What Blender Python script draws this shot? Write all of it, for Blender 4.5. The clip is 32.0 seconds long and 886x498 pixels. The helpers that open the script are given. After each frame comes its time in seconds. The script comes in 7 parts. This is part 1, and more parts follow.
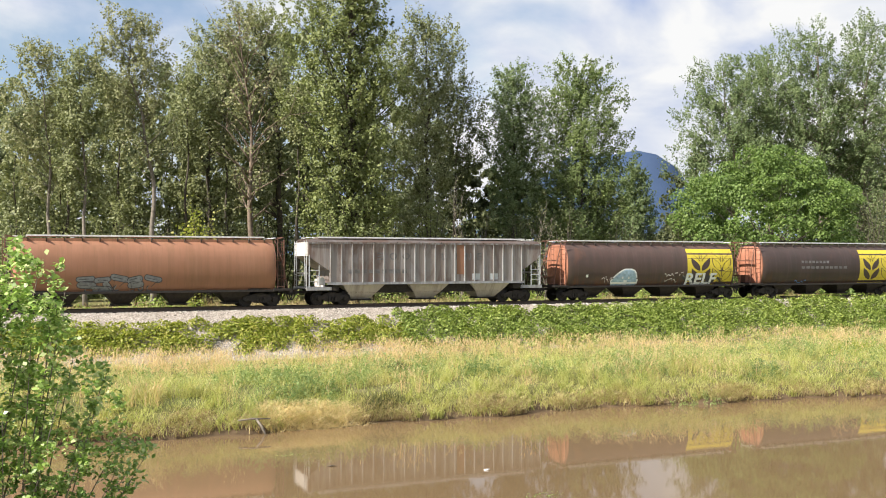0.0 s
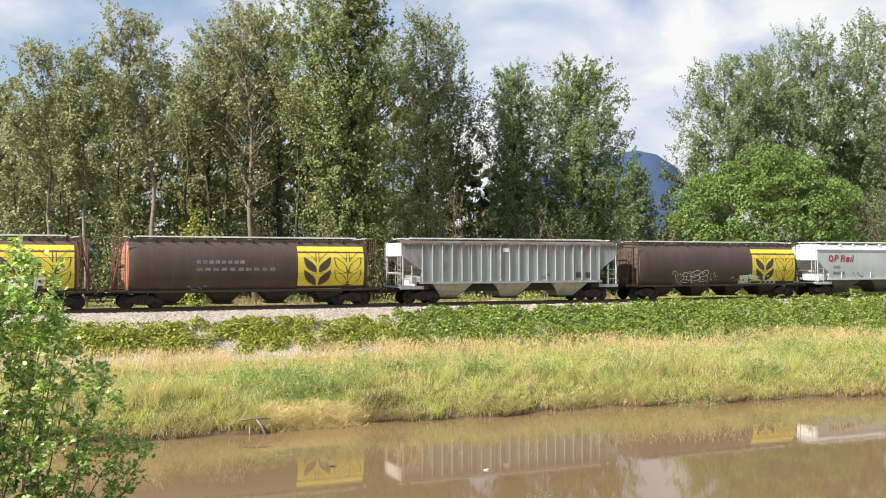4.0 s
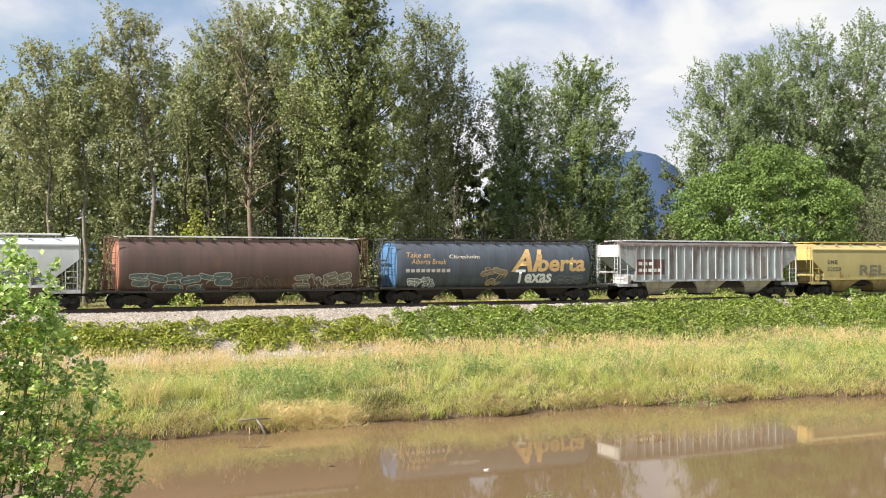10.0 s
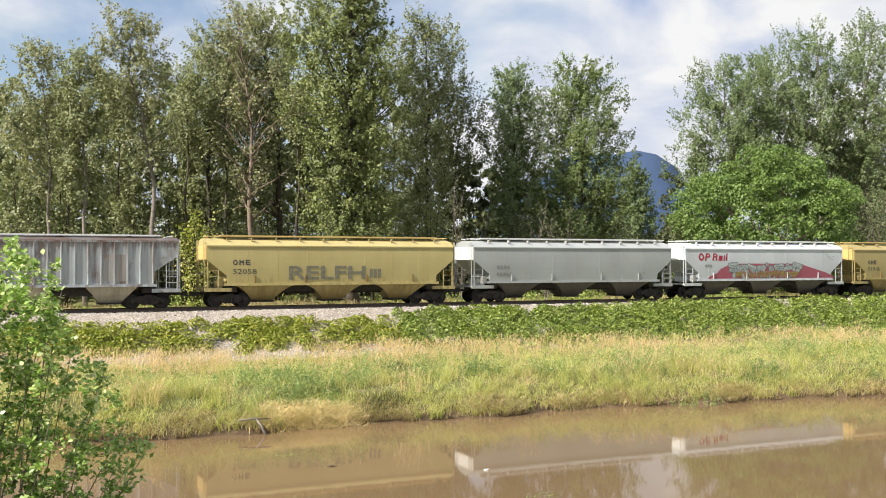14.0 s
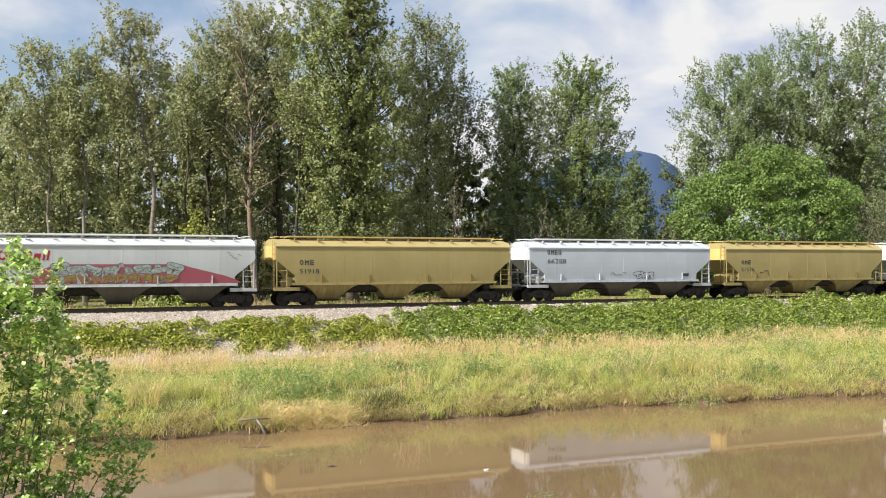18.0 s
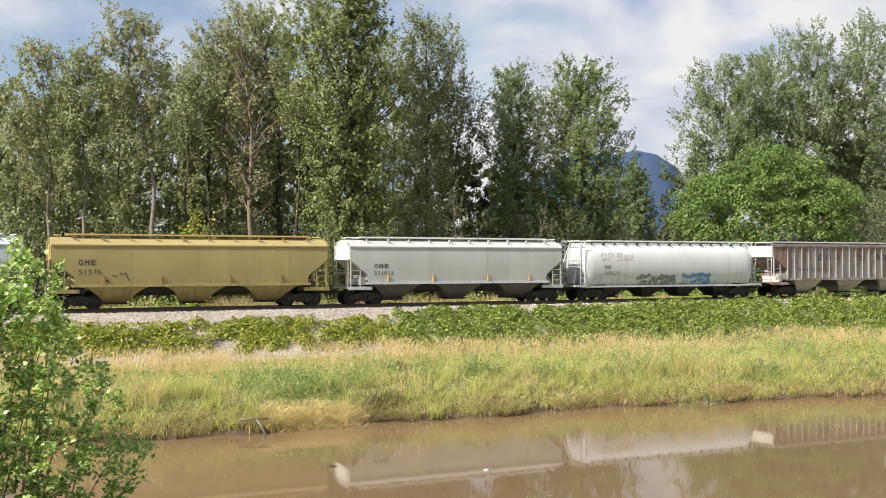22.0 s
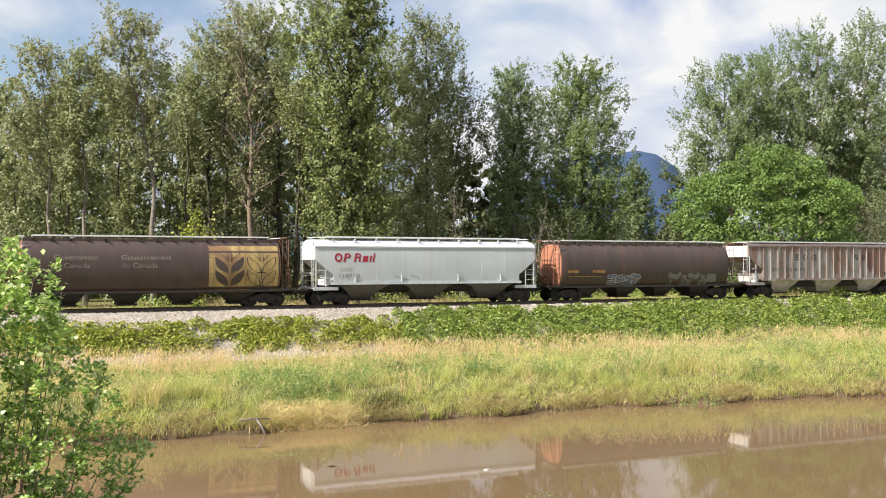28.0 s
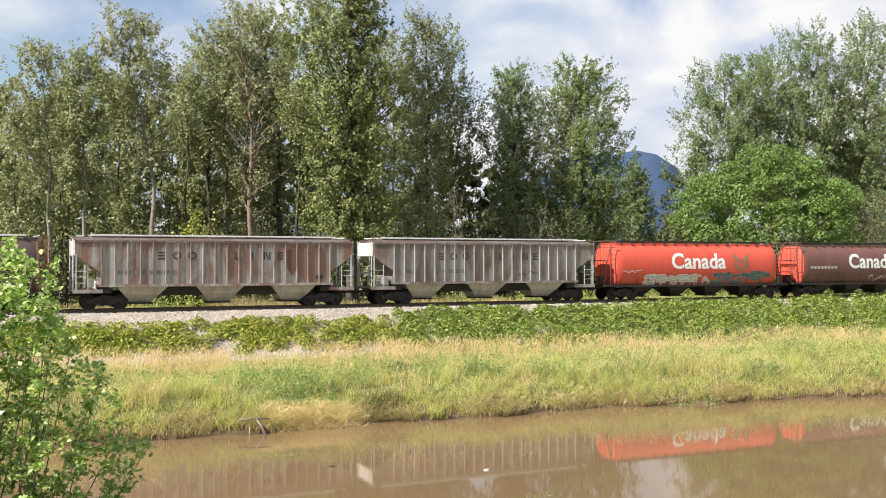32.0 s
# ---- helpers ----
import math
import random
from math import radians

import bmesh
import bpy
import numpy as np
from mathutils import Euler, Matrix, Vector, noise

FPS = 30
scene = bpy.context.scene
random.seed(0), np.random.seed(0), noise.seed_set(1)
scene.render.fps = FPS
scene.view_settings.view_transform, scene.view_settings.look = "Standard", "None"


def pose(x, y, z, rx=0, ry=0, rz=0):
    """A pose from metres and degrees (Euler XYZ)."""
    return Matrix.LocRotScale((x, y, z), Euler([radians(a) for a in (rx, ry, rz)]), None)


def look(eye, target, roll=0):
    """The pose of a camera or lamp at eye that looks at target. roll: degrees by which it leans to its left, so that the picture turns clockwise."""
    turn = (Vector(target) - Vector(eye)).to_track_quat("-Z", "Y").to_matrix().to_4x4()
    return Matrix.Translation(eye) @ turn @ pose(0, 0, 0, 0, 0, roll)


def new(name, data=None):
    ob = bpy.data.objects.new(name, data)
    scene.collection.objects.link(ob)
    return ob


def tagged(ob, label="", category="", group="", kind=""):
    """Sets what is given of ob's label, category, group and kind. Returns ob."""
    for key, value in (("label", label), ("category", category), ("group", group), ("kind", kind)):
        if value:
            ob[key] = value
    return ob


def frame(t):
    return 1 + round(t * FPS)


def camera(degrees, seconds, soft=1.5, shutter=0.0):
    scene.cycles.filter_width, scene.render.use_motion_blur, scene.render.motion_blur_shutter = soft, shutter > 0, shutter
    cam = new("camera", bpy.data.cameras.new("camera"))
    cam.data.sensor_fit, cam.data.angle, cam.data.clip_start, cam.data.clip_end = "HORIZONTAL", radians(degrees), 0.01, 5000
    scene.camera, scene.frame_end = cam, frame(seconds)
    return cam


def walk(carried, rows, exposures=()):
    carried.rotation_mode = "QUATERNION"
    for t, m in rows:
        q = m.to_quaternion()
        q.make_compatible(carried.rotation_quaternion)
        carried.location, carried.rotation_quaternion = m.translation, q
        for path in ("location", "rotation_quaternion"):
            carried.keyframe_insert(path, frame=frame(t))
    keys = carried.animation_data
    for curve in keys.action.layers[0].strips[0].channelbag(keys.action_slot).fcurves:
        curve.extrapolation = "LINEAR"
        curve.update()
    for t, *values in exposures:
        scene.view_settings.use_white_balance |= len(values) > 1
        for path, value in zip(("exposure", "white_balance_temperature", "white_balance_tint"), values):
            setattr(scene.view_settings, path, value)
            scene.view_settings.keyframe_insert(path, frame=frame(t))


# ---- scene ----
CAM_AT = (0.0, 0.0, 6.76)
cam = camera(47.54, 32.0, soft=1.0)
walk(cam, [(0.0, pose(*CAM_AT, 90.724, 0, -24.383)), (32.0, pose(*CAM_AT, 90.724, 0, -24.383))],
     exposures=[(0.0, 0.95), (4.5, 0.94), (12.0, 0.93), (14.5, 0.89), (17.0, 0.85), (20.0, 0.80), (24.0, 0.79), (25.5, 0.84), (27.5, 0.91), (32.0, 0.95)])

RAIL_Z, TRACK_Y, GAUGE = 3.89, 64.4, 1.505

# ---- world and sun ----
SUN_TO = Vector((0.74, 0.13, -0.66)).normalized()
world = bpy.data.worlds.new("world")
scene.world = world
world.use_nodes = True
wn, wl = world.node_tree.nodes, world.node_tree.links
wn.clear()


def wnode(kind, **kw):
    n = wn.new(kind)
    for k, v in kw.items():
        n.inputs[k].default_value = v
    return n


sky = wn.new("ShaderNodeTexSky")
sky.sky_type, sky.sun_disc = "NISHITA", False
sky.sun_elevation = math.asin(-SUN_TO.z)
sky.sun_rotation = math.atan2(-SUN_TO.x, -SUN_TO.y)
sky_scale = wnode("ShaderNodeVectorMath")
sky_scale.operation = "SCALE"
sky_scale.inputs["Scale"].default_value = 0.17
wl.new(sky.outputs[0], sky_scale.inputs[0])
coord = wn.new("ShaderNodeTexCoord")
stretch = wn.new("ShaderNodeMapping")
stretch.inputs["Scale"].default_value = (1.0, 1.0, 1.8)
stretch.inputs["Location"].default_value = (0.35, 0.15, 0.22)
wl.new(coord.outputs["Generated"], stretch.inputs[0])
cloud_big = wnode("ShaderNodeTexNoise", Scale=3.4, Detail=7.0, Roughness=0.52, Distortion=0.25)
wl.new(stretch.outputs[0], cloud_big.inputs["Vector"])
cover = wn.new("ShaderNodeValToRGB")
cover.color_ramp.elements[0].color = (0.22, 0.22, 0.22, 1)
cover.color_ramp.elements[0].position, cover.color_ramp.elements[1].position = 0.40, 0.53
lie = wn.new("ShaderNodeVectorMath")
lie.operation = "DOT_PRODUCT"
lie.inputs[1].default_value = (0.9, -0.4, 0.0)
wl.new(coord.outputs["Generated"], lie.inputs[0])
drift = wn.new("ShaderNodeMath")
drift.operation = "MULTIPLY_ADD"
drift.inputs[1].default_value = 0.22
wl.new(lie.outputs["Value"], drift.inputs[0])
wl.new(cloud_big.outputs[0], drift.inputs[2])
wl.new(drift.outputs[0], cover.inputs[0])
cloud_tone = wnode("ShaderNodeTexNoise", Scale=6.0, Detail=6.0, Roughness=0.5, Distortion=0.4)
wl.new(stretch.outputs[0], cloud_tone.inputs["Vector"])
tone = wn.new("ShaderNodeValToRGB")
tone.color_ramp.elements[0].position, tone.color_ramp.elements[1].position = 0.36, 0.60
tone.color_ramp.elements[0].color = (0.52, 0.63, 0.90, 1)
tone.color_ramp.elements[1].color = (1.09, 1.09, 1.09, 1)
wl.new(cloud_tone.outputs[0], tone.inputs[0])
mix = wn.new("ShaderNodeMixRGB")
wl.new(cover.outputs[0], mix.inputs[0])
wl.new(sky_scale.outputs[0], mix.inputs[1])
wl.new(tone.outputs[0], mix.inputs[2])
back = wnode("ShaderNodeBackground", Strength=0.455)
wl.new(mix.outputs[0], back.inputs[0])
wout = wn.new("ShaderNodeOutputWorld")
wl.new(back.outputs[0], wout.inputs[0])

sun = new("sun", bpy.data.lights.new("sun", "SUN"))
sun.data.energy, sun.data.angle, sun.data.color = 5.0, radians(0.6), (1.0, 0.94, 0.83)
sun.matrix_world = look((0, 0, 200), Vector((0, 0, 200)) + SUN_TO)


# ---- materials ----
def rgb(r, g, b):
    """An sRGB colour, 0 to 255, as linear values."""
    out = [(v / 255 / 12.92 if v < 10.3 else ((v / 255 + 0.055) / 1.055) ** 2.4) for v in (r, g, b)]
    return (*out, 1.0)


class Mat:
    """A small builder for node materials."""

    def __init__(self, name, rough=0.6, metal=0.0, spec=0.4):
        self.m = bpy.data.materials.new(name)
        self.m.use_nodes = True
        self.t = self.m.node_tree
        self.b = self.t.nodes["Principled BSDF"]
        self.b.inputs["Roughness"].default_value = rough
        self.b.inputs["Metallic"].default_value = metal
        self.b.inputs["Specular IOR Level"].default_value = spec
        self._vec = None

    def node(self, kind, **kw):
        n = self.t.nodes.new(kind)
        for k, v in kw.items():
            n.inputs[k.replace("_", " ")].default_value = v
        return n

    def link(self, a, b):
        self.t.links.new(a, b)

    def vec(self, random_shift=True, space="Object"):
        """Coordinates of the thing itself, shifted by chance from thing to thing."""
        if self._vec is None:
            tc = self.node("ShaderNodeTexCoord")
            if random_shift:
                info = self.node("ShaderNodeObjectInfo")
                mul = self.node("ShaderNodeMath")
                mul.operation = "MULTIPLY"
                mul.inputs[1].default_value = 71.0
                self.link(info.outputs["Random"], mul.inputs[0])
                add = self.node("ShaderNodeVectorMath")
                self.link(tc.outputs[space], add.inputs[0])
                self.link(mul.outputs[0], add.inputs[1])
                self._vec = add.outputs[0]
            else:
                self._vec = tc.outputs[space]
        return self._vec

    def noise(self, scale, detail=4.0, rough=0.55, stretch=None, distort=0.0):
        v = self.vec()
        if stretch:
            mp = self.node("ShaderNodeMapping")
            mp.inputs["Scale"].default_value = stretch
            self.link(v, mp.inputs[0])
            v = mp.outputs[0]
        n = self.node("ShaderNodeTexNoise", Scale=scale, Detail=detail, Roughness=rough, Distortion=distort)
        self.link(v, n.inputs["Vector"])
        return n.outputs[0]

    def ramp(self, src, stops):
        r = self.node("ShaderNodeValToRGB")
        els = r.color_ramp.elements
        while len(els) < len(stops):
            els.new(0.5)
        for e, (p, c) in zip(els, stops):
            e.position = p
            e.color = c if isinstance(c, tuple) else (c, c, c, 1)
        self.link(src, r.inputs[0])
        return r.outputs[0]

    def mixed(self, fac, a, b, mode="MIX"):
        n = self.node("ShaderNodeMixRGB")
        n.blend_type = mode
        for i, x in enumerate((fac, a, b)):
            if isinstance(x, (float, int, tuple)):
                n.inputs[i].default_value = x
            else:
                self.link(x, n.inputs[i])
        return n.outputs[0]

    def color(self, src):
        if isinstance(src, tuple):
            self.b.inputs["Base Color"].default_value = src
        else:
            self.link(src, self.b.inputs["Base Color"])
        return self

    def rough(self, src):
        self.link(src, self.b.inputs["Roughness"])

    def bump(self, src, strength=0.3, dist=0.02):
        n = self.node("ShaderNodeBump", Strength=strength, Distance=dist)
        self.link(src, n.inputs["Height"])
        self.link(n.outputs[0], self.b.inputs["Normal"])


def paint(name, base, rust=rgb(112, 66, 44), amount=0.35, dirt=rgb(70, 58, 48), dirt_amount=0.5, rough=0.5, streaks=(1.6, 0.16), panels=(0.0, 0.0), skirt=None, runs=None, eave=3.9):
    """Weathered car paint: faded sheets, rust blooms, grime that runs down in streaks, rust, grime and painted shade
    along the sill (skirt) and rust below the eave (runs).
    """
    m = Mat(name, rough=rough)
    fade = m.noise(0.5, 3, 0.5)
    c = m.mixed(m.ramp(fade, [(0.35, 0.0), (0.65, 0.35)]), base, tuple(min(1, v * 1.25 + 0.02) for v in base[:3]) + (1,))
    own = m.node("ShaderNodeSeparateXYZ")
    tc = m.node("ShaderNodeTexCoord")
    m.link(tc.outputs["Object"], own.inputs[0])
    if panels[0]:
        # each sheet of the side has a tone of its own
        snap = m.node("ShaderNodeMath")
        snap.operation = "SNAP"
        snap.inputs[1].default_value = panels[0]
        m.link(own.outputs[0], snap.inputs[0])
        white = m.node("ShaderNodeTexWhiteNoise")
        white.noise_dimensions = "1D"
        m.link(snap.outputs[0], white.inputs["W"])
        c = m.mixed(1.0, c, m.ramp(white.outputs[0], [(0.0, 1.0 - panels[1] * 0.6), (1.0, 1.0)]), "MULTIPLY")
    broad = m.noise(1.0, 5, 0.6, (streaks[0], 1.0, streaks[1]))
    c = m.mixed(m.ramp(broad, [(0.54 - 0.1 * dirt_amount, 0.0), (0.70, min(1.0, 0.7 * dirt_amount))]), c, dirt)
    fine = m.noise(1.0, 6, 0.65, (streaks[0] * 4.5, 1.0, streaks[1] * 2.2))
    c = m.mixed(m.ramp(fine, [(0.50, 0.0), (0.68, min(0.8, 0.5 * dirt_amount))]), c, dirt)
    pale = m.noise(1.0, 5, 0.6, (streaks[0] * 2.6, 1.0, streaks[1] * 1.6))
    c = m.mixed(m.ramp(pale, [(0.30, 0.22 * min(1.0, dirt_amount)), (0.46, 0.0)]), c, tuple(min(1, v * 1.3 + 0.05) for v in base[:3]) + (1,))
    bloom = m.noise(0.55, 8, 0.66, (1.0, 1.0, 0.45), 0.6)
    edge = 0.72 - 0.34 * amount
    c = m.mixed(m.ramp(bloom, [(edge, 0.0), (edge + 0.12, min(1.0, 0.45 + amount * 0.45))]), c, rust)

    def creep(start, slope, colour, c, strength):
        """Rust, grime and painted underside shade that spread up or down from one edge, with a ragged, streaky limit.
        """
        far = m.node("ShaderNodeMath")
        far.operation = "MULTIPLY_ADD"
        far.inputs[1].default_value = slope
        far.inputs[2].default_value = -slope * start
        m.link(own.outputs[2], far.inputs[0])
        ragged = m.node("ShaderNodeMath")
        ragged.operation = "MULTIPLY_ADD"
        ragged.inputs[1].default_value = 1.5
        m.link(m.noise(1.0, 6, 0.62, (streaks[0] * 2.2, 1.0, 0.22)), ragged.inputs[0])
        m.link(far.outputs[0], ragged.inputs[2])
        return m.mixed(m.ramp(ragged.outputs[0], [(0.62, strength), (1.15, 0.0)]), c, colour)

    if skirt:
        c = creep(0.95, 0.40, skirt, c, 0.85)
    if runs:
        c = creep(eave, -0.34, runs, c, 0.85)
    speck = m.noise(9.0, 4, 0.7)
    c = m.mixed(m.ramp(speck, [(0.66, 0.0), (0.72, 0.5 * amount + 0.1)]), c, tuple(v * 0.6 for v in rust[:3]) + (1,))
    m.color(c)
    m.bump(m.noise(2.2, 5, 0.6), 0.25, 0.02)
    return m.m


def plain(name, base, rough=0.6, metal=0.0, vary=0.25, scale=6.0, bump=0.2):
    m = Mat(name, rough=rough, metal=metal)
    n = m.noise(scale, 5, 0.6)
    dark = tuple(v * (1 - vary) for v in base[:3]) + (1,)
    lite = tuple(min(1, v * (1 + vary)) for v in base[:3]) + (1,)
    m.color(m.ramp(n, [(0.3, dark), (0.7, lite)]))
    if bump:
        m.bump(n, bump, 0.01)
    return m.m


def leafy(name, cols, gloss=0.55, translucent=0.38, dry=None):
    """Leaves: each takes a colour of its own between those given; light passes through them."""
    m = Mat(name, rough=gloss, spec=0.35)
    geo = m.node("ShaderNodeNewGeometry")
    k = len(cols)
    leaf = m.ramp(geo.outputs["Random Per Island"], [(i / max(1, k - 1), c) for i, c in enumerate(cols)])
    patch = m.noise(0.35, 3, 0.5)
    c = m.mixed(m.ramp(patch, [(0.35, 0.0), (0.65, 0.6)]), leaf, m.mixed(1.0, leaf, (1.12, 1.08, 0.92, 1), "MULTIPLY"))
    if dry:
        c = m.mixed(m.ramp(m.noise(0.3, 4, 0.6, (1.0, 1.6, 0.5)), [(0.46, 0.0), (0.64, 0.48)]), c, dry)
    m.color(c)
    tr = m.node("ShaderNodeBsdfTranslucent")
    m.link(m.mixed(1.0, c, (1.12, 1.18, 0.84, 1), "MULTIPLY"), tr.inputs[0])
    ms = m.node("ShaderNodeMixShader")
    ms.inputs[0].default_value = translucent
    m.link(m.b.outputs[0], ms.inputs[1])
    m.link(tr.outputs[0], ms.inputs[2])
    m.link(ms.outputs[0], m.t.nodes["Material Output"].inputs[0])
    return m.m


M_WHEEL = plain("wheel_steel", (0.022, 0.02, 0.019, 1), 0.55, 0.3)
M_TRUCK = plain("truck_cast_steel", (0.026, 0.022, 0.019, 1), 0.75, 0.0, 0.4)
M_UNDER = plain("grimy_underframe", (0.030, 0.025, 0.021, 1), 0.8, 0.0, 0.4)
M_RAIL = plain("rusty_rail", (0.10, 0.075, 0.058, 1), 0.6, 0.2)
M_TIE = plain("creosoted_tie", (0.06, 0.05, 0.042, 1), 0.85, 0.0, 0.4)
M_GALV = plain("galvanised_steel", (0.72, 0.72, 0.71, 1), 0.5, 0.0, 0.2)
M_WHITE = plain("white_paint", (0.78, 0.79, 0.78, 1), 0.45, 0.0, 0.1)
M_BLACK = plain("black_paint", (0.03, 0.03, 0.035, 1), 0.55, 0.0, 0.2)
M_BARK = plain("grey_bark", (0.16, 0.13, 0.10, 1), 0.9, 0.0, 0.5, 3.0, 0.6)
M_BARK_BROWN = plain("weathered_brown_bark", (0.165, 0.125, 0.095, 1), 0.9, 0.0, 0.4, 3.0, 0.6)
M_BARK_PALE = plain("pale_bark", (0.185, 0.16, 0.132, 1), 0.9, 0.0, 0.4, 3.0, 0.6)
M_BARK_DARK = plain("dark_bark", (0.07, 0.058, 0.045, 1), 0.9, 0.0, 0.4, 3.0, 0.6)
M_LEAF_POPLAR = leafy("poplar_leaves", [rgb(108, 115, 78), rgb(125, 131, 93), rgb(142, 147, 108), rgb(160, 163, 126)], 0.6, 0.28)
M_LEAF_DENSE = leafy("cottonwood_leaves", [rgb(98, 108, 62), rgb(114, 124, 75), rgb(131, 140, 90), rgb(152, 158, 110)], 0.55, 0.28)
# darker leaf copy: the shade of the wood is put into its colour
M_LEAF_DARK = leafy("dark_shade_toned_leaves", [rgb(70, 77, 50), rgb(90, 97, 66), rgb(116, 121, 88)], 0.6, 0.34)
M_LEAF_MID = leafy("mid_green_leaves", [rgb(92, 108, 62), rgb(110, 125, 76), rgb(130, 143, 94)], 0.55, 0.28)
# paler, greyer leaf copy that has distance haze mixed into its colour
M_LEAF_HAZE = leafy("haze_toned_leaves", [rgb(106, 115, 86), rgb(126, 134, 104), rgb(150, 156, 126)], 0.6, 0.4)
M_LEAF_BRIGHT = leafy("maple_leaves", [rgb(80, 102, 50), rgb(97, 121, 61), rgb(114, 137, 74), rgb(136, 155, 94)])
M_LEAF_SILVER = leafy("willow_leaves", [rgb(116, 121, 84), rgb(136, 139, 103), rgb(160, 159, 126)], 0.6, 0.28)
M_LEAF_COOL = leafy("grey_green_leaves", [rgb(90, 107, 68), rgb(111, 127, 86), rgb(136, 149, 110)], 0.55, 0.28)
M_LEAF_BUSH = leafy("near_bush_leaves", [rgb(98, 126, 62), rgb(128, 156, 84), rgb(162, 186, 112), rgb(212, 220, 174)], 0.34, 0.44)
M_BRAMBLE = leafy("bramble_leaves", [rgb(92, 110, 48), rgb(116, 134, 62), rgb(140, 156, 78), rgb(170, 180, 108)], 0.5, 0.3)
M_BRAMBLE_YELLOW = leafy("yellowing_bramble_leaves", [rgb(108, 120, 48), rgb(134, 146, 60), rgb(160, 166, 78), rgb(184, 178, 104)])
M_GRASS = leafy("meadow_grass", [rgb(134, 144, 76), rgb(164, 172, 98), rgb(192, 194, 122), rgb(216, 210, 156)], 0.6, 0.36, rgb(192, 168, 122))
M_GRASS_SEED = leafy("seed_heads", [rgb(196, 162, 124), rgb(212, 182, 146), rgb(224, 200, 166), rgb(186, 178, 120)], 0.7, 0.36)
M_GRASS_STRAW = leafy("straw", [rgb(124, 102, 78), rgb(168, 146, 110), rgb(204, 188, 148), rgb(156, 156, 92)], 0.7, 0.25)
M_GRASS_BLUE = leafy("reed_leaves", [rgb(108, 128, 72), rgb(134, 152, 92), rgb(164, 178, 120)], 0.5, 0.36)
M_STRAW_PALE = leafy("bleached_straw", [rgb(196, 176, 132), rgb(218, 200, 158), rgb(232, 218, 182)], 0.7, 0.3)
M_HERB = leafy("dark_herb_leaves", [rgb(92, 114, 64), rgb(114, 136, 82), rgb(144, 162, 108)], 0.5, 0.36)
M_GRASS_DARK = leafy("dark_weeds", [rgb(60, 66, 36), rgb(84, 86, 50), rgb(104, 110, 60)], 0.6, 0.2)


def ground_material():
    m = Mat("earth_and_turf", rough=0.95, spec=0.1)
    tc = m.node("ShaderNodeTexCoord")
    m._vec = tc.outputs["Object"]
    turf = m.ramp(m.noise(0.25, 6, 0.6), [(0.3, (0.11, 0.125, 0.05, 1)), (0.55, (0.16, 0.15, 0.06, 1)), (0.75, (0.21, 0.19, 0.11, 1))])
    mud = m.ramp(m.noise(1.4, 6, 0.6), [(0.3, (0.07, 0.05, 0.032, 1)), (0.7, (0.15, 0.105, 0.065, 1))])
    sep = m.node("ShaderNodeSeparateXYZ")
    m.link(m._vec, sep.inputs[0])
    m.color(m.mixed(m.ramp(sep.outputs[2], [(0.35, 0.0), (0.75, 1.0)]), mud, turf))
    m.bump(m.noise(3.0, 6, 0.7), 0.6, 0.1)
    return m.m


def ballast_material():
    m = Mat("crushed_stone", rough=0.9, spec=0.2)
    tc = m.node("ShaderNodeTexCoord")
    m._vec = tc.outputs["Object"]
    vor = m.node("ShaderNodeTexVoronoi", Scale=14.0)
    m.link(m._vec, vor.inputs["Vector"])
    grey = m.ramp(vor.outputs["Color"], [(0.0, (0.13, 0.11, 0.095, 1)), (0.5, (0.34, 0.30, 0.265, 1)), (1.0, (0.54, 0.49, 0.43, 1))])
    m.color(m.mixed(m.ramp(m.noise(0.6, 4), [(0.35, 0.0), (0.7, 0.4)]), grey, (0.30, 0.25, 0.20, 1)))
    m.bump(vor.outputs["Distance"], 0.9, 0.05)
    return m.m


def stone_material():
    m = Mat("ballast_stones", rough=0.85, spec=0.25)
    geo = m.node("ShaderNodeNewGeometry")
    m.color(m.ramp(geo.outputs["Random Per Island"], [(0.0, (0.16, 0.135, 0.115, 1)), (0.5, (0.40, 0.36, 0.32, 1)), (1.0, (0.62, 0.57, 0.51, 1))]))
    return m.m


def water_material():
    m = Mat("muddy_water", rough=0.035, spec=0.42)
    m.b.inputs["IOR"].default_value = 1.33
    tc = m.node("ShaderNodeTexCoord")
    m._vec = tc.outputs["Object"]
    m.color(m.ramp(m.noise(0.06, 4, 0.5), [(0.3, (0.146, 0.098, 0.052, 1)), (0.7, (0.174, 0.117, 0.064, 1))]))
    a = m.noise(1.1, 3, 0.5, (1.0, 0.5, 1.0))
    m.bump(a, 0.05, 0.02)
    return m.m


M_GROUND, M_BALLAST, M_STONES, M_WATER = ground_material(), ballast_material(), stone_material(), water_material()


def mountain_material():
    m = Mat("haze_blue_ridge", rough=1.0, spec=0.0)
    # aerial haze is painted into the base colour: forest turned blue
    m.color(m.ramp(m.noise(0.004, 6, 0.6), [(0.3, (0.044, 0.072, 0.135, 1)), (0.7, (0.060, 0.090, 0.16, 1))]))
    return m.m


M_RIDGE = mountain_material()


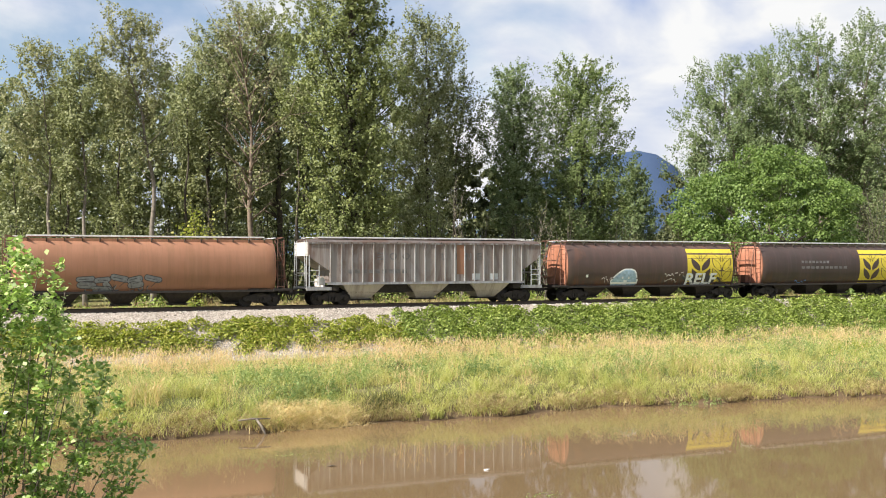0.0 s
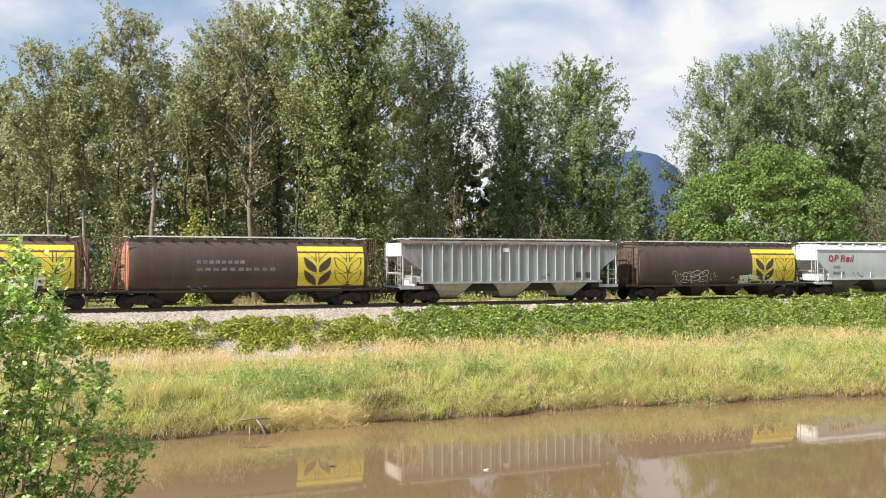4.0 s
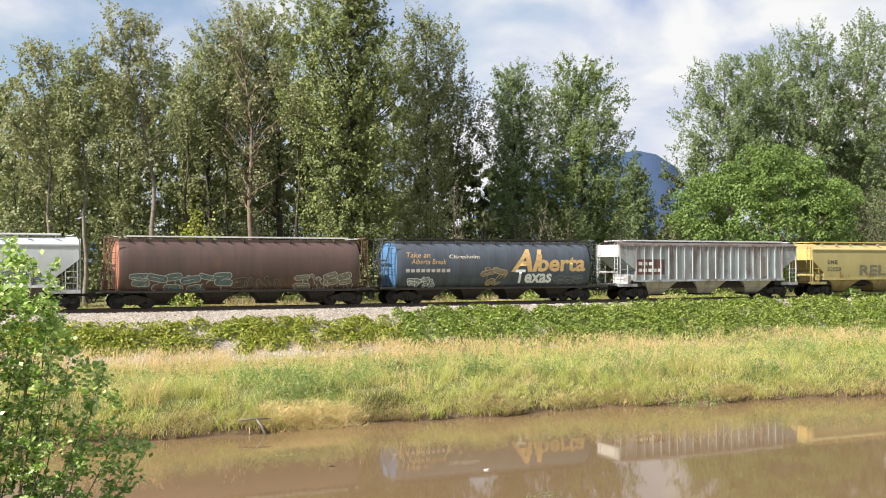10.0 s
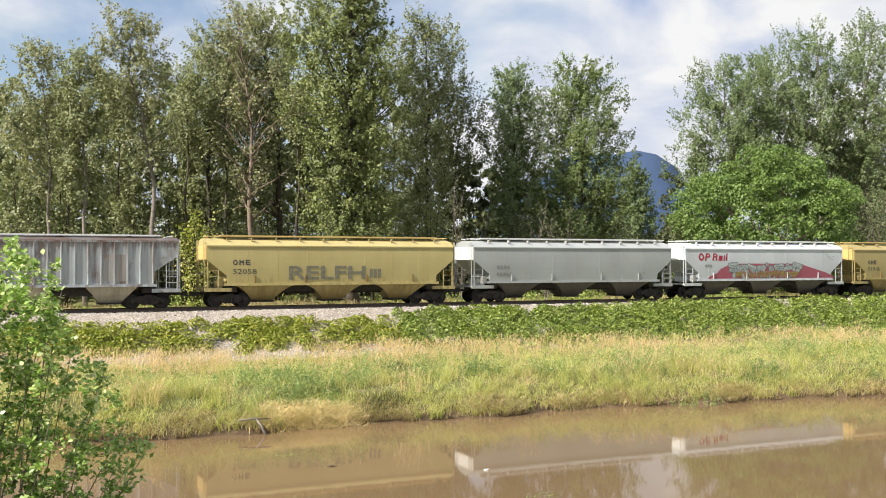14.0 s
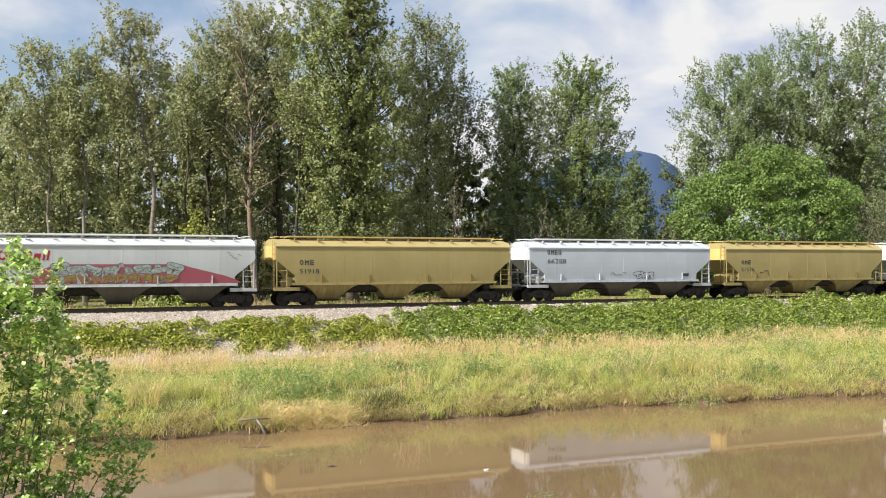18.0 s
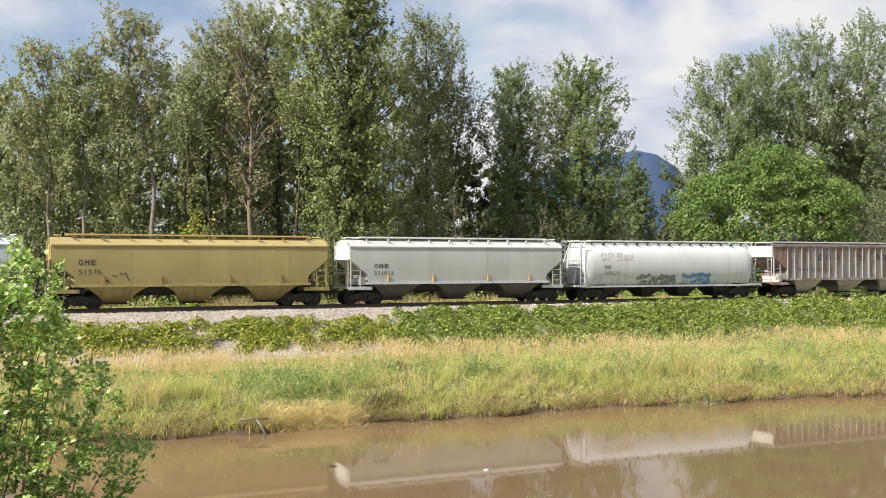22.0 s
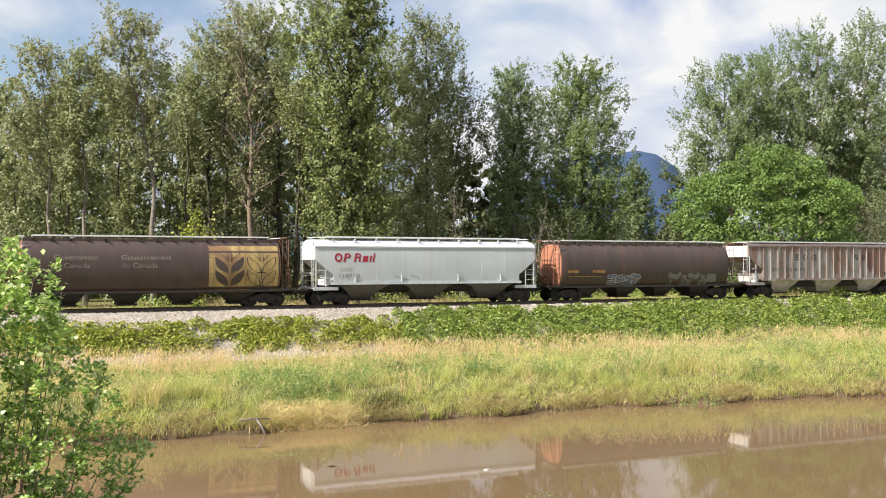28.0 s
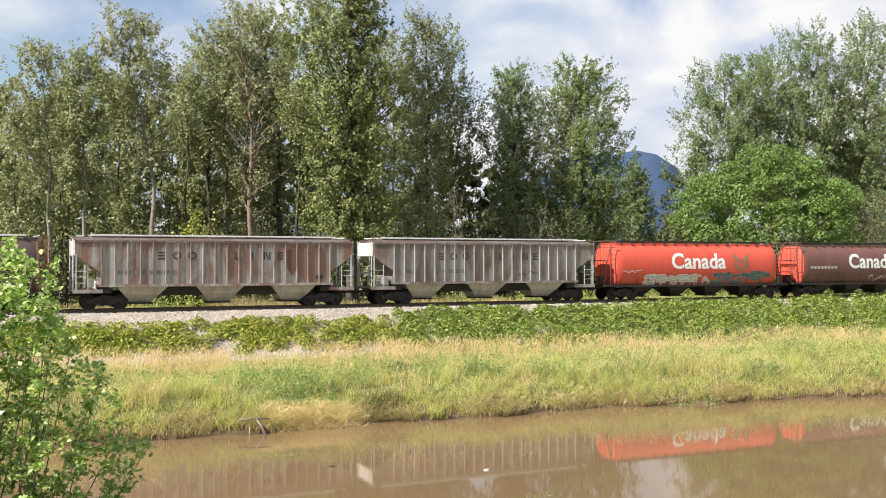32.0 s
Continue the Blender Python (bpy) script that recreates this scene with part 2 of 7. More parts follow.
# ---- mesh helpers ----
class G:
    """Vertices and faces gathered piece by piece."""

    def __init__(self):
        self.v, self.f = [], []

    def add(self, vs, fs):
        o = len(self.v)
        self.v += [tuple(p) for p in vs]
        self.f += [tuple(i + o for i in q) for q in fs]
        return self

    def box(self, x0, x1, y0, y1, z0, z1):
        return self.add([(x, y, z) for x in (x0, x1) for y in (y0, y1) for z in (z0, z1)],
                        [(0, 1, 3, 2), (4, 6, 7, 5), (0, 4, 5, 1), (2, 3, 7, 6), (0, 2, 6, 4), (1, 5, 7, 3)])

    def loft(self, rings, caps=True, closed=True):
        n = len(rings[0])
        vs = [p for r in rings for p in r]
        fs = []
        for k in range(len(rings) - 1):
            for i in range(n if closed else n - 1):
                j = (i + 1) % n
                fs.append((k * n + i, k * n + j, (k + 1) * n + j, (k + 1) * n + i))
        if caps:
            fs.append(tuple(reversed(range(n))))
            fs.append(tuple(range((len(rings) - 1) * n, len(rings) * n)))
        return self.add(vs, fs)

    def tube(self, pts, r, n=6):
        pts = [Vector(p) for p in pts]
        rr = r if isinstance(r, (list, tuple)) else [r] * len(pts)
        rings = []
        for i, p in enumerate(pts):
            d = (pts[min(i + 1, len(pts) - 1)] - pts[max(i - 1, 0)]).normalized()
            a = d.orthogonal().normalized() if not rings else (side - d * side.dot(d)).normalized()
            side = a
            b = d.cross(a)
            rings.append([p + (a * math.cos(t) + b * math.sin(t)) * rr[i] for t in (2 * math.pi * k / n for k in range(n))])
        return self.loft(rings)

    def disc(self, c, axis, r, depth, n=14):
        c, axis = Vector(c), Vector(axis).normalized()
        return self.tube([c - axis * depth / 2, c + axis * depth / 2], r, n)

    def mesh(self, name, smooth=False):
        me = bpy.data.meshes.new(name)
        me.from_pydata(self.v, [], self.f)
        if smooth:
            me.polygons.foreach_set("use_smooth", [True] * len(me.polygons))
        me.update()
        return me


def put(name, data, material, parent=None, label="", at=None, smooth=False):
    """Links a mesh (or a G) as one object under parent, with its own material."""
    me = data.mesh(name, smooth) if isinstance(data, G) else data
    ob = new(name, me)
    if len(me.materials) == 0:
        me.materials.append(material)
    elif me.materials[0] != material:
        ob.material_slots[0].link = "OBJECT"
        ob.material_slots[0].material = material
    if parent is not None:
        ob.parent = parent
    if at is not None:
        ob.location = at
    if label:
        ob["label"] = label
    return ob


def quads(name, corners):
    """A mesh of loose four-cornered pieces from an array (n, 4, 3)."""
    n = len(corners)
    me = bpy.data.meshes.new(name)
    me.vertices.add(n * 4)
    me.vertices.foreach_set("co", np.ascontiguousarray(corners, dtype=np.float32).ravel())
    me.loops.add(n * 4)
    me.loops.foreach_set("vertex_index", np.arange(n * 4, dtype=np.int32))
    me.polygons.add(n)
    me.polygons.foreach_set("loop_start", np.arange(0, n * 4, 4, dtype=np.int32))
    me.update(calc_edges=True)
    return me


def empty(name, at=(0, 0, 0)):
    ob = new(name)
    ob.location = at
    return ob


# ---- ground, water, ridge ----
def shore(x):
    """Where the far bank meets the water."""
    far = max(0.0, (x - 24.0) / 17.0)
    return 39.35 - 2.2 * min(far, 1.5) ** 1.5 + 0.28 * math.sin(x * 0.55) + 0.16 * math.sin(x * 1.7 + 1.0)


def ground_z(x, y):
    s = shore(x)
    if y < 4:
        return 5.15
    if y < 15:
        return 5.15 - (y - 4) / 11 * 5.6
    if y < s - 1.2:
        return -0.9
    if y < s - 0.1:
        return -0.9 + (y - s + 1.2) / 1.1 * 0.8
    if y < s + 0.1:
        return -0.1 + (y - s + 0.1) / 0.2 * 0.22
    if y < s + 0.35:
        return 0.12 + (y - s - 0.1) / 0.25 * 0.13
    if y < 57.5:
        k = min(1.0, (y - s - 0.35) / 3.5)
        back = max(0.0, (y - s - 3.85) / (57.5 - s - 3.85))
        return 0.25 + 1.0 * math.sin(k * math.pi / 2) - 0.2 * back + 0.07 * math.sin(x * 0.7 + y) * k
    if y < 67.0:
        return 1.05
    if y < 70.5:
        return 1.05 + (y - 67.0) / 3.5 * 1.45
    return 2.5 + 0.25 * math.sin(x * 0.05) * min(1, (y - 69.5) / 30)


def spread(a, b, fine0, fine1, step):
    """Grid lines, fine between fine0 and fine1, wider and wider out to a and b."""
    out = list(np.arange(fine0, fine1 + 1e-6, step))
    w, p = step, fine1
    while p < b:
        w *= 1.5
        p = min(b, p + w)
        out.append(p)
    w, p = step, fine0
    while p > a:
        w *= 1.5
        p = max(a, p - w)
        out.insert(0, p)
    return out


def build_ground():
    xs = spread(-4000, 4000, -30, 110, 1.0)
    ys = spread(-3000, 4500, 3, 75, 0.75)
    ys = [y for y in ys if not 35 < y < 44.5] + list(np.arange(35.1, 41.0, 0.1)) + list(np.arange(41.0, 44.5, 0.3))
    ys.sort()
    g = G()
    g.v = [(x, y, ground_z(x, y)) for y in ys for x in xs]
    n = len(xs)
    g.f = [(j * n + i, j * n + i + 1, (j + 1) * n + i + 1, (j + 1) * n + i) for j in range(len(ys) - 1) for i in range(n - 1)]
    tagged(put("ground", g, M_GROUND, smooth=True), "rough grassy earth with a muddy water's edge", "ground", kind="structure")
    w = G()
    xs = spread(-4000, 4000, -20, 100, 4.0)
    w.v = [(x, y, 0.0) for y in (9.0, 18.0, 28.0, 36.0, 43.0) for x in xs]
    n = len(xs)
    w.f = [(j * n + i, j * n + i + 1, (j + 1) * n + i + 1, (j + 1) * n + i) for j in range(4) for i in range(n - 1)]
    tagged(put("water", w, M_WATER), "still, muddy brown slough with faint reflections", "water", kind="structure")


def build_ridge():
    """The mountain, far behind the trees, with haze painted in as its blue."""
    g = G()
    ca, sa = math.cos(radians(24.383)), math.sin(radians(24.383))
    cols, rows = 90, 14
    for j in range(rows):
        for i in range(cols):
            q = -0.9 + 1.8 * i / (cols - 1)
            px = 784 + 1780 * q
            crest = 545 * math.exp(-(abs(px - 1122) / (138 if px > 1122 else 260)) ** 2.7) + 110 + 40 * math.sin(px * 0.004)
            crest = crest * 0.65 + 14 * math.sin(px * 0.045) + 9 * math.sin(px * 0.11 + 2)
            k = j / (rows - 1)
            dep = 2900 + 900 * k
            h = crest * math.sin(min(1.0, k * 1.25) * math.pi / 2) + 24 * noise.noise(Vector((i * 0.7, j * 0.9, 0)))
            g.v.append((dep * (q * ca + sa), dep * (ca - q * sa), max(0.0, h) if 0 < j else 0.0))
    g.f = [(j * cols + i, j * cols + i + 1, (j + 1) * cols + i + 1, (j + 1) * cols + i) for j in range(rows - 1) for i in range(cols - 1)]
    tagged(put("backdrop_mountain", g, M_RIDGE, smooth=True), "distant forested mountain ridge under cloud, haze painted in as blue", "mountain", kind="structure")


# ---- the track ----
def build_track():
    g = G()
    prof = [(-2.2, 3.68), (2.2, 3.68), (5.2, 1.6), (-6.9, 0.93)]
    xs = [-430] + list(np.arange(-10, 90, 0.5)) + [500]
    rings = []
    for x in xs:
        w = 0.05 * math.sin(x * 2.1) + 0.07 * math.sin(x * 0.7)
        rings.append([(x, TRACK_Y + y + (w if z < 3 else w * 0.5), z) for y, z in prof])
    g.loft(rings)
    tagged(put("ballast", g, M_BALLAST), "pale crushed-stone ballast bed under the track", "ballast", kind="structure")
    # loose stones on top of the bed
    rng = np.random.default_rng(5)
    n = 11000
    x = rng.uniform(-2, 74, n)
    y = TRACK_Y + rng.uniform(-6.4, -0.9, n)
    z = np.where(y > TRACK_Y - 2.2, 3.685, 3.68 - (TRACK_Y - 2.2 - y) * 0.585)
    s = rng.uniform(0.03, 0.085, n)
    ang = rng.uniform(0, 6.28, n)
    octa = np.array([(1, 0, 0), (0, 1, 0), (-1, 0, 0), (0, -1, 0), (0, 0, 0.8), (0, 0, -0.5)])
    v = octa[None] * s[:, None, None] * rng.uniform(0.6, 1.3, (n, 6, 1))
    c, si = np.cos(ang)[:, None], np.sin(ang)[:, None]
    v = np.stack([v[..., 0] * c - v[..., 1] * si, v[..., 0] * si + v[..., 1] * c, v[..., 2]], -1)
    v += np.stack([x, y, z], -1)[:, None]
    tri = np.array([(0, 1, 4), (1, 2, 4), (2, 3, 4), (3, 0, 4), (1, 0, 5), (2, 1, 5), (3, 2, 5), (0, 3, 5)])
    f = (tri[None] + 6 * np.arange(n)[:, None, None]).reshape(-1, 3)
    me = bpy.data.meshes.new("ballast_stones")
    me.from_pydata(v.reshape(-1, 3).tolist(), [], f.tolist())
    tagged(put("ballast_stones", me, M_STONES), "loose pale grey ballast stones beside the rails", "gravel", kind="stuff")
    # rails
    half = [(0.075, 0.0), (0.075, 0.012), (0.012, 0.035), (0.010, 0.12), (0.036, 0.135), (0.036, 0.172)]
    prof = [(-a, b) for a, b in half] + [(a, b) for a, b in reversed(half)]
    for side in (-1, 1):
        r = G().loft([[(x, TRACK_Y + side * GAUGE / 2 + a, RAIL_Z - 0.172 + b) for a, b in prof] for x in (-430, -100, 30, 160, 500)])
        tagged(put("rail", r, M_RAIL), "rust-brown steel rail with a worn running surface", "rail", "rails", "structure")
    tie = G().box(-0.115, 0.115, -1.3, 1.3, -0.18, 0.0).mesh("tie")
    root = empty("sleepers", (0, TRACK_Y, RAIL_Z - 0.176))
    tagged(root, "dark creosoted wooden ties under the rails", "railway ties", kind="structure")
    rng = random.Random(3)
    for i in range(290):
        t = put("tie", tie, M_TIE, root, at=(-18 + i * 0.5 + rng.uniform(-0.03, 0.03), rng.uniform(-0.05, 0.05), rng.uniform(-0.01, 0.0)))
        t.rotation_euler = (0, 0, rng.uniform(-0.015, 0.015))


# ---- grass, brambles and weeds ----
def blades(rng, x, y, z, height, width, lean, segs=2):
    """Bent blades of grass, each a strip of quads that tapers to its tip."""
    n = len(x)
    a = rng.uniform(0, 2 * np.pi, n)
    d = np.stack([np.cos(a), np.sin(a), np.zeros(n)], -1)
    b = rng.uniform(0, 2 * np.pi, n)
    w = np.stack([np.cos(b), np.sin(b), np.zeros(n)], -1) * width[:, None]
    base = np.stack([x, y, z], -1)
    out = []
    lean = lean * rng.uniform(0.3, 1.0, n)
    def at(t):
        return base + d * (lean * height * t * t)[:, None] + np.array([0, 0, 1.0]) * (height * (t - 0.25 * lean * t * t))[:, None]
    ts = np.linspace(0, 1, segs + 1)
    for k in range(segs):
        p, q = at(ts[k]), at(ts[k + 1])
        w0, w1 = w * (1 - ts[k] * 0.55), w * (1 - ts[k + 1] * 0.85 if k < segs - 1 else 0.12)
        out.append(np.stack([p - w0, p + w0, q + w1, q - w1], 1))
    return np.concatenate(out)


GZ = np.vectorize(ground_z)
SH = np.vectorize(shore)


def scatter(rng, n, x0, x1, y0, y1):
    """Points on the far bank: y from 0 at the water's edge to 1 at the foot of the ballast."""
    x = rng.uniform(x0, x1, n)
    u = rng.uniform(0, 1, n)
    k = y0 + (y1 - y0) * (0.4 * u + 0.6 * u ** 2.2)
    s = SH(x)
    y = s + k * (57.6 - s)
    return x, y, GZ(x, y), k


def fields(x, y):
    """Slow variation over the bank, by which the kinds of plants change places."""
    p = np.sin(x * 0.41 + 1.7 * np.sin(y * 0.33)) + np.sin(y * 0.52 + 1.3 * np.sin(x * 0.27 + 2.0))
    q = np.sin(x * 0.93 + 2.1 * np.sin(y * 0.61 + 1.0)) + np.sin(y * 1.1 + 1.9 * np.sin(x * 0.71))
    return p / 2, q / 2


def tufts(rng, x, y, per, spread_r):
    """Many blades round each of the given points."""
    n = len(x)
    k = rng.integers(0, n, n * per)
    r = spread_r * np.abs(rng.normal(size=n * per))
    a = rng.uniform(0, 6.2832, n * per)
    return x[k] + r * np.cos(a), y[k] + r * np.sin(a), k


def build_grass():
    rng = np.random.default_rng(11)
    # low mixed grass all over
    x, y, z, k = scatter(rng, 41000, -4, 78, 0.012, 1.0)
    h = rng.uniform(0.25, 0.6, len(x))
    me = quads("grass", blades(rng, x, y, z - 0.03, h, rng.uniform(0.007, 0.014, len(x)), 1.2))
    tagged(put("meadow_grass", me, M_GRASS), "low yellow-green meadow grass on the bank", "grass", kind="stuff")
    # tall arching tussocks
    x, y, z, k = scatter(rng, 2350, -4, 78, 0.04, 0.97)
    p, q = fields(x, y)
    keep = q > rng.uniform(-1.0, 0.7, len(x))
    x, y, q, k = x[keep], y[keep], q[keep], k[keep]
    size = rng.uniform(0.5, 1.05, len(x)) * (0.85 + 0.25 * q) * np.where(k < 0.1, 0.9, np.where(k < 0.3, 1.4, 1.0))
    tx, ty, k = tufts(rng, x, y, 36, 0.16)
    h = size[k] * rng.uniform(0.5, 1.1, len(tx))
    me = quads("tussocks", blades(rng, tx, ty, GZ(tx, ty) - 0.03, h, rng.uniform(0.006, 0.012, len(tx)), 1.0, 2))
    tagged(put("tussock_grass", me, M_GRASS), "tall arching tussocks of pale green grass", "grass", kind="stuff")
    # flowering grass: a tan band along the foot of the ballast, and drifts below it
    x, y, z, k = scatter(rng, 4600, -4, 78, 0.06, 1.03)
    p, q = fields(x + 30, y)
    keep = rng.uniform(0, 1, len(x)) < np.clip((k - 0.38) * 2.4, 0.04, 0.95) * (0.65 + 0.5 * p) * np.where(x > 38, 0.6, 1.0) + 0.3 * np.clip(p + 0.3 * q - 0.1, 0, 1)
    x, y = x[keep], y[keep]
    tx, ty, k = tufts(rng, x, y, 15, 0.24)
    ty = np.minimum(ty, 58.6)
    h = rng.uniform(0.65, 1.2, len(tx))
    stems = blades(rng, tx, ty, np.maximum(GZ(tx, ty), slope_z(ty)), h, np.full(len(tx), 0.005), 0.45)
    tips = stems.reshape(2, len(tx), 4, 3)[1][:, 2]
    heads = blades(rng, tips[:, 0], tips[:, 1], tips[:, 2] - 0.1, rng.uniform(0.14, 0.26, len(tx)), rng.uniform(0.010, 0.019, len(tx)), 0.9)
    me = quads("seed_grass", np.concatenate([stems, heads]))
    tagged(put("seed_grass", me, M_GRASS_SEED), "tan and pinkish flowering grass heads", "grass", kind="stuff")
    # leafy weeds
    x, y, z, k = scatter(rng, 1900, -4, 78, 0.05, 0.7)
    p, q = fields(x - 11, y + 5)
    keep = p > rng.uniform(-0.4, 0.9, len(x))
    x, y = x[keep], y[keep]
    size = rng.uniform(0.4, 1.1, len(x))
    tx, ty, k = tufts(rng, x, y, 60, 0.24)
    pts = np.stack([tx, ty, GZ(tx, ty) + size[k] * rng.uniform(0.1, 1.0, len(tx)) ** 0.8], -1)
    me = quads("leafy_weeds", leaf_quads(rng, pts, np.full(len(pts), 0.11), 0.2, 0.2))
    tagged(put("leafy_weeds", me, M_GRASS_BLUE), "blue-green leafy weeds among the grass", "weeds", kind="stuff")
    # broad arching blades down to the edge of the water
    x, y, z, k = scatter(rng, 1000, -4, 78, 0.004, 0.11)
    tx, ty, k = tufts(rng, x, y, 12, 0.14)
    ty = np.maximum(ty, SH(tx) + 0.04)
    h = rng.uniform(0.25, 0.6, len(tx))
    me = quads("edge_grass", blades(rng, tx, ty, np.maximum(GZ(tx, ty), 0.0), h, rng.uniform(0.011, 0.02, len(tx)), 1.5, 3))
    tagged(put("edge_grass", me, M_GRASS), "broad pale green blades arching over the water's edge", "grass", kind="stuff")
    # straw and dead stalks that hang over the edge of the bank
    x, y, z, k = scatter(rng, 2100, -4, 78, 0.002, 0.05)
    p, q = fields(x * 1.6 + 4, y)
    keep = q > rng.uniform(-0.8, 0.6, len(x))
    x, y = x[keep], y[keep]
    tx, ty, k = tufts(rng, x, y, 14, 0.2)
    ty = np.maximum(ty, SH(tx) + 0.02)
    h = rng.uniform(0.2, 0.6, len(tx))
    me = quads("bank_straw", blades(rng, tx, ty, np.maximum(GZ(tx, ty), 0.0), h, rng.uniform(0.009, 0.018, len(tx)), 1.7, 3))
    tagged(put("bank_straw", me, M_GRASS_STRAW), "dry straw and dead stalks along the water's edge", "dry grass", kind="stuff")
    # the sunlit strip of grass between the track and the wood
    n = 15000
    x, y = rng.uniform(-6, 100, n), rng.uniform(70.5, 84, n)
    h = rng.uniform(0.7, 1.5, n) + 0.45 * np.sin(x * 0.6) * np.sin(x * 0.23 + 1)
    me = quads("far_grass", blades(rng, x, y, GZ(x, y), h, rng.uniform(0.015, 0.03, n), 0.8))
    bx = np.where(rng.uniform(0, 1, 150) < 0.12, rng.uniform(-8, 34, 150), rng.uniform(34, 104, 150))
    by = rng.uniform(74, 84, 150)
    pick = rng.integers(0, 150, 15000)
    away = rng.normal(size=(15000, 3))
    tall = rng.uniform(0.6, 1.25, 150)
    pts = np.stack([bx[pick], by[pick], GZ(bx, by)[pick] + 0.9 * tall[pick]], -1) + away * np.array([0.75, 0.6, 0.42]) * tall[pick][:, None]
    thicket = quads("verge_thicket", leaf_quads(rng, pts, np.full(15000, 0.2), 0.3, 0.4, outward(away)))
    tagged(put("verge_thicket", thicket, M_BRAMBLE), "low sunlit leafy thicket beyond the track", "bushes", kind="stuff")
    tagged(put("verge_grass", me, M_GRASS_STRAW), "pale dry grass between the track and the wood", "grass", kind="stuff")


def weed(name, x, y, radius, height, n, material, seed, label, width=0.02, lean=0.8):
    rng = np.random.default_rng(seed)
    r = radius * np.sqrt(rng.uniform(0, 1, n))
    a = rng.uniform(0, 6.2832, n)
    px, py = x + r * np.cos(a) * 1.5, y + r * np.sin(a)
    pz = GZ(px, py)
    h = height * rng.uniform(0.5, 1.0, n) * (1 - 0.5 * (r / radius) ** 2)
    me = quads(name, blades(rng, px, py, pz, h, rng.uniform(0.6, 1.4, n) * width, lean, 3))
    tagged(put(name, me, material), label, "weeds", "weeds on the bank")


def herb(name, x, y, radius, height, n, material, seed, label, size=0.11):
    """A leafy herb: many upright stems set with narrow leaves."""
    rng = np.random.default_rng(seed)
    m = max(12, n // 28)
    r = radius * np.sqrt(rng.uniform(0, 1, m))
    a = rng.uniform(0, 6.2832, m)
    sx, sy = x + r * np.cos(a) * 1.5, y + r * np.sin(a)
    sh = height * rng.uniform(0.6, 1.0, m) * (1 - 0.45 * (r / radius) ** 2)
    pick, t = rng.integers(0, m, n), rng.uniform(0.1, 1.0, n)
    lean = rng.normal(size=(m, 2)) * 0.18
    away = rng.normal(size=(n, 3)) * 0.07
    pts = np.stack([sx[pick] + lean[pick, 0] * t, sy[pick] + lean[pick, 1] * t, GZ(sx, sy)[pick] + sh[pick] * t], -1) + away
    pts[:, 2] = np.maximum(pts[:, 2], GZ(pts[:, 0], pts[:, 1]) + 0.02)
    me = quads(name, leaf_quads(rng, pts, np.full(n, size), 0.2, 0.22, outward(away) * 0.8))
    tagged(put(name, me, material), label, "weeds", "weeds on the bank")


def leaf_quads(rng, centres, size, flat=0.0, pointed=0.38, toward=None):
    """Folded diamond leaves round the given centres. flat: how far they tend to lie level; toward: the way that each one tends to face."""
    n = len(centres)
    nrm = rng.normal(size=(n, 3))
    if toward is None:
        nrm[:, 2] = np.abs(nrm[:, 2])
    else:
        nrm = nrm * 0.6 + toward
    nrm[:, 2] += flat
    nrm /= np.linalg.norm(nrm, axis=1)[:, None]
    t = rng.normal(size=(n, 3))
    t -= nrm * (t * nrm).sum(1)[:, None]
    t /= np.linalg.norm(t, axis=1)[:, None]
    b = np.cross(nrm, t)
    s = (size * rng.uniform(0.6, 1.25, n))[:, None] * 0.5
    return np.stack([centres - t * s, centres + b * s * (2 * pointed) - t * s * 0.15 + nrm * s * 0.12,
                     centres + t * s, centres - b * s * (2 * pointed) - t * s * 0.15 + nrm * s * 0.12], 1)


def outward(v):
    """Unit vectors along v."""
    return v / (np.linalg.norm(v, axis=1)[:, None] + 1e-6)


def slope_z(y):
    """Height of the ballast slope or of the bank below it."""
    return np.where(y > TRACK_Y - 6.6, np.minimum(3.6, 1.1 + (y - (TRACK_Y - 6.6)) * 0.568), 1.08)


def bramble_patch(x0, x1, seed, n, material, name, label, tall, y_mid, half, gappy, mounds=17.0):
    """Leafy canes in mounds of uneven height, thinner where gappy."""
    rng = np.random.default_rng(seed)
    m = int((x1 - x0) * mounds)
    cx = rng.uniform(x0, x1, m)
    cv = rng.uniform(-1, 1, m)
    keep = rng.uniform(0, 1, m) > gappy * (0.5 + 0.5 * np.sin(cx * 1.3 + seed) * np.sin(cx * 0.37)) * (0.6 + 0.4 * cv)
    cx, cv = cx[keep], cv[keep]
    r = rng.uniform(0.3, 0.75, len(cx))
    h = tall * rng.uniform(0.4, 1.1, len(cx)) * np.sqrt(1 - 0.6 * cv * cv)
    pick = rng.choice(len(cx), n, p=r * r / (r * r).sum())
    a, q = rng.uniform(0, 6.2832, n), np.sqrt(rng.uniform(0, 1, n))
    x = cx[pick] + r[pick] * q * np.cos(a)
    y = y_mid + half * cv[pick] + r[pick] * 0.8 * q * np.sin(a)
    z = slope_z(y) + h[pick] * np.sqrt(1 - 0.85 * q * q) * rng.uniform(0.5, 1.0, n) ** 0.45
    pts = np.stack([x, y, z], -1) + rng.normal(size=(n, 3)) * 0.04
    away = np.stack([r[pick] * q * np.cos(a), r[pick] * 0.8 * q * np.sin(a), h[pick] * 0.6 * np.sqrt(1 - 0.85 * q * q)], -1)
    me = quads(name, leaf_quads(rng, pts, np.full(n, 0.155), 0.25, 0.42, outward(away) * 1.4))
    tagged(put(name, me, material), label, "brambles", kind="stuff")


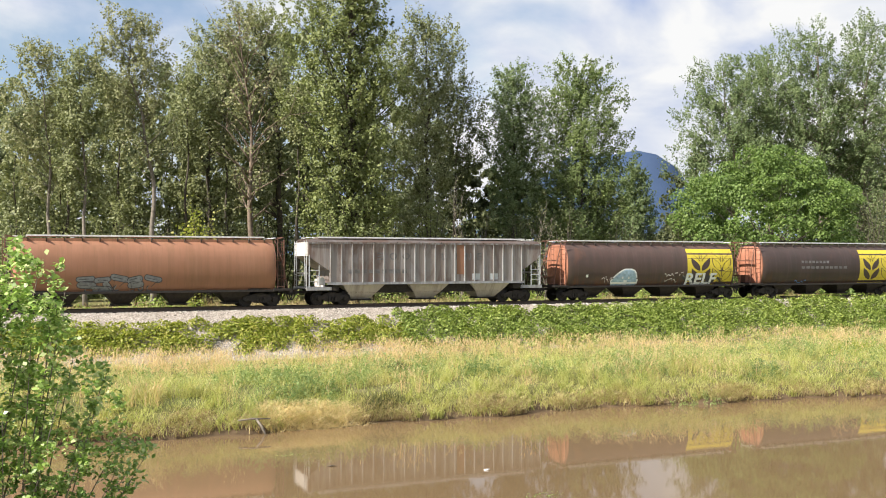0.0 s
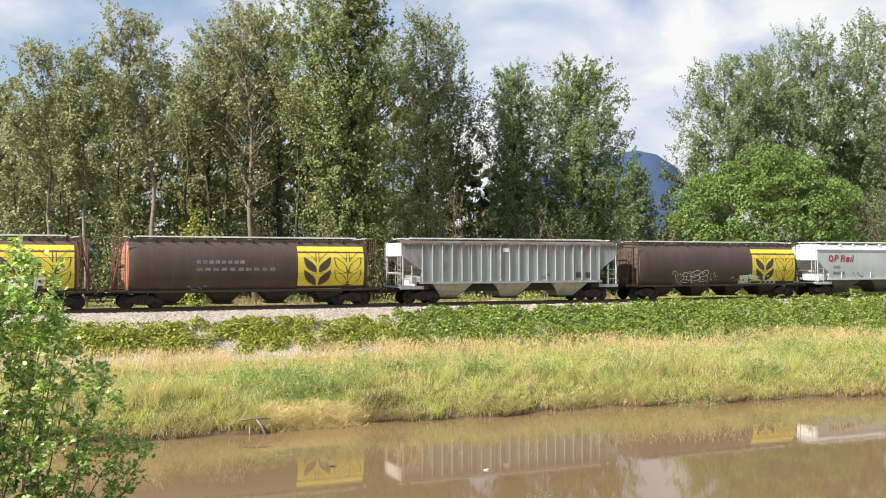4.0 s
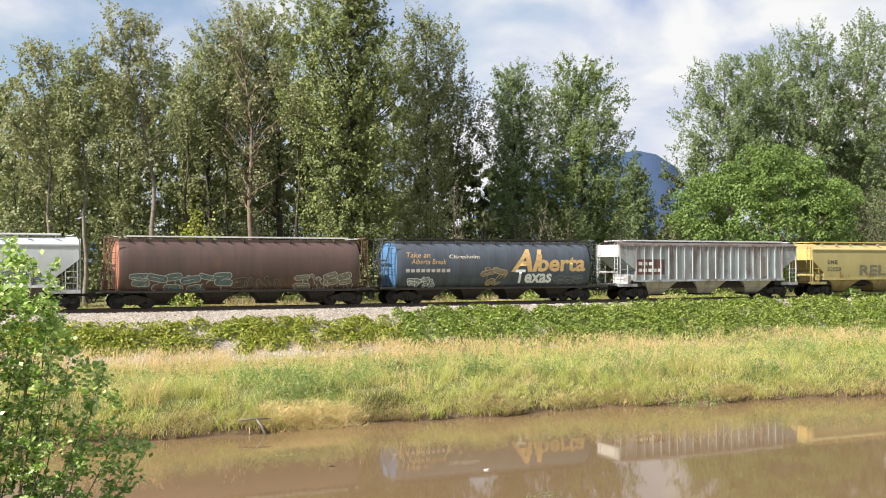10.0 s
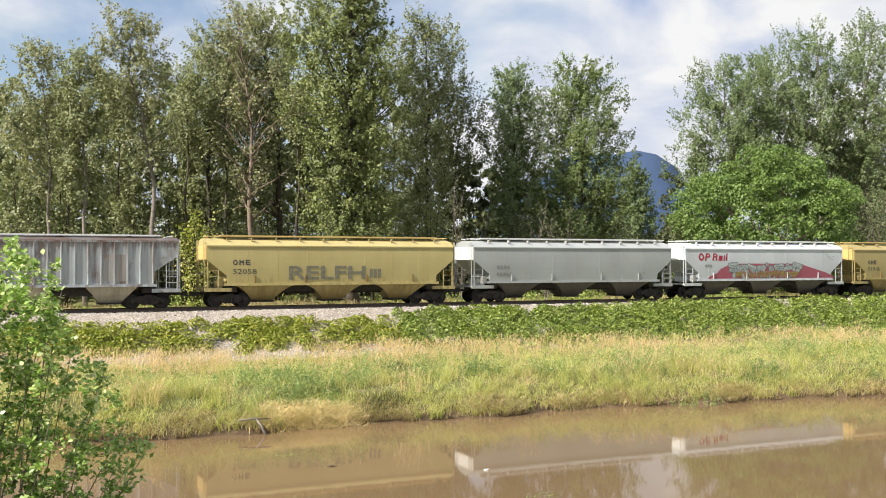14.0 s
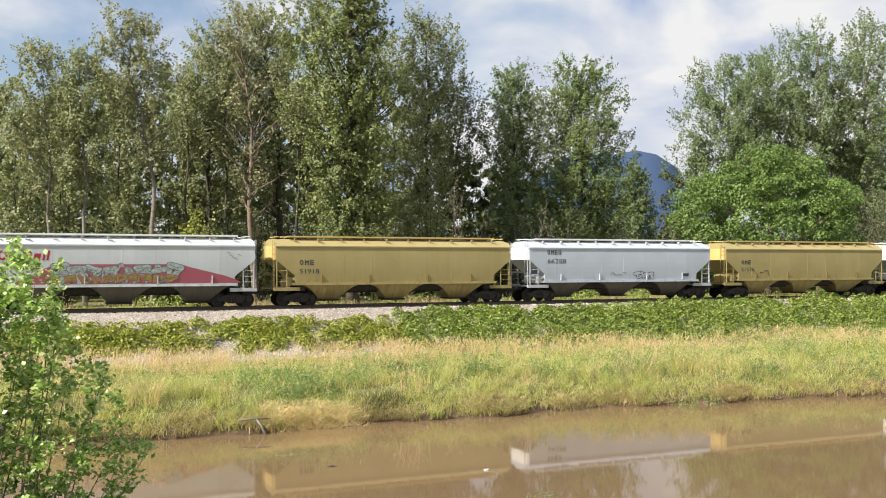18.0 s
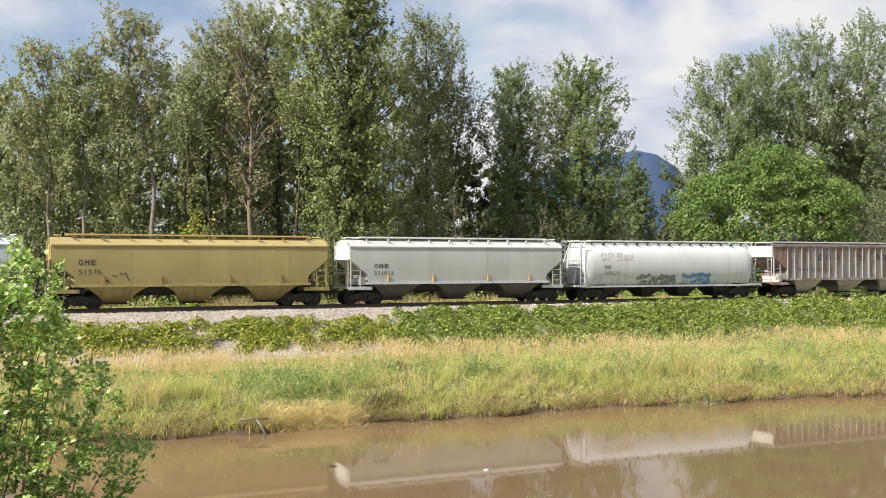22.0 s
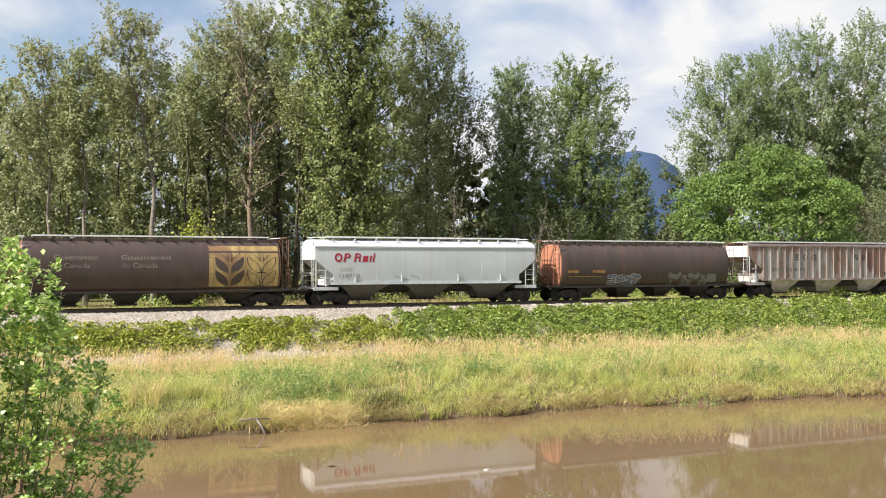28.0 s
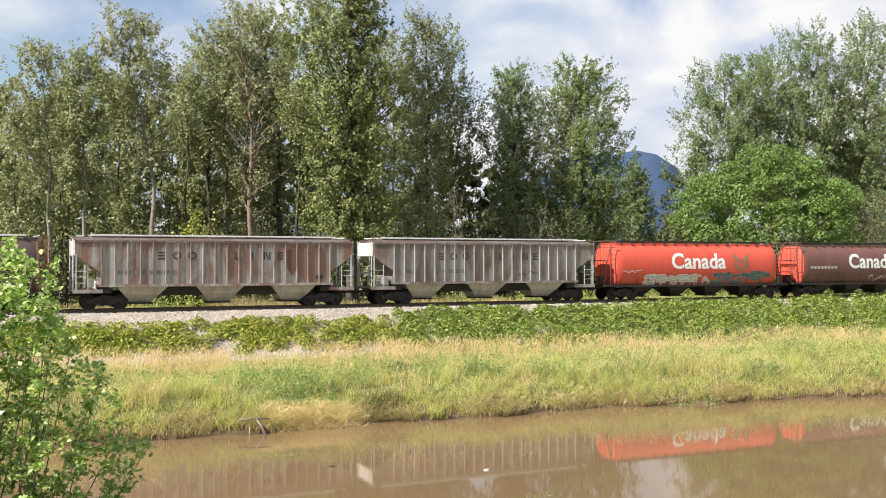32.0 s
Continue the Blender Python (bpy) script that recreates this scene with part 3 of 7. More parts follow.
def build_brambles():
    bramble_patch(-3, 25, 2, 30000, M_BRAMBLE_YELLOW, "bramble", "low yellow-green brambles sprawling down the ballast slope", 0.75, 59.75, 1.25, 1.0)
    bramble_patch(24, 46, 3, 40000, M_BRAMBLE, "bramble", "dense green bramble thicket beside the track", 0.85, 59.7, 2.0, 0.22, 24.0)
    bramble_patch(44, 78, 4, 62000, M_BRAMBLE, "bramble", "thick green bramble hedge beside the track", 0.95, 59.6, 2.4, 0.0, 29.0)


def build_bank_details():
    herb("herb_clump", 11.1, 44.7, 1.7, 0.95, 2600, M_GRASS_BLUE, 400, "broad blue-green patch of leafy weeds")
    herb("herb_clump", 12.4, 41.6, 1.0, 1.0, 1500, M_HERB, 401, "dense blue-green herb clump above the water")
    herb("herb_clump", 12.6, 46.1, 1.3, 1.0, 2000, M_GRASS_BLUE, 402, "blue-green leafy weeds in the bank grass")
    herb("herb_clump", 16.0, 44.6, 1.0, 0.8, 1100, M_GRASS_BLUE, 403, "low blue-green weeds in the bank grass")
    herb("herb_clump", 18.3, 43.6, 0.8, 0.8, 1200, M_GRASS_BLUE, 404, "green weed clump in the grass")
    herb("herb_clump", 21.5, 43.1, 0.9, 1.0, 1700, M_HERB, 405, "dark green weed clump in the grass")
    herb("herb_clump", 25.0, 42.9, 0.8, 1.2, 1300, M_GRASS_BLUE, 406, "tall green weeds on the bank")
    herb("herb_clump", 29.5, 41.9, 1.2, 0.8, 1300, M_GRASS_BLUE, 407, "low green weeds in the bank grass")
    herb("herb_clump", 36.3, 40.3, 0.9, 1.0, 1200, M_HERB, 408, "dark green weed clump in the grass")
    herb("herb_clump", 41.1, 42.9, 1.1, 1.7, 1900, M_GRASS_BLUE, 409, "tall pale weeds standing above the grass")
    herb("herb_clump", 46.3, 43.5, 1.4, 1.3, 1800, M_BRAMBLE_YELLOW, 410, "yellow-green bushy weed on the bank")
    herb("herb_clump", 30.3, 38.1, 0.9, 0.8, 1000, M_GRASS_BLUE, 411, "green weeds by the water")
    weed("dead_weed_clump", 15.6, 40.5, 0.75, 0.95, 420, M_GRASS_DARK, 430, "dark dead weeds standing in the grass", 0.012, 0.9)
    weed("dead_weed_clump", 31.0, 33.2, 0.8, 0.95, 420, M_GRASS_DARK, 431, "dark dead weeds standing in the grass", 0.012, 0.9)
    weed("dead_weed_clump", 33.8, 32.7, 0.85, 0.95, 420, M_GRASS_DARK, 432, "dark dead weeds standing in the grass", 0.012, 0.9)
    weed("dead_weed_clump", 18.2, 45.7, 0.5, 0.95, 420, M_GRASS_DARK, 433, "dark dead weeds standing in the grass", 0.012, 0.9)
    for i, (x, y, r) in enumerate([(11.6, 39.95, 0.95), (12.9, 39.85, 0.85), (20.4, 39.9, 0.7), (24.6, 39.6, 0.8), (33.5, 39.0, 0.8), (7.4, 40.1, 0.7)]):
        mound = i < 2
        weed("straw_tussock", x, y, r * (1.35 if mound else 1.0), 0.7 if mound else 0.6, 2600 if mound else 620, M_STRAW_PALE if mound else M_GRASS_STRAW, 40 + i, "matted pale straw tussock overhanging the water", 0.016, 1.9)
    # a bleached branch lying at the edge of the water
    g = G().tube([(9.0, 39.3, 0.53), (9.55, 39.25, 0.57), (10.25, 39.15, 0.55)], [0.035, 0.05, 0.02])
    g.tube([(9.7, 39.23, 0.56), (9.85, 39.0, 0.3), (10.0, 38.8, -0.08)], [0.05, 0.06, 0.04])
    tagged(put("driftwood", g, M_BARK_PALE, smooth=True), "bleached forked driftwood branch at the water's edge", "driftwood")
    # things afloat on the water
    rng = np.random.default_rng(9)
    for (x, y, r, mat, name, label) in [(9.72, 34.3, 0.42, M_GRASS_BLUE, "floating_weed", "thin patch of green weed afloat on the water"),
                                        (14.7, 25.4, 0.35, M_GRASS_BLUE, "floating_weed", "thin patch of green weed afloat on the water")]:
        n = 40
        pts = np.stack([x + rng.normal(size=n) * r, y + rng.normal(size=n) * r * 0.5, np.full(n, 0.012)], -1)
        tagged(put(name, quads(name, leaf_quads(rng, pts, np.full(n, 0.1), 9.0, 0.2)), mat), label, "water weed")
    g = G().tube([(10.25, 31.9, 0.0), (10.4, 31.85, 0.03), (10.58, 31.8, 0.0)], [0.02, 0.03, 0.012])
    tagged(put("floating_stick", g, M_BARK_DARK), "short dark stick afloat on the water", "stick")
    g = G().tube([(14.7, 29.2, 0.0), (14.83, 29.2, 0.015), (14.9, 29.2, 0.03)], [0.04, 0.035, 0.012], 8)
    tagged(put("floating_bottle", g, M_GALV, smooth=True), "small pale bottle afloat on the water", "bottle")


# ---- trees ----
VIEW = radians(24.383)


def spot(px, y):
    """Where the line of sight at that place across the view crosses the line y behind the track, and the metres per unit there."""
    q = (px - 784) / 1780
    dep = y / (math.cos(VIEW) - q * math.sin(VIEW))
    return dep * (q * math.cos(VIEW) + math.sin(VIEW)), dep


def limb_points(rng, start, direction, length, droop=0.0, steps=4, wander=0.12):
    pts, d, p = [start], np.array(direction, float), np.array(start, float)
    for _ in range(steps):
        d = d + rng.normal(size=3) * wander
        d[2] -= droop
        d /= np.linalg.norm(d)
        p = p + d * length / steps
        pts.append(p.copy())
    return pts


def tree(name, px, y, top_px, width_px, seed, leaf=M_LEAF_POPLAR, bark=M_BARK, label="", leaves=9000,
         size=0.235, lean=0.0, bare=0.2, gap=0.35, trunk_r=0.3, group="tree belt", stems=1, lift=0.5, boughs=38, thick=1.0):
    """A tapered trunk, limbs that rise or spread from it, and a crown of loose leaves in clumps along the limbs."""
    rng = np.random.default_rng(seed)
    x0, dep = spot(px, y)
    z0 = ground_z(x0, y)
    height = 6.76 + (463.5 - top_px) * dep / 1780 - z0
    half = width_px / 2 * dep / 1780
    root = empty(name, (x0, y, z0))
    tagged(root, label, "tree", group)
    clumps = []
    for s in range(stems):
        away = (rng.uniform(-1, 1) if s else 0.0) * half * 0.55
        off = np.array([away * 0.25, rng.normal() * 0.3 * s, -0.15])
        tips = np.array([lean * height + away, rng.normal() * 0.5, height * (0.95 if s == 0 else rng.uniform(0.74, 0.92))])
        steps = 10
        line = []
        for k in range(steps + 1):
            t = k / steps
            wob = np.array([math.sin(t * 5 + seed) + 0.4 * math.sin(t * 11 + seed * 3), math.cos(t * 4 + seed * 2), 0]) * 0.42 * math.sin(t * math.pi)
            line.append(off * (1 - t) + tips * t + wob)
        r0 = trunk_r * (1 if s == 0 else 0.75)
        put("trunk", G().tube(line, [r0 * (1 - 0.93 * (k / steps) ** 0.8) * (1.3 if k == 0 else 1) for k in range(steps + 1)], 8), bark, root, smooth=True)
        limbs = G()
        count = int(boughs * (1 if stems == 1 else 0.7))
        for i in range(count):
            t = bare + (1 - bare) * (i + rng.uniform(0, 1)) / count
            k = min(steps - 1, int(t * steps))
            p = line[k] + (line[k + 1] - line[k]) * (t * steps - k)
            u = (t - bare) / (1 - bare)
            reach = half * (0.35 + 0.8 * math.sin((0.14 + 0.7 * u) * math.pi)) * (1 - 0.55 * u ** 4)
            rise = lift + 0.55 * u
            reach *= rng.uniform(0.7, 1.2)
            a = i * 2.4 + rng.uniform(-0.5, 0.5)
            d = np.array([math.cos(a), math.sin(a), rise])
            d /= np.linalg.norm(d)
            pts = limb_points(rng, p, d, reach, 0.03)
            rr = max(0.025, r0 * 0.3 * (1 - 0.75 * t)) * thick
            limbs.tube(pts, [rr, rr * 0.75, rr * 0.5, rr * 0.3, rr * 0.12], 5)
            full = rng.uniform() > gap * 0.55
            for j in (2, 3, 4):
                if full or rng.uniform() < 0.25:
                    clumps.append((pts[j] + rng.normal(size=3) * 0.15, reach * rng.uniform(0.5, 1.2)))
            for _ in range(4):
                j = rng.integers(1, 5)
                e = d * 0.6 + rng.normal(size=3) * 0.75
                twig = limb_points(rng, pts[j], e / np.linalg.norm(e), reach * rng.uniform(0.28, 0.55), 0.05, 3)
                limbs.tube(twig, [rr * 0.35, rr * 0.25, rr * 0.15, rr * 0.06], 4)
                if full or rng.uniform() < 0.25:
                    clumps.append((twig[2], reach * rng.uniform(0.3, 0.9)))
                    clumps.append((twig[3], reach * rng.uniform(0.4, 1.1)))
        put("limb_work", limbs, bark, root, smooth=True)
    wts = np.array([c[1] for c in clumps]) ** 1.3
    pick = rng.choice(len(clumps), leaves, p=wts / wts.sum())
    cen = np.array([c[0] for c in clumps])[pick]
    rad = 0.16 + 0.065 * np.array([c[1] for c in clumps])[pick]
    off = rng.normal(size=(leaves, 3))
    off = outward(off) * np.minimum(np.linalg.norm(off, axis=1), 1.9)[:, None]
    cen = cen + off * rad[:, None] * np.array([1.2, 1.2, 0.8])
    put("crown", quads("crown", leaf_quads(rng, cen, np.full(leaves, size), 0.35, 0.4, outward(off))), leaf, root)
    return root


def leafy_tree(name, x0, y0, outline, stem, leaf, bark, label, seed, boughs=50, sprays=12, per=36, size=0.2, trunk_r=0.3, fill=1.0, clear=0.0, clump=1.0):
    """A tapered trunk, rising boughs and a crown of upright leafy sprays.
    outline: (height, reach to -x, reach to +x) from the foot of the crown up; stem: (sideways, height) along the trunk;
    clear: the share of the height to which the trunk shows bare before its leaves."""
    rng = np.random.default_rng(seed)
    z0 = ground_z(x0, y0)
    root = empty(name, (x0, y0, z0))
    tagged(root, label, "tree", "tree belt")
    oz, ol, orr = (np.array([r[i] for r in outline]) for i in range(3))
    sx, sz = np.array([p[0] for p in stem]), np.array([p[1] for p in stem]) * np.linspace(1.0, 0.94, len(stem))
    z_low, z_top = oz[0], oz[-1]
    knots = np.linspace(sz[0], sz[-1], 14)
    bend = 0.12 * np.sin(knots * 0.9 + seed) * (knots > 1)
    line = [(np.interp(z, sz, sx) + bend[i], 0.6 * bend[-1 - i], z) for i, z in enumerate(knots)]
    radii = [trunk_r * (1.25 if i == 0 else 1.0) * (1 - 0.9 * (i / 13) ** 0.9) for i in range(14)]
    put("trunk", G().tube(line, radii, 9), bark, root, smooth=True)
    axis = []
    limbs = G()
    width = orr - ol
    grid = np.linspace(z_low, z_top * 0.985, 60)
    wts = np.interp(grid, oz, width) + 0.8
    for i in range(boughs):
        zt = np.interp((i + rng.uniform(0, 1)) / boughs, np.cumsum(wts) / wts.sum(), grid)
        a = i * 2.4 + rng.uniform(-0.6, 0.6)
        left, right = np.interp(zt, oz, ol), np.interp(zt, oz, orr)
        cx, hx = (left + right) / 2, (right - left) / 2 * 1.04
        reach = rng.uniform(0.48, 1.0)
        tip = np.array([cx + hx * reach * math.copysign(abs(math.cos(a)) ** 0.6, math.cos(a)), hx * 0.8 * reach * math.sin(a), zt])
        # the bough leaves the trunk lower down and curves upward
        out = abs(tip[0] - np.interp(zt, sz, sx)) + abs(tip[1])
        zb = max(z_low * 0.75, zt - rng.uniform(0.5, 0.95) * out)
        foot = np.array([np.interp(zb, sz, sx), 0.0, min(zb, sz[-1] * 0.96)])
        mid = foot * 0.45 + tip * 0.55 - np.array([0, 0, 0.12 * (tip[2] - foot[2]) - 0.06 * out])
        rr = max(0.03, trunk_r * 0.26 * (1 - 0.6 * zt / z_top))
        limbs.tube([foot, foot * 0.75 + mid * 0.25, mid, tip], [rr, rr * 0.8, rr * 0.5, rr * 0.12], 5)
        if rng.uniform() > fill:
            continue
        ln = np.linalg.norm(tip - foot)
        spread_r = (0.3 + 0.11 * min(ln, 4.5)) * clump
        for j in range(sprays):
            t = rng.uniform(0.3, 1.05)
            p = (foot + (mid - foot) * t / 0.5) if t < 0.5 else (mid + (tip - mid) * (t - 0.5) / 0.5)
            p = p + rng.normal(size=3) * spread_r * np.array([1.1, 1.0, 0.75])
            l2, r2 = np.interp(p[2], oz, ol), np.interp(p[2], oz, orr)
            c2, h2 = (l2 + r2) / 2, (r2 - l2) / 2 * 1.04 + 0.1
            q = math.hypot((p[0] - c2) / h2, p[1] / (0.8 * h2))
            if q > 1.0:
                p[0], p[1] = c2 + (p[0] - c2) / q, p[1] / q
            p[2] = min(p[2], z_top - 0.4)
            if p[1] < 0.3 and p[2] < clear * z_top and abs(p[0] - np.interp(p[2], sz, sx)) < 0.55 and rng.uniform() < 0.85:
                continue
            side = np.array([p[0] - c2, p[1], 0.0]) / (h2 + 0.3)
            d = side * 0.85 + np.array([0, 0, 0.95]) + rng.normal(size=3) * 0.38
            axis.append((p, d / np.linalg.norm(d), rng.uniform(0.7, 1.7) * (0.8 + 0.05 * min(ln, 5)), outward(np.array([(p - foot) + side * 2.5 + np.array([0, 0, 0.6])]))[0]))
            if j % 5 == 0:
                limbs.tube([p - axis[-1][1] * 0.5, p + axis[-1][1] * 0.4], [rr * 0.22, rr * 0.06], 4)
    put("limb_work", limbs, bark, root, smooth=True)
    n = len(axis) * per
    base = np.repeat(np.array([a[0] for a in axis]), per, 0)
    way = np.repeat(np.array([a[1] for a in axis]), per, 0)
    ln = np.repeat(np.array([a[2] for a in axis]), per)
    face = np.repeat(np.array([a[3] for a in axis]), per, 0)
    s = rng.uniform(-0.35, 0.85, n)
    off = rng.normal(size=(n, 3))
    off -= way * (off * way).sum(1)[:, None] * 0.7
    off = outward(off) * np.minimum(np.linalg.norm(off, axis=1), 1.9)[:, None]
    cen = base + way * (s * ln)[:, None] + off * (0.17 * ln * (1.0 - 0.8 * np.clip(s, 0, 1)))[:, None]
    cen[:, 2] = np.maximum(cen[:, 2], 0.2)
    put("crown", quads("crown", leaf_quads(rng, cen, size * (1.1 - 0.35 * np.clip(s, 0, 1)), 0.2, 0.4, 0.5 * outward(off) + 0.75 * face)), leaf, root)
    return root


def dome_tree(name, px, y, top_px, width_px, seed, leaf, label, leaves):
    """A low round tree: boughs that end in overlapping leafy cushions."""
    rng = np.random.default_rng(seed)
    x0, dep = spot(px, y)
    z0 = ground_z(x0, y)
    h = 6.76 + (463.5 - top_px) * dep / 1780 - z0
    half = width_px / 2 * dep / 1780
    root = empty(name, (x0, y, z0))
    tagged(root, label, "tree", "tree belt")
    put("trunk", G().tube([(0, 0, -0.15), (0.1, 0, h * 0.25), (0, 0.1, h * 0.5)], [0.5, 0.38, 0.2], 8), M_BARK, root, smooth=True)
    limbs, cen, face = G(), [], []
    m = 320
    per = leaves // m
    for i in range(m):
        a, v = rng.uniform(0, 6.2832), rng.uniform(-0.5, 1.0)
        r = rng.uniform(0.8, 1.0) * (1 + 0.1 * math.sin(3 * a + seed) + 0.08 * math.sin(7 * v + 2 * a))
        w = math.sqrt(max(0.0, 1 - max(v, 0) ** 2.4))
        p = np.array([half * r * w * math.cos(a), half * 0.85 * r * w * math.sin(a), h * 0.36 + h * 0.60 * r * v])
        if i % 8 == 0 and v > 0:
            limbs.tube([(0, 0, h * 0.3), p * 0.5 + np.array([0, 0, h * 0.12]), p * 0.9], [0.09, 0.05, 0.02], 5)
        s = half * rng.uniform(0.085, 0.15)
        d = outward(rng.normal(size=(per, 3)))
        d[:, 2] = np.where(d[:, 2] < -0.2, -d[:, 2], d[:, 2])
        cen.append(p + d * s * rng.uniform(0.7, 1.05, (per, 1)) * np.array([1.1, 1.1, 0.95]))
        face.append(d)
    put("limb_work", limbs, M_BARK_DARK, root, smooth=True)
    cen = np.concatenate(cen)
    put("crown", quads("crown", leaf_quads(rng, cen, np.full(len(cen), 0.26), 0.2, 0.42, np.concatenate(face) * 1.3)), leaf, root)
    return root


def shrub(name, px, y, top_px, width_px, seed, leaf, n, label, size=0.22):
    """A low leafy bush of several stems."""
    rng = np.random.default_rng(seed)
    x0, dep = spot(px, y)
    z0 = ground_z(x0, y)
    h = 6.76 + (463.5 - top_px) * dep / 1780 - z0
    half = width_px / 2 * dep / 1780
    root = empty(name, (x0, y, z0))
    tagged(root, label, "shrub", "undergrowth")
    cl = []
    for i in range(12):
        a = rng.uniform(0, 6.28)
        tilt = rng.uniform(0.1, 0.9)
        tip = np.array([math.cos(a) * half * tilt, math.sin(a) * half * 0.7 * tilt, h * rng.uniform(0.65, 1.0) * (1 - 0.35 * tilt * tilt)])
        mid = tip * 0.55 + np.array([0, 0, h * 0.08])
        put("stem", G().tube([(0, 0, -0.1), mid, tip], [0.07, 0.045, 0.012], 5), M_BARK_DARK, root, smooth=True)
        for t in np.linspace(0.25, 1.0, 6):
            p = (mid * (t / 0.55) if t < 0.55 else mid + (tip - mid) * ((t - 0.55) / 0.45))
            cl.append(p + rng.normal(size=3) * half * 0.12)
    cl = np.array(cl)
    cen = cl[rng.integers(0, len(cl), n)] + rng.normal(size=(n, 3)) * np.array([half * 0.16, half * 0.14, h * 0.075])
    cen[:, 2] = np.abs(cen[:, 2])
    put("foliage", quads("foliage", leaf_quads(rng, cen, np.full(n, size), 0.2, 0.4)), leaf, root)
    return root


def build_trees():
    leafy_tree("poplar_tree", 4.82, 92, [(10.6, -2.5, 1.3), (14.0, -3.4, 1.5), (16.9, -3.8, 1.5), (20.3, -3.6, 1.0), (22.7, -3.2, 0.5), (23.6, -1.6, -0.1)], [(0.0, -0.2), (-0.04, 14.5), (-0.58, 19.3), (-0.85, 23.2)], M_LEAF_SILVER, M_BARK_PALE, "tall thin poplar with sparse grey-green leaves", 41, boughs=36, sprays=11, trunk_r=0.22, fill=0.75, clear=0.9)
    leafy_tree("poplar_tree", 7.61, 90, [(10.1, -1.4, 1.3), (12.0, -2.1, 2.0), (15.4, -2.5, 2.4), (18.7, -2.4, 2.6), (21.1, -2.3, 2.2), (22.6, -1.4, 0.4)], [(0.0, -0.2), (-0.18, 15.4), (-0.63, 18.2), (-0.54, 22.3)], M_LEAF_POPLAR, M_BARK_PALE, "slender poplar with a pale bare lower trunk", 42, boughs=38, sprays=12, trunk_r=0.22, clear=0.65)
    leafy_tree("poplar_tree", 12.85, 88, [(13.5, -2.6, 1.8), (15.9, -3.3, 1.4), (18.7, -3.9, 1.6), (21.1, -4.8, 1.4), (23.1, -5.0, 0.7), (24.7, -4.5, -0.3), (25.8, -2.6, -1.0)], [(0.0, -0.2), (-0.05, 12.0), (-0.65, 14.9), (-1.25, 18.3), (-1.99, 21.1), (-1.89, 25.5)], M_LEAF_SILVER, M_BARK_PALE, "tall poplar with an airy crown and pale trunk", 43, boughs=48, sprays=12, trunk_r=0.28, fill=0.85, clear=0.75)
    leafy_tree("poplar_tree", 19.62, 98, [(9.2, -3.5, 3.4), (13.0, -3.5, 3.4), (18.5, -3.3, 3.4), (23.4, -2.8, 3.3), (26.1, -1.9, 2.7), (27.7, -0.3, 1.6)], [(0.0, -0.2), (-0.16, 16.8), (0.49, 22.9), (0.76, 27.5)], M_LEAF_POPLAR, M_BARK_DARK, "tall cottonwood with grey-green leaves behind the track", 44, boughs=74, sprays=13, trunk_r=0.28, clear=0.6)
    leafy_tree("poplar_tree", 27.10, 100, [(11.1, -5.5, 0.9), (15.7, -5.7, 1.2), (20.3, -6.3, 1.5), (24.9, -6.6, 1.2), (28.3, -6.3, 0.9), (30.6, -4.9, 0.3)], [(0.0, -0.2), (-0.12, 19.2), (-1.46, 25.5), (-2.62, 30.1)], M_LEAF_POPLAR, M_BARK_DARK, "dark-trunked poplar in the shade of its neighbours", 45, boughs=88, sprays=13, trunk_r=0.42, clear=0.6)
    leafy_tree("cottonwood_tree", 29.22, 84, [(6.1, -4.2, 3.8), (8.0, -4.2, 3.8), (10.8, -4.8, 4.3), (14.4, -4.0, 4.4), (15.8, -5.8, 4.5), (18.2, -6.1, 5.2), (19.7, -5.5, 5.4), (21.7, -6.3, 5.0), (24.2, -6.9, 4.4), (27.2, -6.6, 3.9), (31.2, -4.7, 3.6), (34.2, -1.1, 2.0)], [(0.16, -0.2), (-0.1, 14.8), (-0.26, 22.2), (0.16, 33.7)], M_LEAF_DENSE, M_BARK_DARK, "massive ivy-clad cottonwood, dense green to the ground", 46, boughs=152, sprays=13, trunk_r=0.55, size=0.225)
    leafy_tree("poplar_tree", 38.72, 89, [(7.6, -3.3, 2.6), (13.0, -3.8, 2.3), (18.5, -3.9, 2.8), (21.2, -3.9, 3.5), (24.5, -3.9, 3.3), (26.9, -3.3, 2.6), (28.7, -1.7, 1.1)], [(0.0, -0.2), (-0.12, 15.7), (0.18, 21.2), (-0.42, 28.6)], M_LEAF_POPLAR, M_BARK_DARK, "tall cottonwood with grey-green leaves behind the track", 47, boughs=76, sprays=13, trunk_r=0.3)
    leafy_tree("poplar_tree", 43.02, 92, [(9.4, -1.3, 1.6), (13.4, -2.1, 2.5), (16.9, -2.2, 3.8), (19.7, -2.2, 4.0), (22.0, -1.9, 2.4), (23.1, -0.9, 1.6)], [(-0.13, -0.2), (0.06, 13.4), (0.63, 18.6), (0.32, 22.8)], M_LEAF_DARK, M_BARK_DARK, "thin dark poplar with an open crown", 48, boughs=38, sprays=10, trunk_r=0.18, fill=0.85)
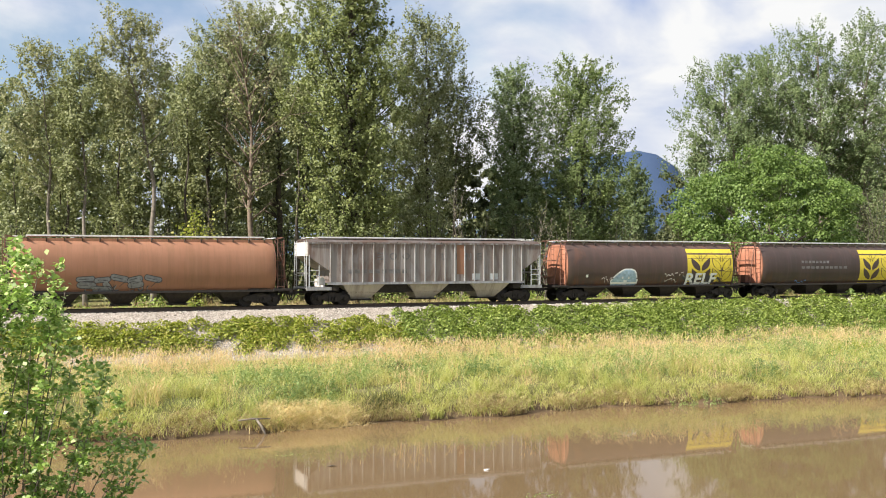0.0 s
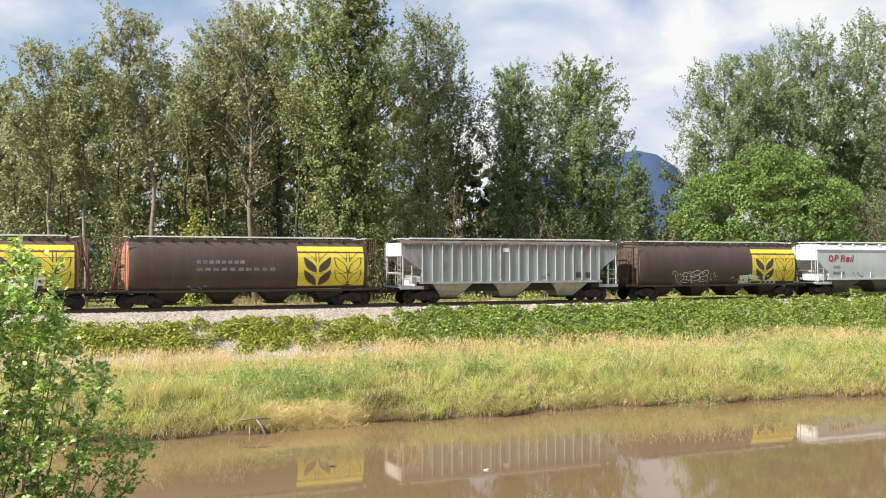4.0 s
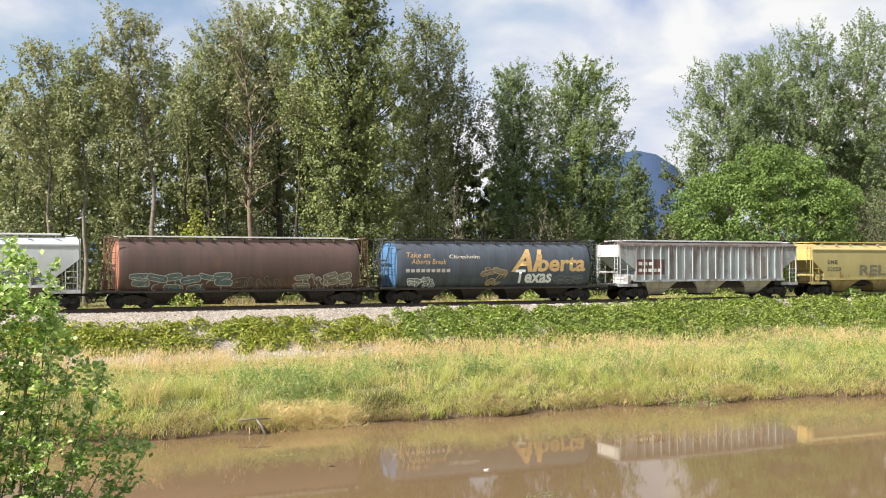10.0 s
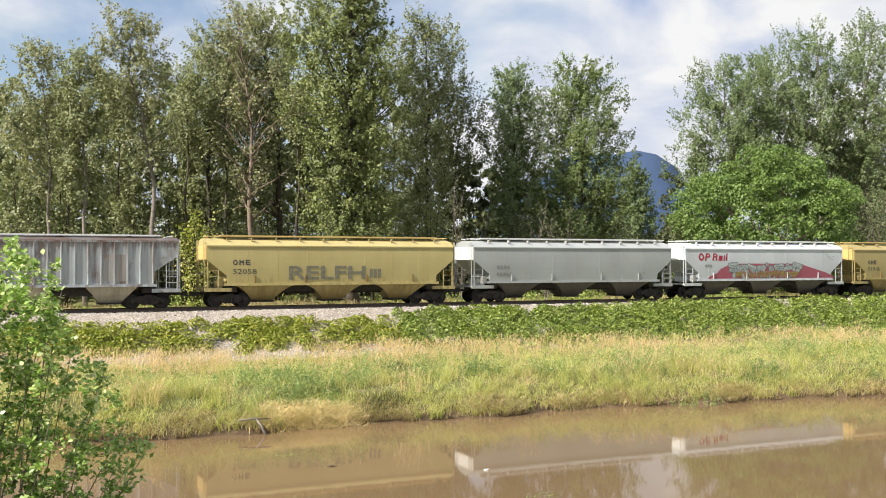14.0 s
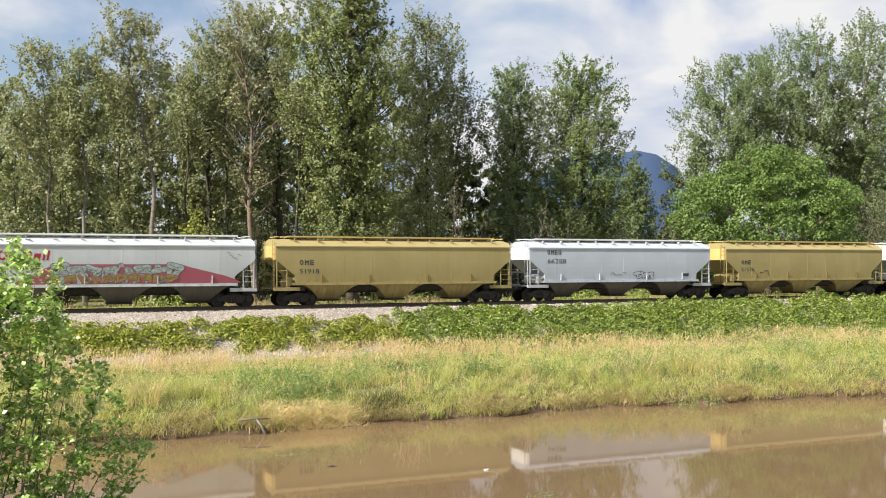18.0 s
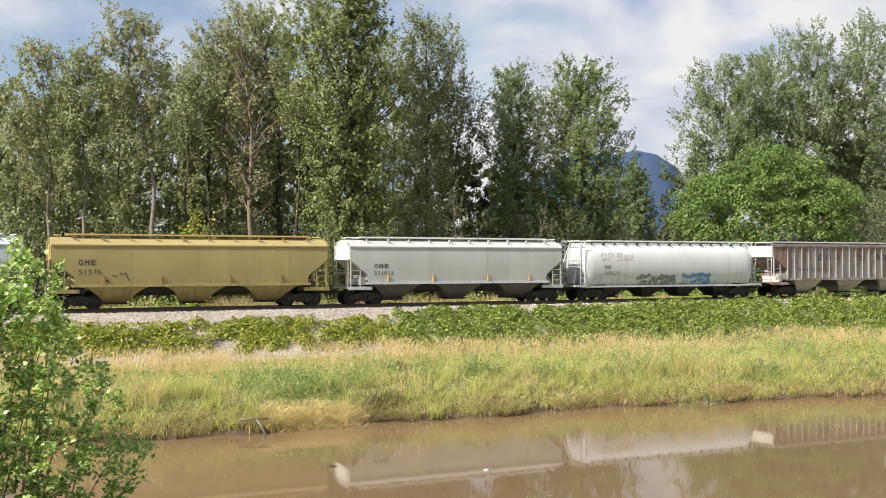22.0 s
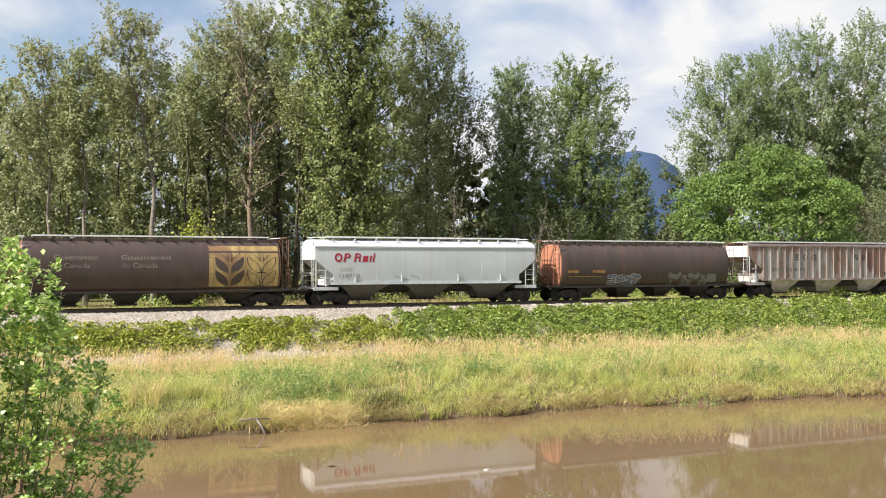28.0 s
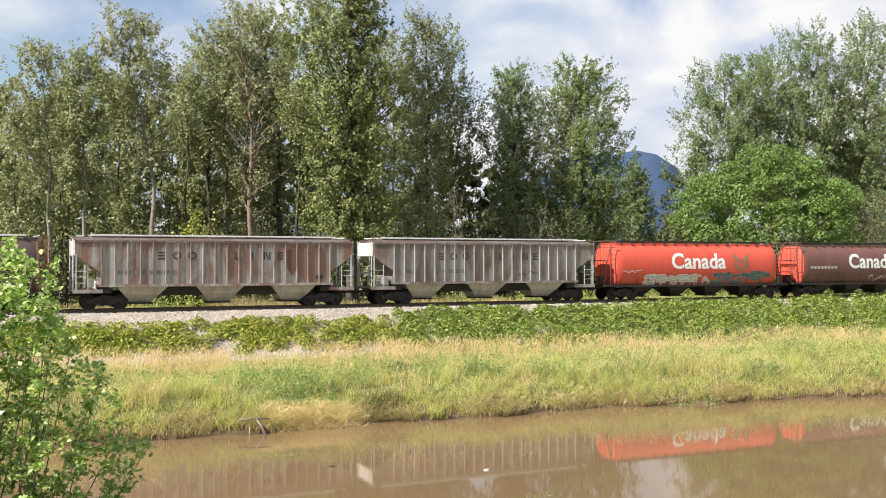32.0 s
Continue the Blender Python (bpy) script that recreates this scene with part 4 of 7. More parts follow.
    leafy_tree("poplar_tree", 49.20, 91, [(7.8, -1.9, 2.4), (13.6, -2.7, 2.9), (16.5, -3.2, 3.1), (19.4, -2.8, 3.2), (21.7, -2.3, 2.5), (23.5, -1.4, 1.9), (24.6, -0.5, 0.3)], [(0.0, -0.2), (0.0, 16.5), (-0.13, 24.5)], M_LEAF_COOL, M_BARK_DARK, "narrow upright poplar with a pointed crown", 49, boughs=72, sprays=14, trunk_r=0.25)
    leafy_tree("poplar_tree", 56.65, 90, [(6.8, -5.3, 5.7), (11.5, -5.8, 6.1), (14.5, -5.4, 6.4), (18.0, -5.1, 5.7), (21.0, -4.5, 4.8), (23.4, -4.1, 3.7), (24.9, -2.9, 2.7), (25.8, 0.6, 1.3)], [(-0.21, -0.2), (0.14, 15.1), (0.14, 21.0), (0.83, 25.4)], M_LEAF_MID, M_BARK_DARK, "dense conical poplar with drooping side branches", 50, boughs=115, sprays=14, trunk_r=0.3, size=0.215)
    leafy_tree("young_tree", 90.39, 128, [(7.8, -3.1, 3.7), (14.3, -2.7, 2.8), (16.9, -1.9, 1.8), (19.9, -0.5, 0.2)], [(0.0, -0.2), (-0.1, 19.5)], M_LEAF_COOL, M_BARK_DARK, "small dark pointed tree standing farther off", 51, boughs=58, sprays=10, trunk_r=0.2, size=0.28)
    leafy_tree("cottonwood_tree", 88.98, 104, [(13.6, -8.6, 2.8), (17.3, -10.1, 4.7), (20.3, -9.7, 6.7), (24.0, -8.4, 7.6), (26.9, -7.9, 6.7), (30.0, -6.0, 3.8), (31.9, -3.0, -0.7)], [(0.0, -0.2), (0.19, 18.1), (-1.39, 25.4), (-1.86, 31.7)], M_LEAF_COOL, M_BARK, "broad old cottonwood with an open spreading crown", 52, boughs=87, sprays=16, clump=0.78, trunk_r=0.34, size=0.225)
    leafy_tree("cottonwood_tree", 98.21, 107, [(14.1, -4.7, 6.3), (18.7, -6.2, 7.9), (23.4, -6.9, 7.9), (28.8, -6.7, 6.3), (32.3, -4.9, 3.4), (34.1, -2.3, 0.4)], [(0.0, -0.2), (-0.3, 20.3), (-0.6, 28.8), (-1.0, 33.8)], M_LEAF_COOL, M_BARK, "broad old cottonwood with an open spreading crown", 53, boughs=76, sprays=16, clump=0.78, trunk_r=0.32, size=0.225)
    leafy_tree("cottonwood_tree", 100.13, 100, [(12.9, -3.4, 7.6), (16.7, -5.8, 8.6), (21.9, -8.3, 8.1), (27.1, -10.0, 7.8), (31.5, -10.0, 6.5), (34.9, -7.9, 3.7), (36.3, -2.4, 1.5)], [(-0.49, -0.2), (0.0, 19.6), (-0.3, 29.3), (-0.98, 36.0)], M_LEAF_COOL, M_BARK, "broad old cottonwood with an open spreading crown", 54, boughs=80, sprays=16, clump=0.78, trunk_r=0.42, size=0.225)
    leafy_tree("cottonwood_tree", 105.54, 98, [(8.5, -4.0, 11.5), (16.7, -6.0, 11.5), (24.1, -5.0, 13.7), (31.6, -5.0, 13.7), (36.1, -4.0, 11.5), (38.2, 0.0, 6.2)], [(-0.5, -0.2), (-0.2, 20.4), (0.51, 30.1), (3.06, 37.9)], M_LEAF_COOL, M_BARK, "broad old cottonwood with an open spreading crown", 55, boughs=91, sprays=16, clump=0.78, trunk_r=0.42, size=0.225)
    tree("poplar_tree", 455, 86, -6, 190, 105, M_LEAF_SILVER, M_BARK_BROWN, "half-dead poplar with bare pale branches", leaves=2600, bare=0.3, gap=1.3, trunk_r=0.34, lean=-0.055, boughs=44, lift=0.9, thick=1.6)
    leafy_tree("understorey_tree", 2.18, 97, [(1.0, -2.2, 2.2), (5.8, -2.8, 2.6), (11.7, -2.3, 2.2), (15.5, -1.1, 1.2), (16.7, -0.3, 0.3)], [(0.0, -0.2), (0.1, 8.3), (0.0, 16.0)], M_LEAF_POPLAR, M_BARK_DARK, "smaller leafy tree among the taller trunks", 70, boughs=26, sprays=9, trunk_r=0.14, size=0.25, per=28)
    leafy_tree("understorey_tree", 6.30, 99, [(1.0, -2.3, 2.3), (5.7, -2.9, 2.7), (11.4, -2.4, 2.3), (15.2, -1.1, 1.3), (16.4, -0.3, 0.3)], [(0.0, -0.2), (-0.1, 8.2), (0.0, 15.7)], M_LEAF_POPLAR, M_BARK_DARK, "smaller leafy tree among the taller trunks", 71, boughs=26, sprays=9, trunk_r=0.14, size=0.25, per=28)
    leafy_tree("understorey_tree", 11.27, 101, [(1.0, -2.2, 2.2), (5.8, -2.7, 2.6), (11.6, -2.3, 2.2), (15.4, -1.1, 1.2), (16.5, -0.3, 0.3)], [(0.0, -0.2), (0.1, 8.3), (0.0, 15.9)], M_LEAF_POPLAR, M_BARK_DARK, "smaller leafy tree among the taller trunks", 72, boughs=26, sprays=9, trunk_r=0.14, size=0.25, per=28)
    leafy_tree("understorey_tree", 12.58, 97, [(1.0, -1.7, 1.7), (4.5, -2.1, 2.0), (8.9, -1.8, 1.7), (11.8, -0.8, 0.9), (12.7, -0.2, 0.2)], [(0.0, -0.2), (-0.1, 6.4), (0.0, 12.2)], M_LEAF_POPLAR, M_BARK_DARK, "smaller leafy tree among the taller trunks", 73, boughs=26, sprays=9, trunk_r=0.14, size=0.25, per=28)
    leafy_tree("understorey_tree", 17.49, 100, [(1.0, -2.0, 2.0), (5.6, -2.5, 2.4), (11.1, -2.1, 2.0), (14.7, -1.0, 1.1), (15.9, -0.2, 0.2)], [(0.0, -0.2), (0.1, 7.9), (0.0, 15.2)], M_LEAF_POPLAR, M_BARK_DARK, "smaller leafy tree among the taller trunks", 74, boughs=26, sprays=9, trunk_r=0.14, size=0.25, per=28)
    leafy_tree("understorey_tree", 22.14, 101, [(1.0, -2.3, 2.3), (6.0, -2.8, 2.7), (11.9, -2.4, 2.3), (15.8, -1.1, 1.3), (17.0, -0.3, 0.3)], [(0.0, -0.2), (-0.1, 8.5), (0.0, 16.3)], M_LEAF_POPLAR, M_BARK_DARK, "smaller leafy tree among the taller trunks", 75, boughs=26, sprays=9, trunk_r=0.14, size=0.25, per=28)
    leafy_tree("understorey_tree", 26.66, 104, [(1.0, -2.1, 2.1), (5.6, -2.7, 2.5), (11.3, -2.3, 2.1), (15.0, -1.1, 1.2), (16.1, -0.3, 0.3)], [(0.0, -0.2), (0.1, 8.1), (0.0, 15.5)], M_LEAF_POPLAR, M_BARK_DARK, "smaller leafy tree among the taller trunks", 76, boughs=26, sprays=9, trunk_r=0.14, size=0.25, per=28)
    leafy_tree("understorey_tree", 35.70, 96, [(1.0, -2.1, 2.1), (5.7, -2.6, 2.5), (11.4, -2.2, 2.1), (15.2, -1.0, 1.2), (16.3, -0.3, 0.3)], [(0.0, -0.2), (-0.1, 8.1), (0.0, 15.6)], M_LEAF_POPLAR, M_BARK_DARK, "smaller leafy tree among the taller trunks", 77, boughs=26, sprays=9, trunk_r=0.14, size=0.25, per=28)
    leafy_tree("slender_tree", 16.77, 95, [(14.8, -0.7, 1.1), (17.7, -1.6, 2.0), (20.3, -1.3, 1.7), (22.1, -0.1, 0.5)], [(0.0, -0.2), (0.06, 11.1), (0.21, 14.8), (0.21, 22.1)], M_LEAF_POPLAR, M_BARK_DARK, "slender tree with a bare dark trunk", 90, boughs=16, sprays=8, trunk_r=0.2)
    leafy_tree("slender_tree", 20.88, 96, [(15.6, -1.2, 0.7), (19.0, -2.2, 1.6), (22.1, -1.8, 1.2), (24.2, -0.6, 0.0)], [(0.0, -0.2), (-0.08, 11.3), (-0.27, 15.6), (-0.27, 24.2)], M_LEAF_POPLAR, M_BARK_DARK, "slender tree with a bare dark trunk", 91, boughs=16, sprays=8, trunk_r=0.2)
    leafy_tree("slender_tree", 26.91, 93, [(15.6, -0.6, 1.0), (18.1, -1.5, 1.8), (20.4, -1.1, 1.5), (22.0, -0.1, 0.4)], [(0.0, -0.2), (0.05, 11.3), (0.16, 15.6), (0.16, 22.0)], M_LEAF_POPLAR, M_BARK_DARK, "slender tree with a bare dark trunk", 92, boughs=16, sprays=8, trunk_r=0.2)
    leafy_tree("slender_tree", 29.05, 97, [(14.9, -1.1, 0.6), (17.6, -1.9, 1.5), (20.0, -1.6, 1.1), (21.7, -0.5, 0.0)], [(0.0, -0.2), (-0.07, 11.6), (-0.23, 14.9), (-0.23, 21.7)], M_LEAF_POPLAR, M_BARK_DARK, "slender tree with a bare dark trunk", 93, boughs=16, sprays=8, trunk_r=0.2)
    leafy_tree("slender_tree", 6.56, 97, [(14.6, -0.7, 1.0), (16.8, -1.6, 1.9), (18.8, -1.3, 1.6), (20.2, -0.1, 0.4)], [(0.0, -0.2), (0.04, 11.0), (0.15, 14.6), (0.15, 20.2)], M_LEAF_POPLAR, M_BARK_DARK, "slender tree with a bare dark trunk", 94, boughs=16, sprays=8, trunk_r=0.2)
    leafy_tree("slender_tree", 11.40, 99, [(15.5, -1.1, 0.8), (18.1, -2.0, 1.7), (20.3, -1.7, 1.3), (21.9, -0.4, 0.1)], [(0.0, -0.2), (-0.05, 11.2), (-0.16, 15.5), (-0.16, 21.9)], M_LEAF_POPLAR, M_BARK_DARK, "slender tree with a bare dark trunk", 95, boughs=16, sprays=8, trunk_r=0.2)
    dome_tree("maple_tree", 1360, 82, 256, 318, 118, M_LEAF_BRIGHT, "round bright-green maple standing before the taller trees", 58000)
    # the wood behind: leaf colours carry painted haze on the left, painted shade elsewhere
    rng = random.Random(8)
    for i, (px, top, wid) in enumerate([(-15, 120, 150), (40, 150, 130), (110, 125, 150), (205, 100, 150), (305, 95, 150), (335, 130, 130), (400, 75, 150), (455, 25, 150), (520, 10, 100), (545, 130, 90),
                                        (585, 110, 110), (640, 100, 110), (690, 60, 120), (738, 110, 120), (790, 230, 90), (845, 270, 100), (885, 290, 80), (940, 270, 90), (1000, 260, 110), (1075, 310, 90), (1180, 380, 60), (1222, 368, 70), (1250, 220, 120), (1330, 215, 140), (1420, 150, 160), (1500, 120, 160), (1490, 230, 150), (1530, 240, 130), (1565, 180, 150), (1600, 250, 150)]):
        tree("background_tree", px, 112 + rng.uniform(-6, 10), top + 20, wid, 200 + i, M_LEAF_HAZE if px < 760 else M_LEAF_DARK, M_BARK_DARK, "tree deeper in the wood with painted-in shade and haze", leaves=3800 if px < 560 or px > 1400 else 3400, bare=0.03 if px > 560 else 0.3, gap=0.05, size=0.6, trunk_r=0.24, boughs=15)
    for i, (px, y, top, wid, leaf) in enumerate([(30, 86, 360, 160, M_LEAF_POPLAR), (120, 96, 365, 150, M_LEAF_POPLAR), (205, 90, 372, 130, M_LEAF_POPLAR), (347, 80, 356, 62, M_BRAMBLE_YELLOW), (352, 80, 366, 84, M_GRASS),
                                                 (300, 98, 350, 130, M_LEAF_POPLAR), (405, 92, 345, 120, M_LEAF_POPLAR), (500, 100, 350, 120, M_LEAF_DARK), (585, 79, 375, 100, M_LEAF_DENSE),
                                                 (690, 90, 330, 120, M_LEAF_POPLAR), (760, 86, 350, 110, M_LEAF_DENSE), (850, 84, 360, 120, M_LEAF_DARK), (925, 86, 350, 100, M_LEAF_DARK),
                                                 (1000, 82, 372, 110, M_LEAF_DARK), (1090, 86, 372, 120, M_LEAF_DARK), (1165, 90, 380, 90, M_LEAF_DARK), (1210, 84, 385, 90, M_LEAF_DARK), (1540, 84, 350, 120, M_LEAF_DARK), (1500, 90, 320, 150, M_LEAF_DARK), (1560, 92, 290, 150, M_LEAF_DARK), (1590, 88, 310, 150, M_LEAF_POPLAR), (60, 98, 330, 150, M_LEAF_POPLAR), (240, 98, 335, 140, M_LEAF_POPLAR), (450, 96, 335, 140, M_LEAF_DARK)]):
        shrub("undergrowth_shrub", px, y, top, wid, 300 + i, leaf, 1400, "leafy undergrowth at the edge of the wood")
    for i, (px, y, top, wid) in enumerate([(815, 78, 292, 44), (962, 77, 340, 60)]):
        tree("bare_shrub", px, y, top, wid, 340 + i, M_LEAF_SILVER, M_BARK_PALE, "nearly bare twiggy shrub with pale stems", leaves=240, bare=0.15, gap=1.5, trunk_r=0.07,
             stems=4, boughs=12, lift=1.0, size=0.14, group="undergrowth")


SWAYING = []


def build_far_wood():
    """The thicket that closes the view between the trunks, far in the shade, its leaves paled by painted haze."""
    rng = np.random.default_rng(404)
    n = 56000
    px = rng.uniform(-120, 1720, n)
    y = rng.uniform(116, 134, n)
    q = (px - 784) / 1780
    dep = y / (math.cos(VIEW) - q * math.sin(VIEW))
    x = dep * (q * math.cos(VIEW) + math.sin(VIEW))
    top = 8.5 + 2.2 * np.sin(x * 0.21) + 1.6 * np.sin(x * 0.53 + 1) + 1.2 * np.sin(x * 1.3)
    top = np.where(px > 1235, top * 1.1, top)
    top = np.where((px > 1090) & (px < 1235), top * 0.5, np.where(px < 580, top * 1.55, np.where(px < 770, top * 1.5, top)))
    z = 2.5 + top * rng.uniform(0.0, 1.0, n) ** 1.1
    pts = np.stack([x, y, z], -1)
    me = quads("far_wood", leaf_quads(rng, pts, np.full(n, 0.7), 0.3, 0.4))
    tagged(put("far_wood", me, M_LEAF_HAZE), "leafy thicket deep between the tree trunks, with painted-in haze", "woods", kind="stuff")


def build_near_bush():
    """The leafy bush on the near bank, close to the camera."""
    rng = np.random.default_rng(77)
    x0, y0 = 0.36, 10.6
    z0 = ground_z(x0, y0)
    root = empty("bush", (x0, y0, z0))
    SWAYING.append((root, x0, y0, z0))
    tagged(root, "leafy green bush with fine twigs on the near bank", "bush")
    cl = []
    eye = 6.76 - z0
    ends = [(-0.62, 0.1, 0.05), (-0.35, 0.25, 0.12), (-0.12, 0.0, 0.0), (0.08, 0.2, -0.06), (0.2, 0.1, -0.25), (0.1, -0.2, -0.5), (0.0, 0.3, -0.65), (0.3, 0.2, -0.95), (0.5, 0.0, -1.15),
            (0.55, 0.2, -1.4), (0.75, -0.1, -1.75), (0.95, 0.1, -1.95), (0.6, -0.2, -2.0), (0.4, -0.3, -1.6), (0.1, -0.4, -1.2), (-0.2, -0.4, -0.8), (-0.5, -0.3, -0.5), (-0.8, 0.1, -0.2),
            (0.8, 0.3, -2.3), (0.3, -0.4, -2.3), (0.0, -0.5, -1.8), (-0.4, -0.5, -1.4), (-0.9, 0.0, -0.9), (0.5, 0.4, -2.7), (-0.1, -0.2, -2.4), (0.05, 0.4, -1.4), (-0.3, 0.3, -1.0), (-0.75, -0.1, -1.3), (-0.85, 0.1, -1.8), (-0.6, -0.3, -2.1), (-0.3, -0.3, -2.6), (-0.75, 0.1, -2.6), (-0.45, 0.3, -1.7), (-0.95, 0.0, -0.45), (-0.55, 0.2, -0.35)]
    for tip in ends:
        tip = np.array(tip) + np.array([0.18, 0, eye]) + rng.normal(size=3) * 0.04
        base = np.array([rng.uniform(-0.6, 0.1), rng.uniform(-0.25, 0.25), -0.15])
        mid = base * 0.4 + tip * 0.6 + np.array([-0.1, 0, 0.12])
        low = base * 0.72 + tip * 0.28 + rng.normal(size=3) * 0.06
        stem = G().tube([base, low, mid, tip], [0.017, 0.013, 0.008, 0.003], 5)
        for t in np.linspace(0.4, 1.0, 9):
            p = base + (mid - base) * (t / 0.6) if t < 0.6 else mid + (tip - mid) * ((t - 0.6) / 0.4)
            e = rng.normal(size=3)
            e[2] = abs(e[2]) * 0.6 + 0.15
            e /= np.linalg.norm(e)
            ln = rng.uniform(0.14, 0.32) * (1.15 - 0.45 * t)
            stem.tube([p, p + e * ln * 0.5 + np.array([0, 0, 0.02]), p + e * ln], [0.005, 0.003, 0.0015], 4)
            for s in np.linspace(0.15, 1.0, 8):
                cl.append(p + e * ln * s)
        put("stem", stem, M_BARK, root, smooth=True)
    # leafy twigs that fill the bush out to its uneven edge
    for _ in range(480):
        h = rng.uniform(-2.9, 0.05)
        edge = np.interp(h, [-2.9, -2.5, -2.2, -1.9, -1.65, -1.2, -0.76, -0.3, 0.05], [1.0, 1.0, 1.05, 1.15, 0.95, 0.75, 0.35, 0.3, 0.1])
        p = np.array([-1.0 + (edge + 1.0) * rng.uniform(0, 1) ** 1.6, rng.uniform(-0.5, 0.5), h + eye])
        e = rng.normal(size=3)
        e[2] = abs(e[2]) * 0.6
        e /= np.linalg.norm(e)
        ln = rng.uniform(0.1, 0.24)
        for s in np.linspace(0.0, 1.0, 8):
            cl.append(p + e * ln * s)
    cl = np.array(cl)
    n = 22000
    cen = cl[rng.integers(0, len(cl), n)] + rng.normal(size=(n, 3)) * 0.036
    put("foliage", quads("foliage", leaf_quads(rng, cen, np.full(n, 0.066), 0.6, 0.33)), M_LEAF_BUSH, root)


# ---- the train: wheels, trucks and couplers ----
WHEEL_R = 0.457
SHARED = {}


def shared(key, make, smooth=False):
    """One mesh for all the pieces that look alike."""
    if key not in SHARED:
        SHARED[key] = make().mesh(key, smooth)
    return SHARED[key]


def wheelset_mesh():
    g = G().tube([(0, -0.98, 0), (0, 0.98, 0)], 0.085, 10)
    for s in (-1, 1):
        y = s * 0.75
        prof = [(WHEEL_R + 0.03, -0.07 * s), (WHEEL_R + 0.03, -0.045 * s), (WHEEL_R, -0.035 * s), (WHEEL_R - 0.01, 0.065 * s), (WHEEL_R - 0.07, 0.065 * s),
                (WHEEL_R - 0.09, 0.02 * s), (0.17, 0.05 * s), (0.12, 0.09 * s)]
        n = 22
        rings = [[(r * math.cos(2 * math.pi * k / n), y + o, r * math.sin(2 * math.pi * k / n)) for k in range(n)] for r, o in prof]
        g.loft(rings)
        for k in range(4):
            a = k * math.pi / 2
            g.disc((0.26 * math.cos(a), y + 0.045 * s, 0.26 * math.sin(a)), (0, 1, 0), 0.035, 0.03, 6)
    return g


def truck_mesh():
    g = G()
    for s in (-1, 1):
        y0, y1 = (s * 1.0 - 0.07, s * 1.0 + 0.07)
        top = [(-1.12, 0.60), (-0.75, 0.66), (-0.42, 0.80), (0.42, 0.80), (0.75, 0.66), (1.12, 0.60)]
        bot = [(1.12, 0.44), (0.70, 0.42), (0.34, 0.24), (-0.34, 0.24), (-0.70, 0.42), (-1.12, 0.44)]
        ring = top + bot
        g.loft([[(x, y0, z) for x, z in ring], [(x, y1, z) for x, z in ring]])
        for x in (-0.89, 0.89):
            g.disc((x, s * 1.1, WHEEL_R), (0, 1, 0), 0.12, 0.14, 12)
            g.box(x - 0.14, x + 0.14, s * 1.0 - 0.09, s * 1.0 + 0.09, 0.42, 0.66)
        for x in (-0.2, 0.0, 0.2):
            g.disc((x, s * 1.09, 0.43), (0, 0, 1), 0.075, 0.26, 8)
    g.box(-0.22, 0.22, -1.1, 1.1, 0.55, 0.86)
    g.box(-0.35, 0.35, -0.35, 0.35, 0.84, 1.0)
    g.tube([(-0.55, -0.75, 0.38), (-0.55, 0.75, 0.38)], 0.05)
    g.tube([(0.55, -0.75, 0.38), (0.55, 0.75, 0.38)], 0.05)
    return g


def coupler_mesh():
    g = G().box(-0.1, 0.62, -0.09, 0.09, 0.78, 0.95)
    g.loft([[(0.60, -0.16, 0.72), (0.60, 0.18, 0.72), (0.60, 0.18, 1.0), (0.60, -0.16, 1.0)],
            [(0.86, -0.18, 0.72), (0.86, 0.06, 0.72), (0.86, 0.06, 1.0), (0.86, -0.18, 1.0)]])
    g.tube([(0.55, 0.1, 0.78), (0.9, 0.12, 0.78), (0.9, 0.12, 0.62)], 0.03)
    return g


def hose_mesh():
    pts = [(0.45 + 0.42 * k / 7, -0.25, 0.78 - 0.42 * math.sin(k / 7 * math.pi) ** 0.8) for k in range(8)]
    return G().tube(pts, 0.035, 6)


def running_gear(car, half, centres):
    """Two trucks, each with two wheelsets, and a coupler and air hose at each end."""
    for x in (-centres, centres):
        t = put("truck", shared("truck", truck_mesh), M_TRUCK, car, at=(x, 0, 0))
        for dx in (-0.89, 0.89):
            w = put("wheelset", shared("wheelset", wheelset_mesh, False), M_WHEEL, t, at=(dx, 0, WHEEL_R))
            WHEELSETS.append((w, dx))
    for s in (-1, 1):
        reach = half - 0.86
        c = put("coupler", shared("coupler", coupler_mesh), M_TRUCK, car, at=(s * reach, 0, 0))
        h = put("air_hose", shared("air_hose", hose_mesh), M_BLACK, car, at=(s * reach, 0, 0))
        if s < 0:
            c.rotation_euler = h.rotation_euler = (0, 0, math.pi)


WHEELSETS, CARS = [], []


# ---- lettering and decoration on the sides of cars ----
def flat_text(body, size, bold=0.0):
    """Outline of words in the built-in font, as a mesh in its own plane."""
    cu = bpy.data.curves.new("words", "FONT")
    cu.body, cu.size, cu.offset, cu.resolution_u = body, size, bold * size, 3
    ob = new("words", cu)
    me = bpy.data.meshes.new_from_object(ob)
    bpy.data.objects.remove(ob)
    bpy.data.curves.remove(cu)
    return me


